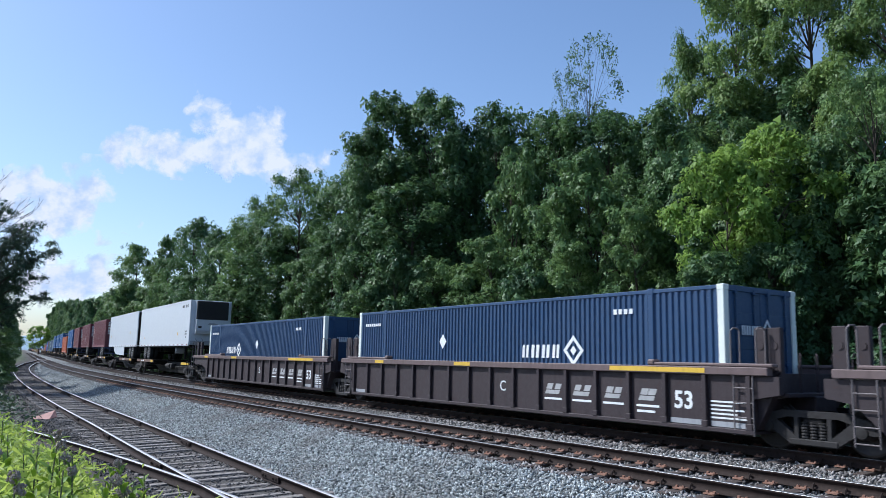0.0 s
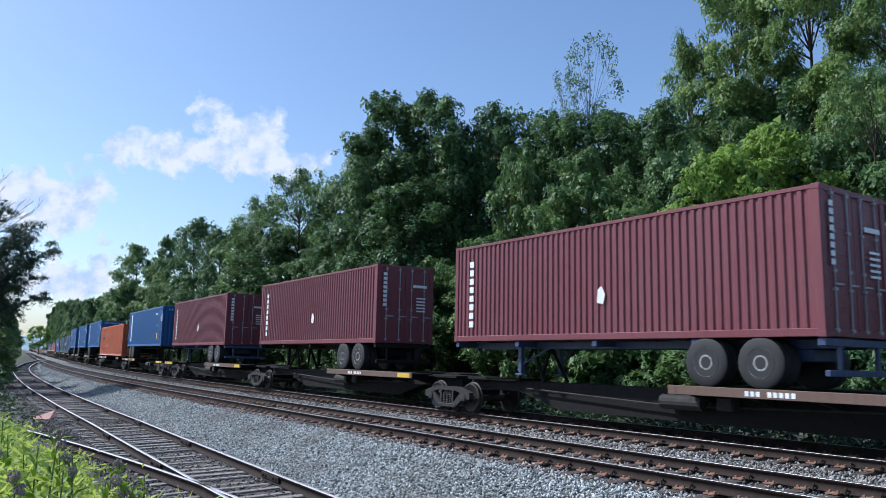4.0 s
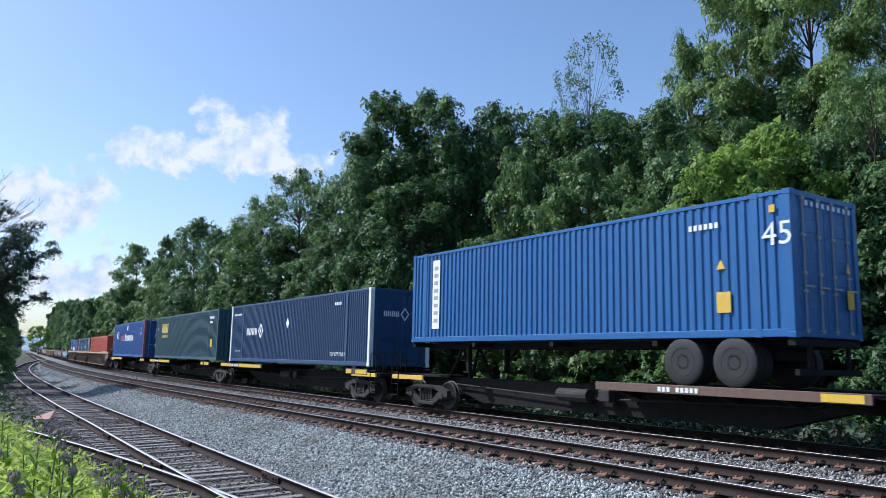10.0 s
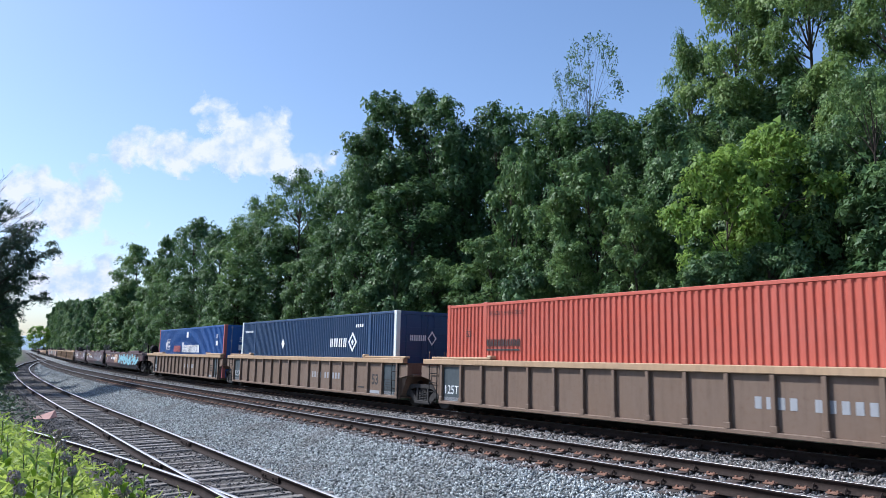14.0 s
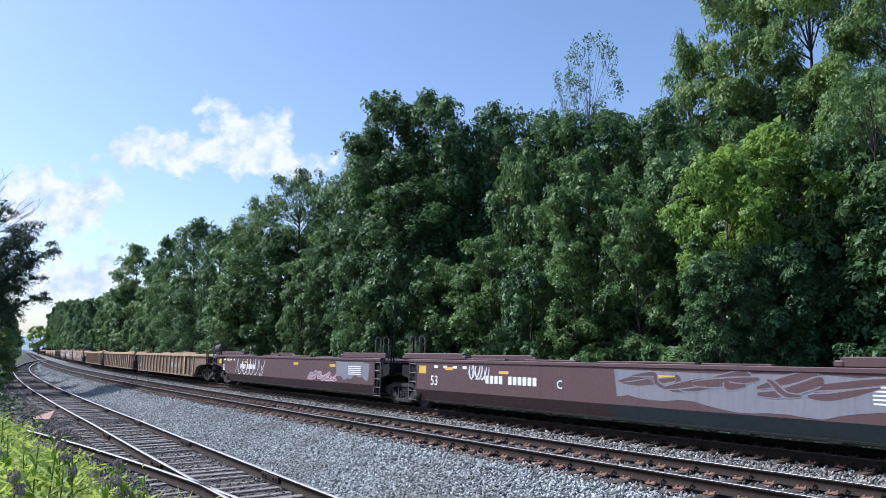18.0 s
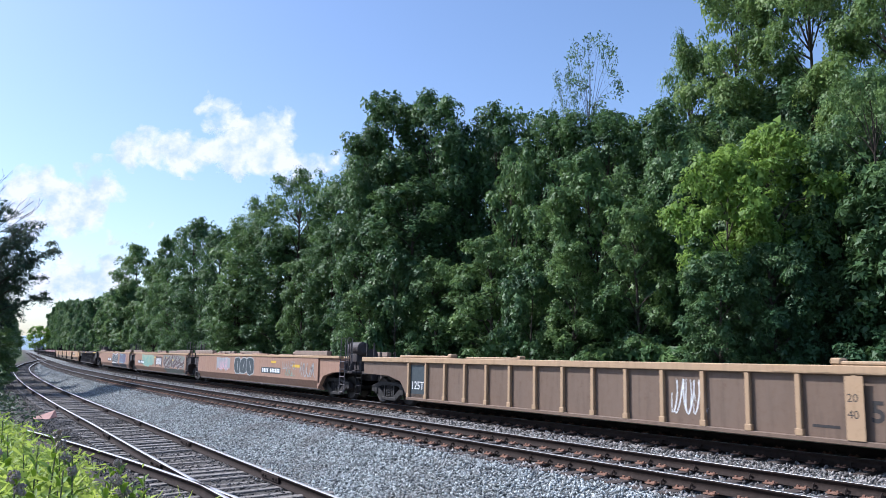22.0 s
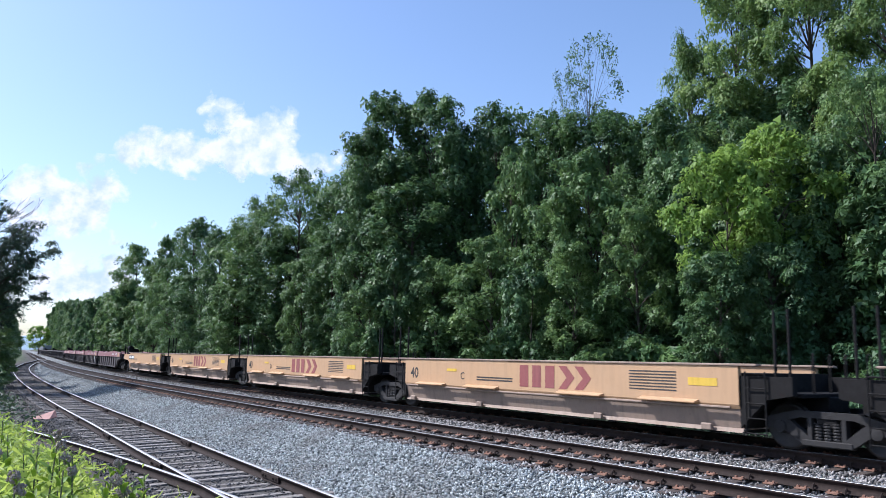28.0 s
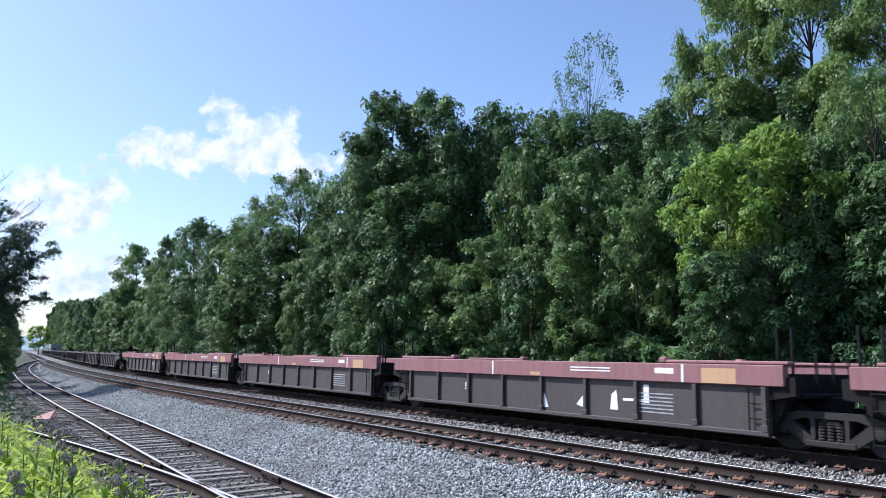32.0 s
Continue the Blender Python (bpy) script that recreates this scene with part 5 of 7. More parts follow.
def trailer(reefer, label, group, length=15.6):
    """A white road trailer with its tandem, landing gear and either a cooling unit or ribbed sides."""
    c = thing("semi_trailer", label, "trailer", group)
    L, w = length / 2, 1.28
    z0, z1 = 1.04, 3.86
    k = -1 if reefer else 1
    m = Mesh()
    m.box(-L, L, -w, w, z0, z1, 0.035)
    part("box_body", m, TRAILER, c)
    m = Mesh()
    for y in (-w - 0.012, w - 0.028):
        m.box(-L - 0.004, L + 0.004, y, y + 0.04, z0 - 0.06, z0 + 0.07, 0.008)
        m.box(-L - 0.004, L + 0.004, y, y + 0.04, z1 - 0.10, z1 + 0.01, 0.008)
        for x in (-L, L - 0.07):
            m.box(x, x + 0.07, y, y + 0.04, z0, z1, 0.008)
    part("edge_rail", m, TRAILER, c)
    for i in range(26):
        x = -L + 0.3 + i * 0.59
        q = Mesh()
        q.box(x, x + 0.3, -w - 0.02, -w - 0.014, z0 - 0.02, z0 + 0.035, 0)
        part("reflector_strip", q, DARKRED if i % 2 else WHITE, c, "red reflector tape" if i % 2 else "white reflector tape")
    if reefer:
        m = Mesh()
        m.prism([(L, 1.75), (L + 0.32, 1.75), (L + 0.42, 1.95), (L + 0.42, 3.3), (L + 0.36, 3.72), (L, 3.78)], -0.98, 0.98)
        u = part("cooling_unit", m, TRAILER, c, "white cooling unit with a black grille")
        g = Mesh()
        g.box(L + 0.30, L + 0.45, -0.99, 0.99, 2.62, 3.80, 0.04)
        for i in range(11):
            g.box(L + 0.44, L + 0.47, -0.9, 0.9, 2.72 + i * 0.09, 2.755 + i * 0.09, 0.004)
        part("grille", g, BLACK, u, "black louvred grille")
        for y, z in ((-0.75, 2.15), (0.62, 1.92)):
            g = Mesh()
            g.box(L + 0.41, L + 0.432, y - 0.1, y + 0.1, z - 0.06, z + 0.06, 0.005)
            part("vent", g, BLACK, u)
        g = Mesh()
        g.prism([(-0.3, 2.34), (-0.1, 2.26), (0.3, 2.28), (0.4, 2.36), (0.1, 2.42), (-0.15, 2.42)], L + 0.415, L + 0.43, "x")
        part("oval_badge", g, GREY, u, "dark oval badge")
        g = Mesh()
        g.box(L - 0.02, L + 0.06, -1.2, 1.2, 1.06, 1.3, 0.01)
        for y in (-0.9, -0.5, 0.1, 0.5):
            g.tube([(L + 0.06, y, 1.45), (L + 0.16, y + 0.03, 1.35), (L + 0.1, y + 0.1, 1.2)], 0.025, 6)
        part("hose_panel", g, GREY, c)
        write("KINGPIN", 0.15, BLACKMARK, c, L - 1.15, -w - 0.004, 1.84, squeeze=0.85)
        write("SETTING", 0.15, BLACKMARK, c, L - 1.15, -w - 0.004, 1.66, squeeze=0.85)
        write("36\"", 0.17, BLACKMARK, c, L - 0.95, -w - 0.004, 1.48)
        decal("number_bars", BLACKMARK, c, [rect(L - 2.15 + i * 0.16, L - 2.05 + i * 0.16, 3.42, 3.6) for i in range(10) if i != 4], -w)
        decal("lift_notice", YELLOW, c, [rect(L - 3.12, L - 2.92, 1.68, 1.86), rect(-L + 1.7, -L + 1.8, 1.55, 1.68)], -w, "small yellow lift notice")
        t = Mesh()
        t.lathe([(-0.95, 0.19), (-0.97, 0.21), (-0.45, 0.21), (-0.43, 0.19)], sides=20)
        part("fuel_tank", t, GREY, c, at=pose(L - 4.6, 0, 0.70))
    else:
        m = Mesh()
        for i in range(20):
            z = z0 + 0.16 + i * 0.132
            m.box(-L + 0.08, L - 0.08, -w - 0.012, -w + 0.0, z, z + 0.022, 0.005)
        part("side_rib", m, TRAILER, c)
        m = Mesh()
        m.box(L, L + 0.03, -w + 0.06, -0.01, z0 + 0.05, z1 - 0.08, 0.01)
        m.box(L, L + 0.03, 0.01, w - 0.06, z0 + 0.05, z1 - 0.08, 0.01)
        d = part("rear_door", m, GEAR, c, "dull grey rear doors with bare bars")
        b = Mesh()
        for y in (-0.9, -0.35, 0.35, 0.9):
            b.tube([(L + 0.06, y, z0), (L + 0.06, y, z1 - 0.05)], 0.02, 7)
        part("lock_rod", b, GREY, d)
        m = Mesh()
        m.prism([(-L + 3.2, z0 - 0.06), (L - 6.3, z0 - 0.06), (L - 6.3, 0.22), (-L + 4.7, 0.30), (-L + 3.5, 0.62)], -w + 0.02, -w + 0.05)
        part("side_skirt", m, TRAILER, c, "white wind skirt with a cut corner")
        decal("lift_notice", YELLOW, c, [rect(L - 3.5, L - 3.28, 2.05, 2.25), rect(-L + 1.2, -L + 1.32, 1.9, 2.05)], -w - 0.024, "yellow lift notice")
        decal("number_bars", GREY, c, [rect(-L + 0.12 + i * 0.1, -L + 0.19 + i * 0.1, 3.28, 3.40) for i in range(8)] + [rect(-L + 0.3, -L + 0.55, 1.78 + i * 0.07, 1.82 + i * 0.07) for i in range(3)], -w - 0.024)
        decal("scuff_mark", GREY, c, [[(-L + 3.9, 1.95), (-L + 4.02, 1.55), (-L + 4.12, 1.75), (-L + 4.04, 1.72)]], -w - 0.024)
    for i in (0, 1):
        road_wheels(c, k * (L - 2.1 - i * 1.3), 0.505, ALLOY)
    m = Mesh()
    for y in (-0.5, 0.5):
        m.box(k * (L - 2.75) - 1.8, k * (L - 2.75) + 1.8, y - 0.07, y + 0.07, 0.62, z0 - 0.05, 0.01)
    m.box(-L + 0.2, L - 0.2, -1.1, 1.1, z0 - 0.14, z0, 0.01)
    part("underframe", m, GEAR, c)
    x = -k * (L - 2.8)
    for y in (-0.75, 0.75):
        m = Mesh()
        m.box(x - 0.07, x + 0.07, y - 0.07, y + 0.07, 0.12, z0, 0.015)
        m.tube([(x - 0.35, y, z0 - 0.1), (x, y, 0.35)], 0.03, 6)
        m.tube([(x + 0.35, y, z0 - 0.1), (x, y, 0.35)], 0.03, 6)
        part("landing_gear", m, GEAR, c)
    return c

SILVERSTEEL = paint("scuffed_ladder_paint", (0.14, 0.12, 0.12), 0.5)

# ---------------------------------------------------------------- well cars and spine cars
def m_ladder(z0=0.22, z1=1.45, loop=2.3):
    m = Mesh()
    for x in (-0.21, 0.21):
        m.tube([(x, 0, z0), (x, 0, z1)], 0.016, 6)
    n = int((z1 - z0) / 0.3)
    for i in range(n + 1):
        z = z0 + 0.06 + i * (z1 - z0 - 0.1) / max(n, 1)
        m.tube([(-0.21, 0, z), (0.21, 0, z)], 0.014, 6)
    if loop:
        for x in (-0.28, 0.28):
            m.tube([(x, 0.05, z1 - 0.1), (x, 0.05, loop - 0.06), (x + 0.04, 0.08, loop), (x + 0.08, 0.16, loop), (x + 0.1, 0.2, loop - 0.06), (x + 0.1, 0.2, z1 - 0.1)], 0.017, 6)
    return m


def m_post(h, broad):
    def build():
        m = Mesh()
        if broad:
            m.box(-0.13, 0.13, -0.06, 0.06, 0.95, h, 0.015)
            for z in (h - 0.35, h - 0.85):
                m.tube([(0, -0.075, z), (0, -0.055, z)], 0.075, 12)
            return m
        m.tube([(0, 0, 0.95), (0, 0, h)], 0.028, 7)
        m.box(-0.045, 0.045, -0.05, 0.05, 0.95, 1.25, 0.01)
        return m
    return build


def well_end(u, x, k, dark, skin, end_truck, posts, off, top, brake=False, loops=True):
    """The raised end over a truck: deck, sill, bulkhead, side brackets, ladder, rails. k: 1 at the leading end.
    off: how far the well proper stays behind the joint."""
    b = Mesh()
    b.box(min(x - k * off, x - k * 0.35), max(x - k * off, x - k * 0.35), -1.2, 1.2, 0.98, 1.06, 0.01)
    b.box(min(x - k * off, x - k * 0.3), max(x - k * off, x - k * 0.3), -0.36, 0.36, 0.70, 1.0, 0.02)
    b.prism([(x - k * (off + 0.1), 0.34), (x - k * (off + 0.02), 0.34), (x - k * (off - 0.32), 1.0), (x - k * (off - 0.32), 1.42), (x - k * (off + 0.1), 1.42)], -1.28, 1.28)
    part("end_platform", b, dark, u)
    for y in (-1.40, 1.24):
        s = Mesh()
        if end_truck:
            s.prism([(x - k * (off + 0.02), 0.30), (x - k * (off + 0.02), top - 0.14), (x - k * 0.95, top - 0.14), (x - k * 0.95, 1.02), (x - k * (off - 1.3), 0.98), (x - k * (off - 0.5), 0.82), (x - k * (off - 0.22), 0.55)], y, y + 0.16)
        else:
            s.prism([(x - k * (off + 0.02), 0.36), (x - k * (off + 0.02), 1.36), (x - k * 0.42, 1.36), (x - k * 0.42, 1.02), (x - k * 0.95, 0.92)], y, y + 0.16)
        part("end_bracket", s, skin if end_truck else dark, u)
    xl = x - k * (0.66 if end_truck else 1.15)
    if loops:
        part("ladder", shared("ladder", m_ladder, SILVERSTEEL), SILVERSTEEL, u, "steel ladder with grab rails", pose(xl, -1.45, 0))
    else:
        part("ladder", shared("plain_ladder", lambda: m_ladder(0.22, 1.45, 0), GEAR), GEAR, u, "black steel ladder", pose(xl, -1.45, 0))
    if posts:
        for dx in (0.62, 0.98):
            part("bulkhead_post", shared("bulkhead_post/%s%.2f" % (dark.name, posts), m_post(posts, dark is BROWN), dark), dark, u, at=pose(x - k * dx, -1.12 + (0.1 if dx > 0.9 else 0), 0))
    for y in (-0.5, 0.1, 0.7):
        h = Mesh()
        h.tube([(x - k * 0.5, y, 1.0), (x - k * 0.5, y, 1.78), (x - k * 0.53, y + 0.02, 1.82), (x - k * 0.56, y + 0.04, 1.78), (x - k * 0.56, y + 0.04, 1.0)], 0.014, 6)
        part("grab_rail", h, dark, u)
    if brake:
        h = Mesh()
        h.lathe([(-0.02, 0.26), (-0.03, 0.28), (0.03, 0.28), (0.02, 0.26)], sides=20)
        part("brake_wheel", h, dark, u, at=pose(x - k * 0.7, -0.2, 1.65, 0, 0, 90))
        h = Mesh()
        h.box(x - k * 0.95 - 0.25, x - k * 0.95 + 0.25, -0.7, -0.1, 1.06, 1.5, 0.04)
        h.tube([(x - k * 1.55, -0.62, 1.92), (x - k * 1.50, -0.62, 1.92), (x - k * 0.62, -0.62, 1.92), (x - k * 0.57, -0.62, 1.92)], [0.17, 0.25, 0.25, 0.17], 18)
        h.box(x - k * 1.06 - 0.3, x - k * 1.06 + 0.3, -0.8, -0.45, 1.4, 1.72, 0.02)
        h.tube([(x - k * 1.9, -0.2, 1.06), (x - k * 1.9, -0.2, 1.9), (x - k * 1.8, -0.2, 2.05), (x - k * 1.5, -0.2, 2.15), (x - k * 1.3, -0.2, 2.1)], 0.016, 7)
        part("brake_gear", h, dark, u, "air tank and brake gear on the platform")
    if end_truck:
        d = Mesh()
        d.box(min(x, x - k * 0.5), max(x, x - k * 0.5), -0.14, 0.14, 0.72, 0.98, 0.03)
        d.box(min(x + k * 0.05, x - k * 0.2), max(x + k * 0.05, x - k * 0.2), -0.2, 0.2, 0.66, 1.02, 0.05)
        part("coupler", d, GEAR, u)


SPANS = {}


def well_unit(sa, sb, style, ea, eb, colours, label, group, ribs=14, chord=0.16, top=1.53, posts=0.0, brake=False):
    """One well of a stack car between joints sa (leading) and sb. ea, eb: arcs of end trucks, or None at shared trucks.
    A shared truck belongs to the unit behind it."""
    skin, cap, dark = colours
    u = thing("well_car", label, "freight car", group)
    half = (sb - sa) / 2
    reach = 0.95 if style == "smooth" else 1.75
    off_f = (0.95 if style == "ribbed" else 1.5) if ea is None else ea - sa + reach
    off_r = 1.5 if eb is None else sb - eb + reach
    xa, xb = -(half - off_r), half - off_f
    xm = (xa + xb) / 2
    xe = (xb - xa) / 2
    floor = Mesh()
    floor.box(xa, xb, -1.3, 1.3, 0.25, 0.31, 0.01)
    for i in range(9):
        x = xa + (i + 0.5) * (xb - xa) / 9
        floor.box(x - 0.12, x + 0.12, -1.32, 1.32, 0.22, 0.27, 0.01)
    part("well_floor", floor, dark, u)
    for k in (-1, 1):
        if style == "ribbed":
            m = Mesh()
            m.box(xa, xb, k * 1.36 - 0.02, k * 1.36 + 0.02, 0.30, top - chord + 0.01, 0.004)
            part("side_sheet", m, skin, u)
            m = Mesh()
            m.box(xa, xb, k * 1.40 - 0.07, k * 1.40 + 0.07, 0.24, 0.33, 0.012)
            part("bottom_sill", m, skin, u)
            m = Mesh()
            m.box(-half + (0.6 if eb is None else 0.9), half - (0.6 if ea is None else 0.9), k * 1.39 - 0.09, k * 1.39 + 0.09, top - chord, top, 0.015)
            part("top_chord", m, cap, u)
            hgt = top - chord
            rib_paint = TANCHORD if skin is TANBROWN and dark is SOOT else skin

            def rib(h=hgt):
                r = Mesh()
                r.box(-0.05, 0.05, -0.085, 0.0, 0.325, h - 0.002, 0.008)
                r.box(-0.075, 0.075, -0.095, 0.0, 0.325, 0.45, 0.008)
                return r
            if k < 0:
                for i in range(ribs + 1):
                    x = xa + 0.09 + i * (xb - xa - 0.18) / ribs
                    part("side_rib", shared("side_rib/%s%.2f" % (rib_paint.name, hgt), rib, rib_paint), rib_paint, u, at=pose(x, -1.379, 0))
        elif style == "smooth":
            m = Mesh()
            m.prism([(k * 1.46, top - 0.1), (k * 1.46, 0.62), (k * 1.24, 0.24), (k * 1.12, 0.24), (k * 1.38, 0.66), (k * 1.38, top - 0.1)], xa - 0.1, xb + 0.1, "x")
            part("side_wall", m, skin, u)
            m = Mesh()
            m.box(-half + 0.9, half - 0.9, k * 1.39 - 0.10, k * 1.39 + 0.10, top - 0.10, top, 0.015)
            part("top_chord", m, cap, u)
        else:
            m = Mesh()
            m.prism([(k * 1.44, top - 0.02), (k * 1.44, 0.80), (k * 1.40, 0.72), (k * 1.34, 0.72), (k * 1.34, top - 0.02)], xa + 0.02, xb - 0.02, "x")
            part("side_wall", m, skin, u)
            m = Mesh()
            m.prism([(k * 1.38, 0.72), (k * 1.30, 0.34), (k * 1.36, 0.26), (k * 1.2, 0.24), (k * 1.2, 0.72)], xa + 0.02, xb - 0.02, "x")
            part("lower_wall", m, cap, u, "dusty lower side sheet")
            m = Mesh()
            m.box(xa - 0.4, xb + 0.4, k * 1.38 - 0.09, k * 1.38 + 0.09, top - 0.05, top, 0.012)
            part("top_chord", m, cap, u)
            if k < 0:
                m = Mesh()
                m.tube([(xa + 0.2, -1.47, 0.74), (xm - 1, -1.47, 0.72), (xb - 0.2, -1.47, 0.74)], 0.028, 7)
                part("side_pipe", m, cap, u)
                for x in (xa + 1.6, xm - xe * 0.33, xm + xe * 0.30, xb - 1.7):
                    m = Mesh()
                    m.prism([(-1.44, 0.86), (-1.60, 0.81), (-1.60, 0.79), (-1.44, 0.80)], x - 0.75, x + 0.75, "x")
                    part("side_shelf", m, skin, u)
                for x in (xa + 0.5, xm - 2.2, xm + 2.4, xb - 0.8):
                    m = Mesh()
                    m.box(x - 0.13, x + 0.13, -1.44, -1.36, 0.26, 0.40, 0.02)
                    part("jacking_pad", m, cap, u)
        # container guides along both ends of the top chord
        for e in (-1, 1):
            if style == "shelf":
                break
            tall = 0.19 if style == "smooth" else 0.075
            m = Mesh()
            x0, x1 = sorted((xm + e * (xe - 2.4), xm + e * (xe + (0.9 if style == "smooth" else 0.45))))
            m.box(x0, x1, k * 1.36 - 0.10, k * 1.36 + 0.10, top + 0.003, top + tall, 0.02)
            xk = xm + e * (xe - 2.45)
            m.box(xk - 0.10, xk + 0.10, k * 1.36 - 0.12, k * 1.36 + 0.12, top + 0.003, top + 0.13, 0.03)
            part("container_guide", m, DUST if skin is RUST else cap, u)
        if style == "smooth":
            for x in (xm - 4.6, xm - 1.9, xm + 1.6):
                m = Mesh()
                m.box(x - 0.95, x + 0.95, k * 1.37 - 0.08, k * 1.37 + 0.08, top + 0.003, top + 0.05, 0.012)
                part("chord_lid", m, skin, u)
    well_end(u, half, 1, dark, skin, ea is not None, posts, off_f, top, brake, style == "smooth" or skin is BROWN)
    well_end(u, -half, -1, dark, skin, eb is not None, posts, off_r, top, False, style == "smooth" or skin is BROWN)
    mid = (sa + sb) / 2
    truck(u, mid - (ea if ea is not None else sa))
    if eb is not None:
        truck(u, mid - eb)
    SPANS[u.name] = (xa, xb)
    return ride(u, sa, sb)


def spine_unit(sa, sb, ea, eb, label, group, wheels_front, flat=False, yellow=False):
    """One platform of a spine car: centre sill, wheel decks or container pedestals, hitch, end steps."""
    u = thing("spine_car", label, "freight car", group)
    half = (sb - sa) / 2
    m = Mesh()
    m.prism([(-half + 0.25, 0.72), (-half + 2.6, 0.70), (-half + 4.2, 0.28), (half - 4.2, 0.28), (half - 2.6, 0.70), (half - 0.25, 0.72), (half - 0.25, 1.0), (-half + 0.25, 1.0)], -0.30, 0.30)
    part("centre_sill", m, GEAR, u)
    spans = [(-half + 1.0, -half + 7.2), (half - 2.9, half - 1.2)] if flat else [((half - 8.0, half - 1.6) if wheels_front else (-half + 1.0, -half + 7.0))]
    z = 1.14 if flat else 1.10
    for x0, x1 in spans:
        d = Mesh()
        for k in (-1, 1):
            d.box(x0, x1, min(k * 0.55, k * 1.34), max(k * 0.55, k * 1.34), z - 0.05, z, 0.008)
        part("deck", d, GEAR, u, "worn steel wheel deck")
        for k in (-1, 1):
            e = Mesh()
            e.box(x0, x1, k * 1.36 - 0.025, k * 1.36 + 0.025, z - 0.17, z + 0.02, 0.008)
            ep = part("deck_edge", e, DECKRUST if not yellow else SOOT, u)
            if k < 0:
                for a, b in (((0.02, 0.28), (0.48, 0.98)) if yellow else ((0.86, 0.98),)):
                    xx = x0 + (x1 - x0) * a
                    q = Mesh()
                    q.box(xx, x0 + (x1 - x0) * b, -1.392, -1.386, z - 0.15, z - 0.005, 0)
                    part("yellow_stripe", q, YELLOW, ep, "yellow edge paint")
                for i in range(9):
                    xx = x0 + (x1 - x0) * 0.29 + i * 0.12
                    if i != 3 and x1 - x0 > 4:
                        q = Mesh()
                        q.box(xx, xx + 0.08, -1.392, -1.386, z - 0.13, z - 0.03, 0)
                        part("number_bar", q, WHITE, ep)
        for i in range(5):
            xx = x0 + 0.4 + i * (x1 - x0 - 0.8) / 4
            for k in (-1, 1):
                c = Mesh()
                c.prism([(k * 0.30, 0.72), (k * 1.32, z - 0.14), (k * 1.32, z - 0.05), (k * 0.30, z - 0.05)], xx - 0.05, xx + 0.05, "x")
                part("cross_bearer", c, GEAR, u)
    if flat:
        for x in (-half + 2.2, half - 2.4):
            for k in (-1, 1):
                c = Mesh()
                c.box(x - 0.14, x + 0.14, k * 1.18 - 0.12, k * 1.18 + 0.12, z - 0.02, z + 0.115, 0.02)
                c.box(x - 0.10, x + 0.10, k * 1.26 - 0.03, k * 1.26 + 0.03, z - 0.3, z + 0.02, 0.01)
                part("container_pedestal", c, GEAR, u)
    else:
        k = -1 if wheels_front else 1
        x = k * (half - 3.2)
        h = Mesh()
        for y in (-0.45, 0.45):
            h.tube([(x - 0.55, y, 1.0), (x, y * 0.7, 1.98)], 0.05, 7)
            h.tube([(x + 0.55, y, 1.0), (x, y * 0.7, 1.98)], 0.05, 7)
        h.box(x - 0.4, x + 0.4, -0.5, 0.5, 1.94, 2.04, 0.03)
        part("trailer_hitch", h, GEAR, u, "folding kingpin hitch")
    a = Mesh()
    a.tube([(-half + 7.9, -0.55, 0.72), (-half + 9.0, -0.55, 0.72)], 0.17, 14)
    a.box(-half + 9.4, -half + 9.8, -0.7, -0.4, 0.6, 0.9, 0.03)
    a.tube([(-half + 3, -0.42, 0.8), (-half + 8, -0.45, 0.62), (half - 3, -0.42, 0.8)], 0.025, 6)
    part("air_reservoir", a, CASTING, u, "dusty air tank and brake pipe")
    for k, e in ((1, ea), (-1, eb)):
        x = k * half
        b = Mesh()
        b.box(min(x - k * 2.6, x - k * 0.3), max(x - k * 2.6, x - k * 0.3), -0.5, 0.5, 0.98, 1.06, 0.01)
        if e is not None:
            b.box(min(x - k * 0.9, x - k * 0.4), max(x - k * 0.9, x - k * 0.4), -1.3, 1.3, 0.92, 1.05, 0.015)
            b.box(min(x, x - k * 0.5), max(x, x - k * 0.5), -0.15, 0.15, 0.72, 0.98, 0.03)
        part("end_platform", b, GEAR, u)
        if e is not None:
            part("ladder", shared("short_ladder", lambda: m_ladder(0.3, 1.15, 1.75), GEAR), GEAR, u, at=pose(x - k * 0.75, -1.38, 0))
            b = Mesh()
            b.box(x - k * 1.5 - 0.95, x - k * 1.5 + 0.95, -1.37, -1.31, 0.9, 1.04, 0.008)
            part("end_stripe", b, YELLOW, u, "yellow end plate")
    mid = (sa + sb) / 2
    truck(u, mid - (ea if ea is not None else sa))
    if eb is not None:
        truck(u, mid - eb)
    return ride(u, sa, sb)


def load(ob, sa, sb, s0, s1, z):
    """Rest a load on the unit between sa and sb; it reaches from s0 to s1 and its base is z above the rails."""
    return ride(ob, sa, sb, pose((sa + sb) / 2 - (s0 + s1) / 2, 0, z))


STACK = "cars of the passing train"
LOADS = "loads on the passing train"


def bay(u, i, ribs=16):
    """Middle of a bay between ribs, counted from the trailing end."""
    xa, xb = SPANS[u.name]
    return xa + 0.09 + (i + 0.5) * (xb - xa - 0.18) / ribs


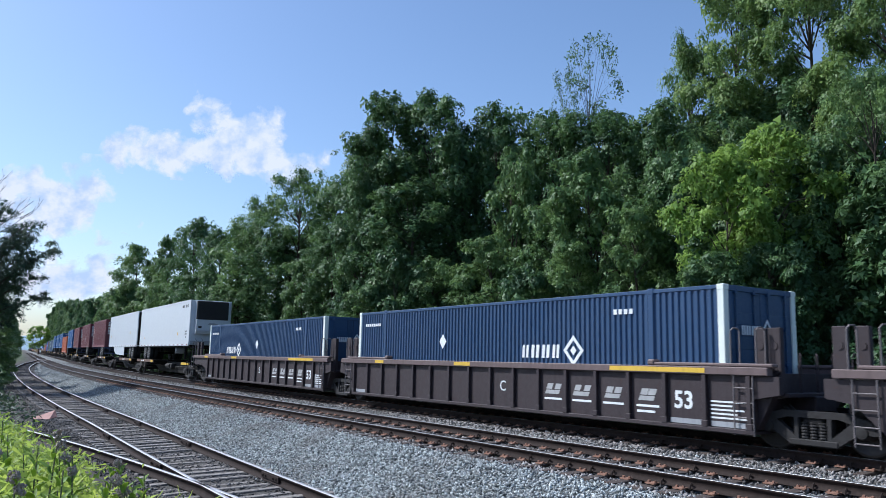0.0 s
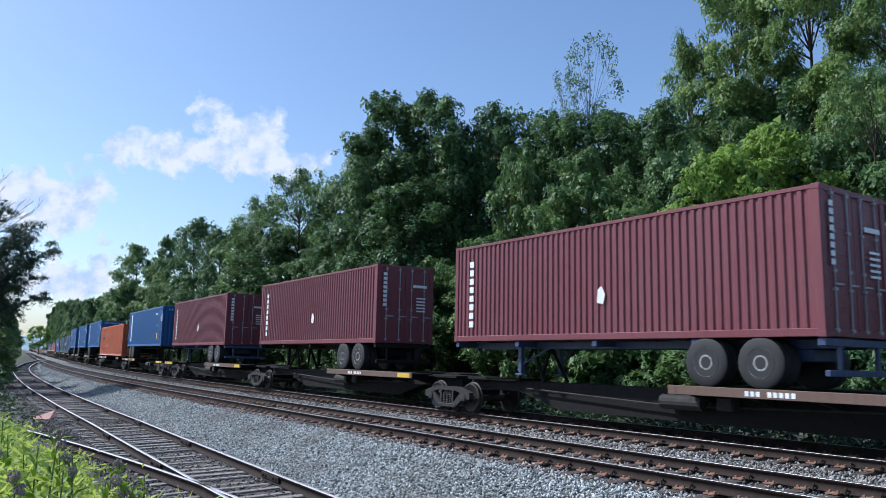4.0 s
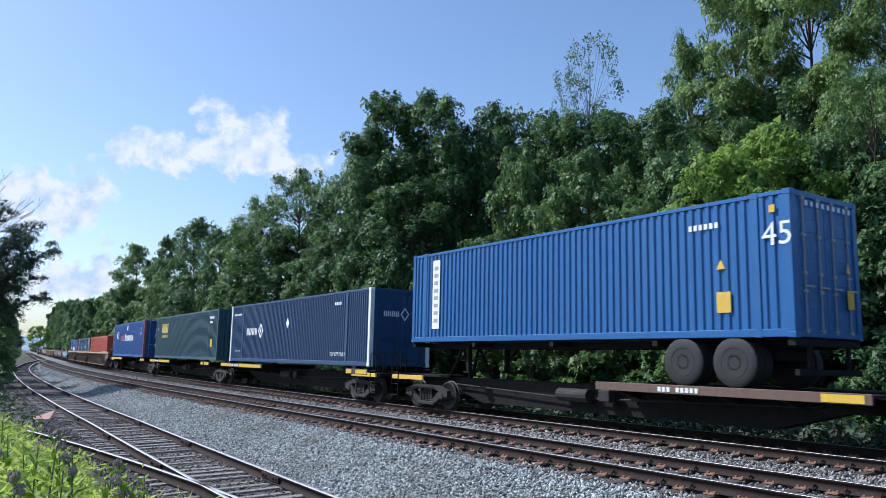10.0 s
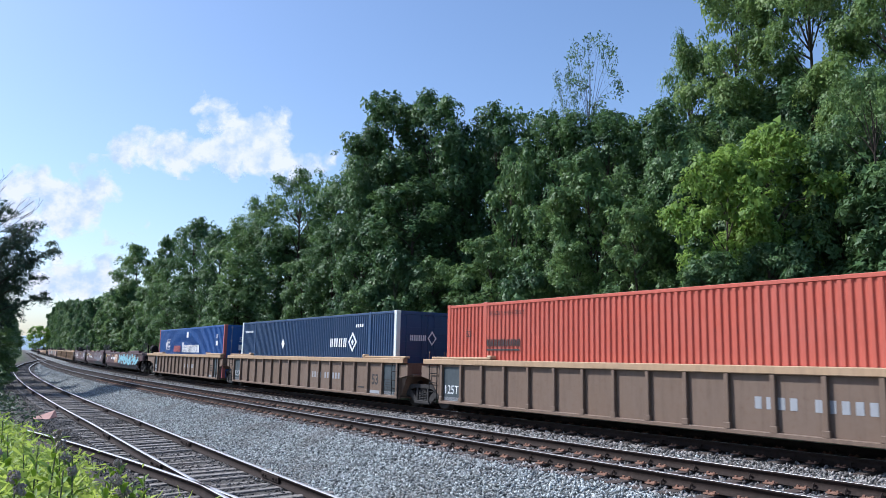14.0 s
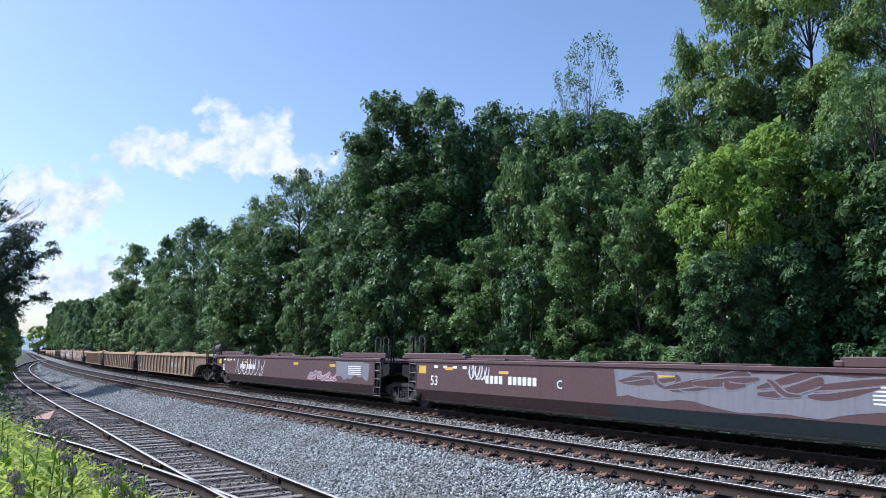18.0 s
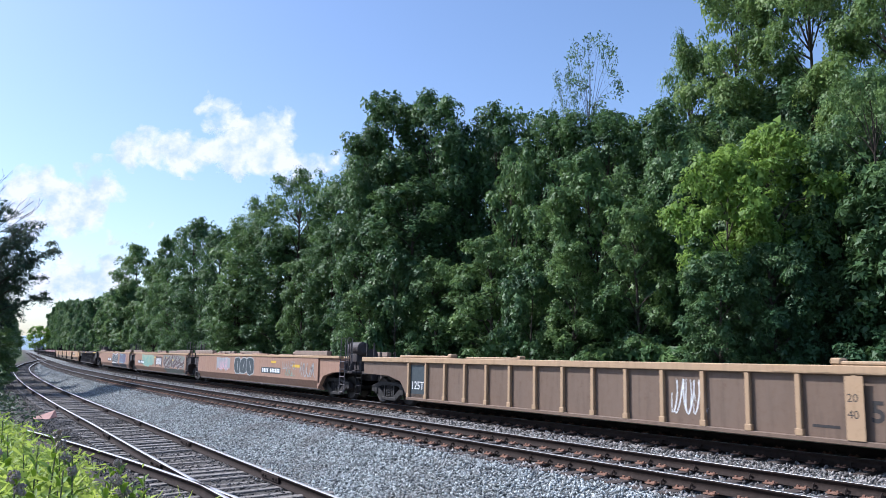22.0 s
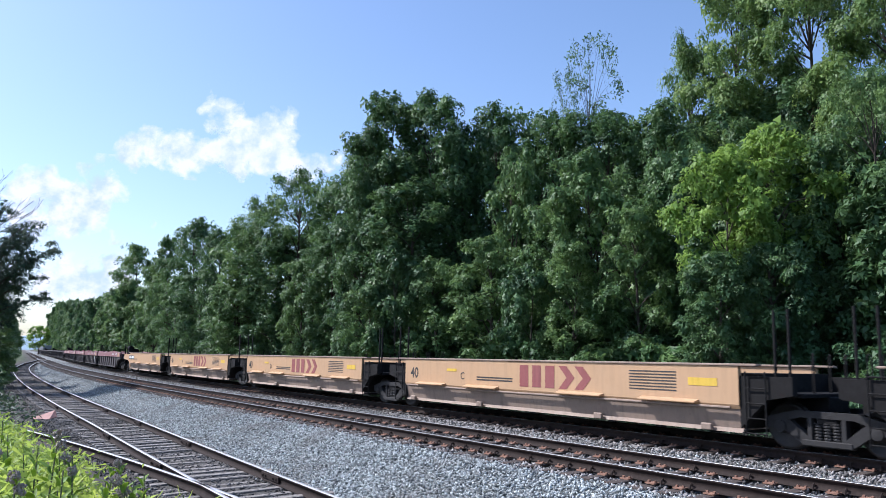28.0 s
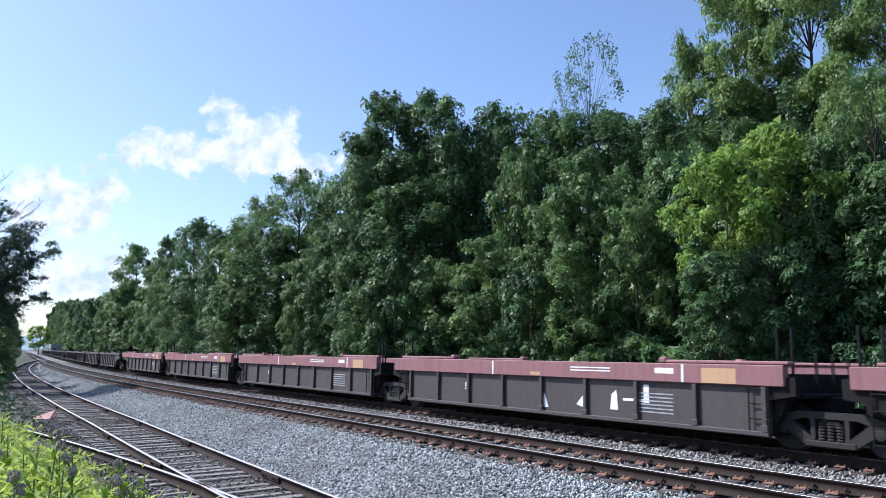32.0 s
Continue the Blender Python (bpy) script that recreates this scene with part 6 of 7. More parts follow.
def ribbed_marks(u, half, top, chord, number, mark, light, group_no=0, heavy=True):
    """Stencilled weights, numbers and notices on a ribbed side."""
    y = -1.382
    zt = top - chord
    xb = bay(u, 14)
    write(number, 0.5, light, u, xb - 0.30, y, 0.66, "stencilled number", bold=0.012)
    for i in range(5):
        decal("stencil_bar", light, u, [rect(bay(u, 15) - 0.40, bay(u, 15) + (0.42, 0.2, 0.36, 0.1, 0.4)[i], 0.50 + i * 0.08, 0.535 + i * 0.08)], y)
    decal("weight_bar", light, u, [rect(bay(u, 13) - 0.3, bay(u, 13) + 0.2, 0.50, 0.55)], y)
    for b in (14, 15, 0):
        decal("end_panel", mark, u, [rect(bay(u, b) - 0.40, bay(u, b) + 0.40, 0.345, 0.45)], y)
    for x0, x1 in ((half - 4.6, half - 2.0), (-half + 8.0, -half + 8.8), (-half + 3.2, -half + 3.8)):
        decal("chord_stripe", YELLOW if light is WHITE else TANCHORD, u, [rect(x0, x1, zt + 0.03, top - 0.03)], -1.482, "yellow stripe on the top chord")

# ---------------------------------------------------------------- the train, from its head to its tail
def ribbed_car(joints, ends, colours, label, number, count_ribs, chord=0.16, top=1.53, posts=0.0, mark=None, light=None):
    """Ribbed wells between joints; ends: arcs of the first and the last truck."""
    out = []
    n = len(joints) - 1
    for i in range(n):
        sa, sb = joints[i], joints[i + 1]
        u = well_unit(sa, sb, "ribbed", ends[0] if i == 0 else None, ends[1] if i == n - 1 else None, colours, label, STACK, count_ribs, chord, top, posts, brake=(i == 0))
        if number:
            ribbed_marks(u, (sb - sa) / 2, top, chord, number, mark or GREY, light or WHITE)
        out.append((u, sa, sb))
    return out


def ribbon(points, width):
    """Outline of a bent band through the points, thin at both ends."""
    p = [Vector((a, b)) for a, b in points]
    left, right = [], []
    for i, c in enumerate(p):
        d = (p[min(i + 1, len(p) - 1)] - p[max(i - 1, 0)]).normalized()
        n = Vector((-d.y, d.x)) * width / 2 * (0.12 + 0.88 * math.sin(math.pi * (0.04 + 0.92 * i / (len(p) - 1))) ** 0.7)
        left.append(tuple(c + n))
        right.append(tuple(c - n))
    return left + right[::-1]


def spray(u, x, z, w, h, fill, edge, seed, y, count=5):
    """Sprayed interlocked forms: sweeping bands with a rim in a second colour."""
    rng = random.Random(seed)
    step = w / count
    rim, body = Mesh(), Mesh()
    n = 0
    for i in range(count):
        cx, cz = x + step * (i + 0.5), z + h * 0.5
        for b in range(3):
            ph, amp = rng.uniform(0, 6.28), rng.uniform(0.22, 0.42) * h
            x0, x1 = cx - step * rng.uniform(0.35, 0.75), cx + step * rng.uniform(0.3, 0.75)
            z0, z1 = cz + rng.uniform(-0.3, 0.3) * h, cz + rng.uniform(-0.3, 0.3) * h
            bend = rng.uniform(2.0, 5.0)
            pts = []
            for k in range(11):
                t = k / 10
                px = x0 + (x1 - x0) * t + step * 0.22 * math.sin(ph + bend * t * 1.3)
                pz = z0 + (z1 - z0) * t + amp * math.sin(ph + bend * t)
                pts.append((px, min(max(pz, z + 0.03), z + h - 0.03)))
            wd = min(step, h) * rng.uniform(0.20, 0.42)
            lift = 0.0005 * (n % 12)
            n += 1
            rim.prism(ribbon(pts, wd + 0.06), y - 0.0002 - lift, y - lift * 0.99, "y")
            body.prism(ribbon(pts, wd), y - 0.0004 - lift, y - lift - 0.0002, "y")
    part("sprayed_rim", rim, edge, u, "rims of sprayed shapes")["kind"] = "stuff"
    part("sprayed_shape", body, fill, u, "sprayed interlocked shapes")["kind"] = "stuff"


def bubble(u, x, z, w, h, n, fill, rim, seed, y, wide=0.05):
    """Sprayed rounded forms side by side, each with a rim and a slit."""
    rng = random.Random(seed)
    step = w / n
    a, b, c = Mesh(), Mesh(), Mesh()
    for i in range(n):
        cx, cz = x + step * (i + 0.5), z + h * (0.5 + rng.uniform(-0.04, 0.04))
        rx, rz, tilt = step * rng.uniform(0.54, 0.66), h * rng.uniform(0.42, 0.5), rng.uniform(-0.25, 0.25)
        wob = [rng.uniform(0.95, 1.05) for _ in range(24)]
        lift = 0.0016 * (i % 5)

        def form(k, grow):
            pts = []
            for j in range(24):
                t = 2 * math.pi * j / 24
                px = (abs(math.cos(t)) ** 0.75) * (1 if math.cos(t) > 0 else -1) * rx * k * wob[j] + (grow if math.cos(t) > 0 else -grow)
                pz = (abs(math.sin(t)) ** 0.75) * (1 if math.sin(t) > 0 else -1) * rz * k * wob[j] + (grow if math.sin(t) > 0 else -grow)
                pts.append((cx + px + pz * tilt, cz + pz))
            return pts
        a.prism(form(1.0, wide), y - 0.0006 - lift, y - lift, "y")
        b.prism(form(1.0, 0.0), y - 0.0011 - lift, y - lift - 0.0006, "y")
        q = rng.uniform(-0.25, 0.25) * step
        c.prism(ribbon([(cx + q - rz * 0.5 * tilt, cz - rz * 0.55), (cx + q * 0.3, cz), (cx - q + rz * 0.5 * tilt, cz + rz * 0.6)], wide * 1.6), y - 0.0014 - lift, y - lift - 0.0011, "y")
    part("sprayed_rim", a, rim, u, "rims of sprayed rounded shapes")["kind"] = "stuff"
    part("sprayed_shape", b, fill, u, "sprayed rounded shapes")["kind"] = "stuff"
    part("sprayed_slit", c, rim, u)["kind"] = "stuff"


def wash(u, x, z, w, h, colour, seed, y, drips=7):
    """A faded sprayed patch with a ragged lower edge."""
    rng = random.Random(seed)
    low = []
    n = drips * 6
    ph = rng.uniform(0, 6.28)
    for i in range(n + 1):
        u_ = i / n
        low.append((x + w * u_, z + h * (0.16 + 0.10 * math.sin(ph + u_ * drips * 2.3) + 0.05 * math.sin(ph * 2 + u_ * drips * 7.1) + rng.uniform(-0.03, 0.03))))
    top = [(x + w + h * 0.1, z + h * 0.9), (x + w * 0.8, z + h), (x + w * 0.4, z + h * 0.96), (x - h * 0.1, z + h)]
    decal("sprayed_patch", colour, u, [low + top], y, "faded sprayed patch", depth=0.0005)


def low_patch(u, x0, x1, colour, seed):
    """A sprayed band on the inward slope under a smooth side, with uneven ends."""
    rng = random.Random(seed)
    m = Mesh()
    n = 6
    rows = []
    for i in range(n + 1):
        y, z = -1.464 + 0.22 * i / n, 0.615 - 0.375 * i / n
        rows += [(x0 + rng.uniform(-0.2, 0.2), y, z), (x1 + rng.uniform(-0.3, 0.3), y, z)]
    m.add(rows, [(2 * i, 2 * i + 1, 2 * i + 3, 2 * i + 2) for i in range(n)])
    part("sprayed_band", m, colour, u, "dark sprayed band on the sloping lower side")


def strokes(u, x, z, w, h, colour, seed, y, count=9, thick=0.045):
    """A sprayed scrawl of looping strokes."""
    rng = random.Random(seed)
    m = Mesh()
    for i in range(count):
        x0 = x + w * i / count
        st = w / count
        ph, bend = rng.uniform(0, 6.28), rng.uniform(3, 7)
        pts = []
        for k in range(9):
            t = k / 8
            pts.append((x0 + st * (1.5 * t - 0.2) + st * 0.35 * math.sin(ph + bend * t * 1.4), z + h * (0.5 + 0.46 * math.sin(ph + bend * t))))
        m.prism(ribbon(pts, thick), y - 0.0006 - 0.0009 * (i % 4), y - 0.0008 * (i % 4), "y")
    part("sprayed_scrawl", m, colour, u, "looping sprayed scrawl")["kind"] = "stuff"


BOX53 = 15.6
LIFT53 = (-BOX53 / 2 + 1.9, BOX53 / 2 - 1.9)


def navy_box(label, lead_doors=True, word_x=1.5, word_z=1.32):
    c = container("box_container", label, BOX53, NAVY, CREAM, 0.225, LIFT53, lead_doors, LOADS, width=2.59, frame=NAVY, depth=0.036)
    navy_marks(c, BOX53, word_z, word_x)
    return c


def orange_box(label, skin=ORANGE, diamonds=True):
    c = container("box_container", label, BOX53, skin, skin, 0.24, LIFT53, False, LOADS, width=2.59, depth=0.036)
    y = -1.30
    L = BOX53 / 2
    decal("name_blocks", BLACKMARK, c, blocks(-L + 2.0, 1.62, (0.13,) * 9, 0.20, 0.035) + [rect(-L + 2.0, -L + 3.45, 1.50, 1.55)], y, "dark block lettering with an underline")
    if diamonds:
        decal("diamond_mark", WHITE, c, [diamond(-L + 5.6, 2.05, 0.15, 0.20), diamond(-L + 5.6, 0.95, 0.15, 0.20)], y, "white diamond marks")
    write("53", 0.26, BLACKMARK, c, -L + 1.0, y - 0.004, 1.9)
    write("TOP LIFT ONLY", 0.24, BLACKMARK, c, -L + 2.1, y - 0.004, 0.55)
    write("STACK 1 HIGH ONLY", 0.16, BLACKMARK, c, -L + 2.1, y - 0.004, 2.5)
    decal("reflector_tape", WHITE, c, [rect(-L + 0.3 + i * 0.6, -L + 0.58 + i * 0.6, 0.05, 0.11) for i in range(26)], y, "white and red reflector tape")
    e = L + 0.03
    decal("end_name_blocks", BLACKMARK, c, blocks(-0.85, 2.28, (0.15,) * 9, 0.22, 0.035) + [rect(-0.85, 0.75, 2.14, 2.19)], e, "dark block lettering on the end", end=True)
    decal("end_placard", GREY, c, [diamond(-0.85, 1.55, 0.14, 0.16)], e, end=True)
    return c


def stack_box(label):
    c = container("box_container", label, BOX53, PERI, REDPOST, 0.34, LIFT53, True, LOADS, width=2.59, frame=PERI, depth=0.048)
    y = -1.30
    L = BOX53 / 2
    decal("name_blocks", WHITE, c, blocks(-L + 6.6, 1.34, (0.40,), 0.62, 0.05) + blocks(-L + 7.06, 1.34, (0.34, 0.36, 0.34, 0.36, 0.34, 0.38, 0.36, 0.16, 0.38), 0.46, 0.07), y, "white block lettering drawn as plain shapes")
    decal("faded_blocks", REDPOST, c, blocks(-L + 4.4, 1.36, (0.36, 0.36, 0.40, 0.40), 0.40, 0.08), y, "faded red lettering")
    decal("striped_mark", WHITE, c, [rect(-L + 2.5, -L + 3.3, 1.52 + i * 0.09, 1.55 + i * 0.09) for i in range(8)] + [diamond(-L + 2.35, 1.85, 0.2, 0.36)], y, "striped white mark")
    decal("white_square", WHITE, c, [rect(-L + 7.55, -L + 8.0, 2.25, 2.62), rect(L - 1.5, L - 1.15, 1.75, 2.0)], y, "white square patch")
    write("53", 0.3, WHITE, c, L - 1.5, y - 0.004, 2.15)
    e = L + 0.06
    write("53", 0.4, WHITE, c, e, -0.5, 1.95, end=True)
    decal("end_patch", WHITE, c, [rect(-0.5, -0.05, 1.5, 1.8), rect(-0.5, -0.05, 0.85, 1.0)], e, "white patches on the doors", end=True)
    return c


def slate_box(label):
    c = container("box_container", label, BOX53, SLATE, SLATE, 0.30, LIFT53, False, LOADS, width=2.59, depth=0.045)
    y = -1.30
    L = BOX53 / 2
    decal("name_blocks", CSXY, c, blocks(-L + 1.9, 1.75, (0.52, 0.52, 0.60), 0.62, 0.08) + blocks(-L + 1.9, 1.42, (0.13,) * 10, 0.19, 0.05), y, "yellow block lettering drawn as plain shapes")
    write("53", 0.22, WHITE, c, -L + 0.5, y - 0.004, 1.95)
    decal("code_bars", WHITE, c, [rect(L - 1.7 + i * 0.15, L - 1.6 + i * 0.15, 2.35, 2.5) for i in range(6)] + [rect(L - 1.6 + i * 0.15, L - 1.5 + i * 0.15, 2.1, 2.22) for i in range(4)], y)
    decal("yellow_notice", YELLOW, c, [rect(L - 1.35, L - 1.05, 0.75, 1.2)], y)
    e = L + 0.03
    write("53", 0.3, WHITE, c, e + 0.01, -0.3, 2.05, end=True)
    decal("end_name_blocks", CSXY, c, blocks(-0.5, 1.45, (0.26, 0.26, 0.3), 0.32, 0.05) + [rect(-0.1, 0.35, 0.85, 1.1)], e, end=True)
    return c


def maroon_box(label):
    c = container("box_container", label, 11.6, MAROON, MAROON, 0.27, (), True, LOADS)
    y = -1.224
    L = 5.8
    decal("name_blocks", WHITE, c, [rect(-L + 0.75, -L + 0.95, 0.42 + i * 0.255, 0.60 + i * 0.255) for i in range(8)], y, "white upright name drawn as blocks")
    decal("white_patch", WHITE, c, [[(-L + 5.95, 0.9), (-L + 6.15, 0.85), (-L + 6.22, 1.1), (-L + 6.1, 1.3), (-L + 5.98, 1.22)]], y)
    e = L + 0.012
    decal("door_blocks", WHITE, c, [rect(-0.98, -0.83, 1.35 + i * 0.16, 1.46 + i * 0.16) for i in range(8)] + [rect(0.45, 0.85, 1.2 + i * 0.12, 1.25 + i * 0.12) for i in range(5)] + [rect(0.3, 0.9, 2.1, 2.2)], e + 0.02, "white door markings", end=True)
    return c


# head: dark brown ribbed wells
car = ribbed_car([-18.35, 0.6, 19.45, 39.8], (-18.35, 37.9), (BROWN, BROWN_CHORD, BROWN), "dark brown ribbed double-stack well car", "53", 16, posts=2.3)
for u, sa, sb in car:
    h = (sb - sa) / 2
    for b, w in ((10, 0.50), (11, 0.52), (12, 0.46), (13, 0.42)):
        x = bay(u, b)
        decal("name_block", SILVER, u, [rect(x - w / 2 - 0.05, x + w / 2 - 0.05, 0.76, 0.86, 0.05), rect(x - w / 2, x - w / 2 + 0.2, 0.88, 1.02, 0.06), rect(x + w / 2 - 0.2, x + w / 2, 0.88, 1.02, 0.06)], -1.382, "white slanted block of a name drawn as shapes")
        decal("name_bar", WHITE, u, [rect(x - 0.32, x + 0.32, 0.62, 0.67)], -1.382)
    write("C" if sa > 0 and sa < 5 else "B", 0.4, WHITE, u, bay(u, 8) - 0.13, -1.384, 0.75)
load(navy_box("navy blue corrugated container with a white diamond logo"), 0.6, 19.45, 2.25, 17.8, 0.34)
load(navy_box("navy blue corrugated container with white lettering near its rear", word_x=-4.6), 19.45, 39.8, 20.8, 36.4, 0.34)

# spine car with white trailers and maroon boxes
A = [39.8, 57.55, 73.4, 90.1, 106.7, 124.9]
for i in range(5):
    spine_unit(A[i], A[i + 1], 41.5 if i == 0 else None, 122.8 if i == 4 else None, "dirty black spine car platform with yellow edge paint", STACK, wheels_front=(i >= 1))
load(trailer(True, "white refrigerated semi-trailer with a black grille cooling unit", LOADS), A[0], A[1], 41.0, 56.6, 1.11)
load(trailer(False, "white ribbed semi-trailer with a wind skirt", LOADS), A[1], A[2], 57.9, 73.5, 1.11)
for i, (s0, s1) in enumerate(((77.95, 89.55), (94.5, 106.1), (111.65, 123.25))):
    sa, sb = A[i + 2], A[i + 3]
    load(maroon_box("maroon corrugated container with white upright lettering on a chassis"), sa, sb, s0, s1, 2.105)
    load(chassis(11.6, True, paint("blue_chassis_paint", (0.03, 0.05, 0.12)) if i != 1 else GEAR, "container chassis with dual tyres carrying a maroon container", LOADS, ALLOY), sa, sb, s0, s1, 1.11)

# spine car with blue boxes and one orange box
B = [124.9, 142.6, 159.2, 176.3, 192.9, 210.9]
for i in range(5):
    spine_unit(B[i], B[i + 1], 126.9 if i == 0 else None, 208.7 if i == 4 else None, "dirty black spine car platform with rusty deck", STACK, wheels_front=(i == 4), flat=(i == 1))
for i, (s0, s1, front) in ((0, (126.85, 140.4, False)), (2, (159.95, 173.45, False)), (3, (176.65, 190.2, False)), (4, (195.9, 209.4, True))):
    sa, sb = B[i], B[i + 1]
    load(blue45(front, "bright blue corrugated container with white number 45", LOADS), sa, sb, s0, s1, 2.105)
    load(chassis(13.5, front, GEAR, "black container chassis with dual tyres under a blue container", LOADS, BLACK), sa, sb, s0, s1, 1.11)
load(orange_box("orange corrugated container with dark lettering"), B[1], B[2], 142.8, 158.4, 1.26)

# spine car with three long boxes
C = [210.9, 229.9, 247.7, 266.5]
for i in range(3):
    spine_unit(C[i], C[i + 1], 213.2 if i == 0 else None, 264.5 if i == 2 else None, "black spine car platform with yellow and white edge markings", STACK, False, flat=True, yellow=True)
box = navy_box("navy blue container with white lettering and pale corner posts", word_x=-5.3)
write("TOP LIFT ONLY", 0.21, WHITE, box, 4.5, -1.30, 0.36, squeeze=0.92)
write("TOP LIFT ONLY", 0.10, WHITE, box, -6.9, -1.30, 0.5)
load(box, C[0], C[1], 212.15, 227.75, 1.255)
load(slate_box("dark slate-blue container with yellow block lettering"), C[1], C[2], 230.0, 245.6, 1.255)
load(stack_box("faded blue container with red corner posts and white lettering"), C[2], C[3], 250.15, 265.75, 1.255)

# tan-brown ribbed wells with three boxes
D = [266.5, 287.6, 306.8, 327.0]
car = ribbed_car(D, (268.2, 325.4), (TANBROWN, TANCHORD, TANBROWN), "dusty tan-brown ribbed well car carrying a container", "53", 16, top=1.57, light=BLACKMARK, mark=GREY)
load(orange_box("orange-red container low in a tan well car", REDORANGE, False), D[0], D[1], 270.35, 285.95, 0.34)
load(navy_box("navy blue container with its logo near the leading end", word_x=2.6, word_z=1.62), D[1], D[2], 289.0, 304.6, 0.34)
load(stack_box("faded blue container with red corner posts in a well car"), D[2], D[3], 307.5, 323.1, 0.34)
for u, sa, sb in car:
    h = (sb - sa) / 2
    decal("dark_panel", INK, u, [rect(bay(u, b) - 0.45, bay(u, b) + 0.45, 0.36, 1.34) for b in (0, 15)], -1.382, "dark repainted panel")
    write("125T", 0.36, WHITE, u, bay(u, 0) - 0.42, -1.388, 0.55)
    decal("number_bars", GREY, u, [rect(1.6 + i * 0.24, 1.74 + i * 0.24, 0.75, 0.98) for i in range(11) if i != 4], -1.382)

# plum smooth wells, sprayed, empty
E_ = [327.0, 348.9, 367.9, 388.3]
for i in range(3):
    sa, sb = E_[i], E_[i + 1]
    u = well_unit(sa, sb, "smooth", 329.6 if i == 0 else None, 386.4 if i == 2 else None, (PLUM, PLUM, GEAR), "empty plum-brown smooth-sided well car with sprayed shapes", STACK, top=1.56, posts=2.2, brake=(i in (0,)))
    h = (sb - sa) / 2
    y = -1.462
    write("53", 0.42, WHITE, u, -h + 2.2, y, 0.78, "white number 53")
    decal("number_bars", WHITE, u, [rect(-h + 5.0 + k * 0.2, -h + 5.14 + k * 0.2, 0.92, 1.14) for k in range(11) if k != 4], y)
    decal("yellow_notice", YELLOW, u, [rect(-h + 3.0, -h + 3.4, 1.25, 1.34), rect(-h + 5.6, -h + 6.0, 1.20, 1.28), rect(1.6, 2.1, 1.22, 1.32), rect(-h + 1.55, -h + 1.95, 1.12, 1.36), rect(h - 5, h - 4.5, 1.2, 1.3)], y, "yellow notices")
    decal("stencil_bars", WHITE, u, [rect(h - 3.4, h - 2.4, 0.95 + k * 0.07, 0.98 + k * 0.07) for k in range(5)] + [rect(-h + 2.4 + k * 0.5, -h + 2.6 + k * 0.5, 1.30, 1.38) for k in range(4)], y)
    write("ACB"[i], 0.30, WHITE, u, -h + 7.9, y, 0.9)
    if i == 0:
        wash(u, -4.0, 0.62, 1.7, 0.80, SAND, 71, y - 0.002)
        spray(u, -1.4, 0.64, 9.4, 0.80, CYAN, INK, 3, y - 0.004, 10)
        low_patch(u, -1.4, 8.2, NIGHT, 9)
        strokes(u, -3.9, 0.9, 1.4, 0.5, WHITE, 9, y - 0.004, 8, 0.03)
    elif i == 1:
        wash(u, 0.4, 0.60, 6.2, 0.82, HAZE, 72, y - 0.002, 3)
        spray(u, 0.8, 1.0, 5.4, 0.42, PLUM, HAZE, 5, y - 0.004, 5)
        low_patch(u, 0.2, 7.2, INK, 4)
        strokes(u, -h + 4.2, 1.0, 0.9, 0.42, WHITE, 2, y - 0.002, 7, 0.05)
    else:
        strokes(u, -h + 4.4, 0.60, 4.0, 0.84, WHITE, 6, y - 0.004, 10, 0.035)
        spray(u, 3.2, 0.68, 2.6, 0.30, HAZE, ROSE, 8, y - 0.004, 6)
        wash(u, 5.8, 0.72, 2.6, 0.70, HAZE, 73, y - 0.002, 4)

# tan ribbed wells, empty
F_ = [388.3, 409.9, 429.0, 450.6]
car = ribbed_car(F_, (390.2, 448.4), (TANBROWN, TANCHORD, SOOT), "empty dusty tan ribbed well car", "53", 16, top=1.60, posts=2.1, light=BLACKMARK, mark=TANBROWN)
for u, sa, sb in car:
    h = (sb - sa) / 2
    write("125T", 0.36, WHITE, u, bay(u, 0) - 0.42, -1.388, 0.6)
    decal("dark_panel", INK, u, [rect(bay(u, 0) - 0.45, bay(u, 0) + 0.45, 0.36, 1.36)], -1.382, "dark repainted panel")
    decal("weight_plate", TANCHORD, u, [rect(bay(u, 13) + 0.36, bay(u, 13) + 0.68, 0.33, 1.42)], -1.482, "broad pale rib plate")
    write("20", 0.2, BLACKMARK, u, bay(u, 13) + 0.39, -1.486, 0.98)
    write("40", 0.2, BLACKMARK, u, bay(u, 13) + 0.39, -1.486, 0.70)
u, sa, sb = car[1]
decal("faded_blocks", FADEMARK, u, [rect(bay(u, b) - 0.3, bay(u, b) + 0.3, 0.62, 1.2) for b in (9.1, 9.9, 10.8)], -1.383, "faded dark lettering")
u, sa, sb = car[2]
strokes(u, 3.8, 0.5, 0.8, 0.8, WHITE, 12, -1.383, 7, 0.03)
u, sa, sb = car[0]
decal("number_bars", GREY, u, [rect(1.0 + i * 0.24, 1.17 + i * 0.24, 0.72, 1.0) for i in range(10) if i != 4], -1.382)

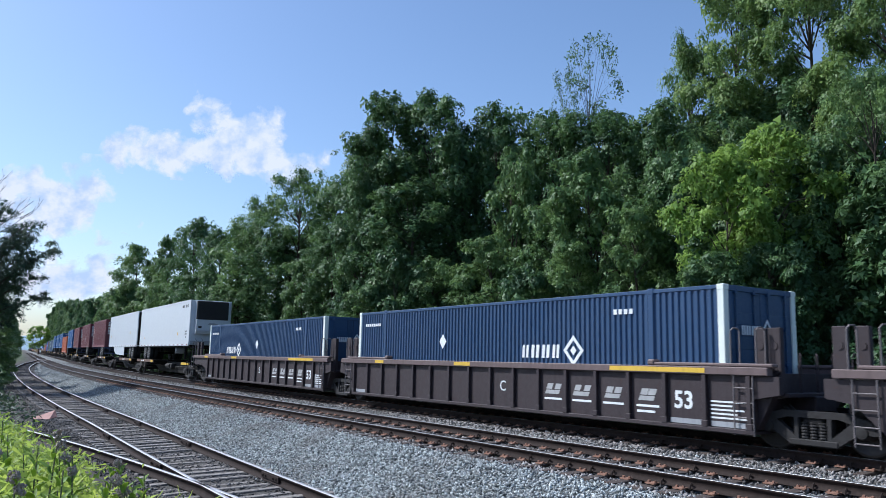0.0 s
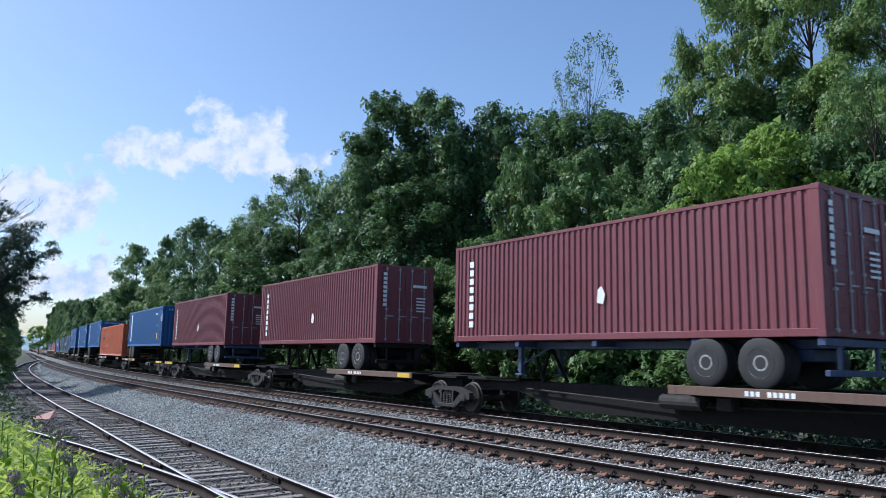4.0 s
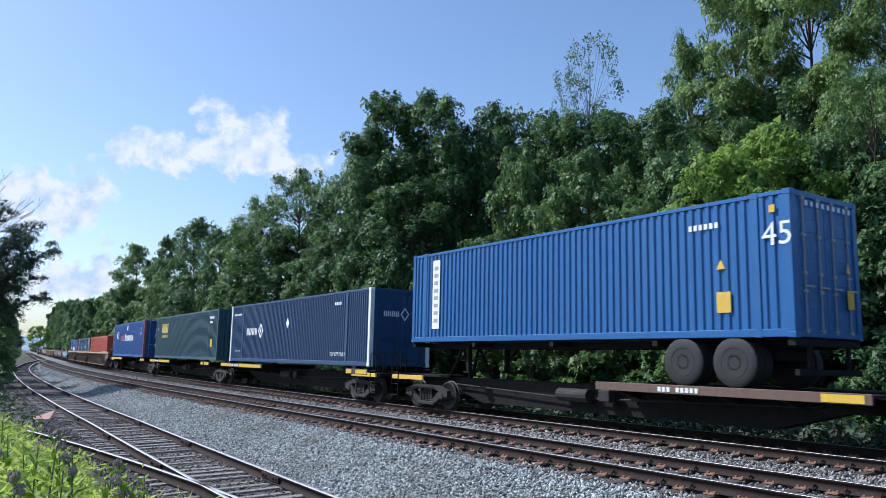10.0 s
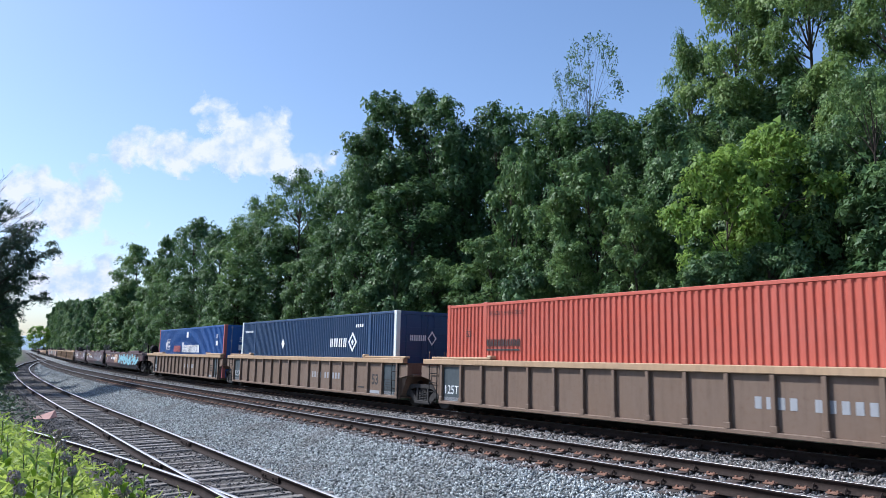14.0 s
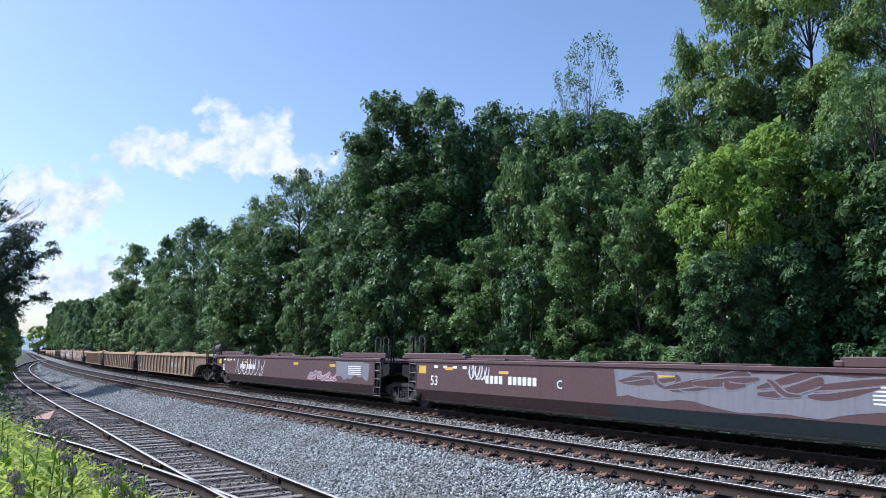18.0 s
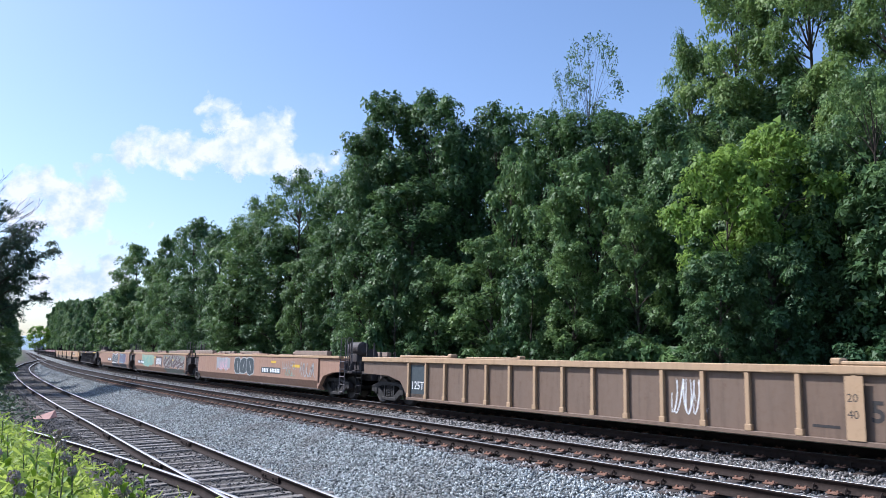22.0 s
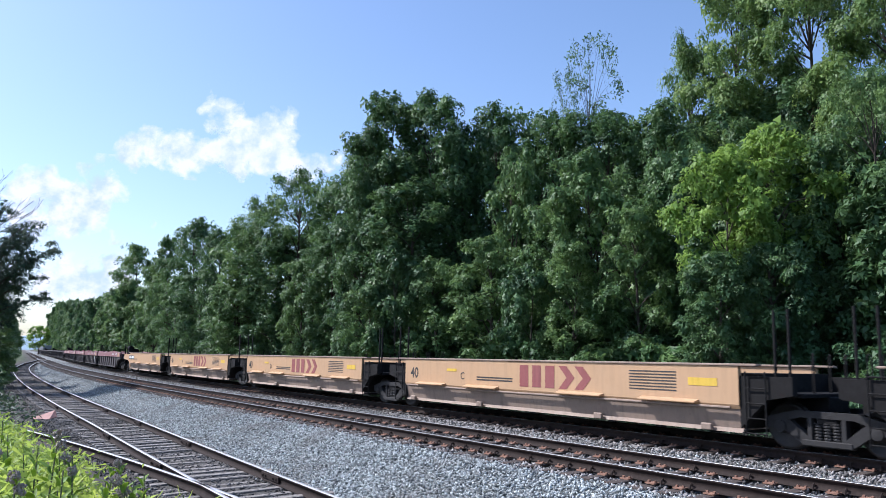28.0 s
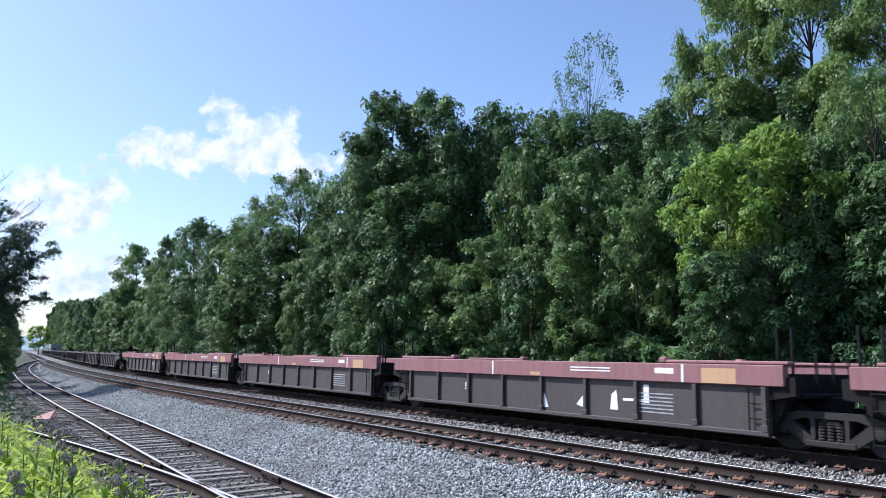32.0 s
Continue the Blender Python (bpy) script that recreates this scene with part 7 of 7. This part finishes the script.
# faded orange-brown smooth wells, sprayed, empty
G = [450.6, 471.7, 490.9, 513.2]
NUMX = (1.3, -6.9, -2.9)
for i in range(3):
    sa, sb = G[i], G[i + 1]
    u = well_unit(sa, sb, "smooth", 452.6 if i == 0 else None, 511.0 if i == 2 else None, (RUST, TANCHORD, SOOT), "empty faded orange-brown well car with sprayed shapes", STACK, top=1.62, posts=2.2, brake=(i == 0))
    h = (sb - sa) / 2
    y = -1.462
    decal("number_panel", INK, u, [rect(NUMX[i], NUMX[i] + 2.4, 0.78, 1.05)], y, "dark number panel")
    decal("number_bars", WHITE, u, [rect(NUMX[i] + 0.15 + k * 0.2, NUMX[i] + 0.29 + k * 0.2, 0.83, 1.0) for k in range(11) if k != 4], y - 0.004)
    decal("yellow_notice", YELLOW, u, [rect(-h + 8.6, -h + 9.0, 1.25, 1.34), rect(2.5, 3.1, 1.25, 1.35), rect(h - 5.5, h - 4.7, 1.1, 1.22)], y)
    if i == 0:
        wash(u, -5.6, 0.70, 2.2, 0.75, GREY, 74, y - 0.002)
        strokes(u, -5.2, 0.8, 1.6, 0.6, ROSE, 16, y - 0.004, 6, 0.06)
        bubble(u, -2.6, 0.62, 2.8, 0.82, 3, INK, SILVER, 15, y - 0.004, 0.045)
        strokes(u, 3.9, 1.0, 1.5, 0.38, SILVER, 18, y - 0.005, 9, 0.028)
        strokes(u, 4.3, 0.72, 1.0, 0.3, TEAL, 19, y - 0.005, 6, 0.028)
        strokes(u, 5.9, 0.72, 1.5, 0.62, SILVER, 20, y - 0.005, 7, 0.05)
    elif i == 1:
        wash(u, -5.3, 0.60, 4.2, 0.88, MINT, 76, y - 0.002, 3)
        spray(u, -4.9, 0.70, 3.4, 0.60, TEAL, MINT, 21, y - 0.004, 4)
        wash(u, -0.5, 0.64, 2.1, 0.74, FADEMARK, 77, y - 0.002, 3)
        decal("name_blocks", WHITE, u, blocks(-0.2, 0.82, (0.42, 0.42, 0.5), 0.42, 0.08), y - 0.004, "white block lettering")
        wash(u, 2.0, 0.62, 5.8, 0.86, MOSS, 80, y - 0.002, 4)
        spray(u, 2.2, 0.66, 5.4, 0.78, FADEMARK, SILVER, 23, y - 0.004, 6)
        low_patch(u, 2.4, 7.6, MOSS, 8)
    else:
        bubble(u, 0.2, 0.63, 3.3, 0.86, 4, INK, WHITE, 25, y - 0.004, 0.045)
        wash(u, 4.6, 0.50, 3.3, 0.98, VIOLET, 78, y - 0.002, 4)
        bubble(u, 4.7, 0.63, 1.8, 0.84, 2, VIOLET, CYAN, 26, y - 0.005, 0.04)
        strokes(u, 7.9, 0.62, 0.5, 0.8, ROSE, 27, y - 0.005, 2, 0.06)
        low_patch(u, 4.4, 8.0, NIGHT, 5)
        low_patch(u, -0.3, 3.9, NIGHT, 6)

# one sooty well
ribbed_car([513.2, 536.1], (515.2, 534.2), (SOOT, SOOT, SOOT), "empty sooty brown ribbed well car", "53", 14, top=1.56, posts=2.1)

# sand-yellow forty-foot wells, empty
I_ = [536.1, 552.8, 568.2, 583.3, 598.7, 616.0]
for i in range(5):
    sa, sb = I_[i], I_[i + 1]
    u = well_unit(sa, sb, "shelf", 538.0 if i == 0 else None, 613.8 if i == 4 else None, (SAND, DUST, GEAR), "empty sand-yellow well car with side shelves", STACK, top=1.60, posts=2.65)
    h = (sb - sa) / 2
    y = -1.444
    xa, xb = SPANS[u.name]
    write("40", 0.46, BLACKMARK, u, xa + 0.35, y, 0.98, "black number 40", bold=0.008)
    if i in (0, 4):
        decal("number_panel", INK, u, [rect(-h + 3.6, -h + 5.8, 1.08, 1.36)], y, "dark number panel")
        decal("number_bars", WHITE, u, [rect(-h + 3.75 + k * 0.18, -h + 3.88 + k * 0.18, 1.13, 1.31) for k in range(11) if k != 4], y - 0.004)
    else:
        x = -0.4
        for o in (rect(x, x + 0.34, 0.9, 1.46), rect(x + 0.50, x + 0.84, 0.9, 1.46), rect(x + 1.0, x + 1.34, 0.9, 1.46),
                  [(x + 1.50, 0.9), (x + 1.78, 0.9), (x + 2.06, 1.18), (x + 1.78, 1.46), (x + 1.50, 1.46), (x + 1.78, 1.18)], [(x + 2.06, 0.9), (x + 2.34, 0.9), (x + 2.62, 1.18), (x + 2.34, 1.46), (x + 2.06, 1.46), (x + 2.34, 1.18)]):
            decal("red_mark", DARKRED, u, [o], y, "dark red mark drawn as plain shapes")
    write("BCDEA"[i], 0.3, BLACKMARK, u, -h + (6.8 if i == 4 else 4.6), y, 1.0)
    decal("stencil_bars", BLACKMARK, u, [rect(-h + 5.4, -h + 7.0, 1.0 + k * 0.07, 1.035 + k * 0.07) for k in range(2)] + [rect(h - 4.3, h - 3.0, 1.0 + k * 0.065, 1.025 + k * 0.065) for k in range(7)], y)
    decal("yellow_notice", YELLOW, u, [rect(-h + 3.9, -h + 4.4, 1.22, 1.3), rect(h - 2.7, h - 2.0, 1.14, 1.3)], y)
    decal("end_panel", INK, u, [rect(-h + 0.5, -h + 1.42, 1.05, 1.33)], -1.39, "black end panel")
    write("125T", 0.2, WHITE, u, -h + 0.62, -1.395, 1.1)

# ribbed wells with a faded red chord
J = [616.0, 633.2, 648.4, 664.0, 679.6, 697.0]
car = ribbed_car(J, (617.8, 695.0), (SOOT, PINK, GEAR), "empty dark ribbed well car with a faded red top chord", "", 8, chord=0.40, top=1.58, posts=2.3)
for i, (u, sa, sb) in enumerate(car):
    h = (sb - sa) / 2
    decal("chord_notice", SAND, u, [rect(h - 2.4, h - 1.6, 1.2, 1.5), rect(-h + 7.5, -h + 7.9, 1.22, 1.3)], -1.482, "yellow notice on the chord")
    decal("chord_bars", WHITE, u, [rect(h - 6.2, h - 4.9, 1.36 + k * 0.07, 1.39 + k * 0.07) for k in range(2)] + [rect(-h + 5.9, -h + 5.96, 1.2, 1.56), rect(h - 2.9, h - 2.84, 1.2, 1.56)] + [rect(h - 3.6, h - 3.1, 1.36, 1.48)], -1.482)
    write("CBDEA"[i], 0.3, WHITE, u, -h + 4.5, -1.384, 0.72)
    decal("stencil_bars", GREY, u, [rect(h - 4.2, h - 3.2, 0.5 + k * 0.08, 0.53 + k * 0.08) for k in range(6)], -1.384)
    if i == 1:
        decal("faded_blocks", WHITE, u, [[(0.2, 0.42), (0.5, 0.42), (0.35, 0.8)], [(1.5, 0.55), (1.8, 0.85), (1.72, 0.5)], [(2.6, 0.5), (2.85, 0.5), (2.8, 0.95), (2.65, 0.85)], rect(3.0, 3.6, 0.72, 0.78), rect(3.6, 3.75, 0.7, 1.1)], -1.384, "pale sprayed shapes")

# tail: low dark wells, then grey boxes in the distance
K_ = [697.0]
for i in range(10):
    K_.append(K_[-1] + 15.6)
for n in (0, 5):
    ribbed_car(K_[n:n + 6], (K_[n] + 2, K_[n + 5] - 2), (SOOT, SOOT, GEAR), "empty sooty well car near the tail of the train", "", 8, top=1.5)
M_ = [K_[-1] + i * 18.9 for i in range(6)]
car = ribbed_car(M_, (M_[0] + 2, M_[5] - 2), (BROWN, BROWN_CHORD, BROWN), "brown ribbed well car at the tail of the train", "", 13)
GREYBOX = paint("grey_container_paint", (0.32, 0.33, 0.34), 0.5)
for i in range(5):
    load(container("box_container", "grey container far down the train", BOX53, GREYBOX, GREYBOX, 0.34, LIFT53, True, LOADS, width=2.59), M_[i], M_[i + 1], M_[i] + 1.6, M_[i + 1] - 1.7, 0.34)

# ---------------------------------------------------------------- clouds and far hills
def cloud_bank(px, py, width, height, seed, edge, dist=2600.0):
    """A thin sheet of cloud far beyond the trees, facing the viewer."""
    u, w = (px - 784) / 1340.3, -(py - 441) / 1340.3
    d = Vector((u, math.cos(TILT) - w * math.sin(TILT), math.sin(TILT) + w * math.cos(TILT)))
    c = Vector(EYE) + d * dist
    W, H = width / 1340.3 * dist / 2, height / 1340.3 * dist / 2
    me = bpy.data.meshes.new("cloud_bank")
    me.from_pydata([(-W, -H, 0), (W, -H, 0), (W, H, 0), (-W, H, 0)], [], [(0, 1, 2, 3)])
    me.materials.append(cloud_material("cloud", seed, edge))
    ob = new("cloud_bank", me)
    ob.visible_shadow = False
    m = look(c, EYE)
    ob.matrix_basis = m
    tagged(ob, "white fair-weather cloud drifting over the trees", "cloud", "clouds", kind="structure")
    return ob, c


CLOUDS = [cloud_bank(290, 265, 270, 95, 40.0, 0.60), cloud_bank(425, 240, 230, 170, 140.0, 0.60, 2640), cloud_bank(480, 285, 260, 110, 210.0, 0.60, 2680), cloud_bank(95, 365, 330, 200, 300.0, 0.62), cloud_bank(120, 500, 460, 150, 820.0, 0.68)]


def build_hill():
    """Hills at the end of the line, distance haze put into their blue-green colour."""
    rng = random.Random(9)
    m = Mesh()
    n = 60
    top = []
    for i in range(n + 1):
        a = -0.75 + 1.3 * i / n
        top.append((a, 52 + 10 * math.sin(i * 0.37) + 9 * math.sin(i * 1.1) + rng.uniform(-2, 2)))
    vs = []
    for a, h in top:
        for d, z in ((2000, -5), (2150, h * 0.6), (2400, h), (2480, h * 0.9)):
            vs.append((d * math.tan(a), d, z))
    fs = [(i * 4 + k, (i + 1) * 4 + k, (i + 1) * 4 + k + 1, i * 4 + k + 1) for i in range(n) for k in range(3)]
    m.add(vs, fs)
    ob = new("far_hills", m.data("far_hills", plain("haze_tinted_woods", (0.22, 0.31, 0.38), 0.95, 0, 0.2, 0.02)))
    tagged(ob, "hazy blue wooded hills at the horizon", "hill", kind="structure")


build_hill()

# ---------------------------------------------------------------- what moves
def motions():
    for ob, sa, sb, offset in RIDERS:
        walk(ob, [(t, unit_pose(sa, sb, t, offset)) for t in range(33)])
    for ob, c in CLOUDS:
        drift = 0.019 * (c - Vector(EYE)).length
        walk(ob, [(t, Matrix.Translation((drift * t / 32.0, 0, 0)) @ look(c, EYE)) for t in (0, 8, 16, 24, 32)])


motions()
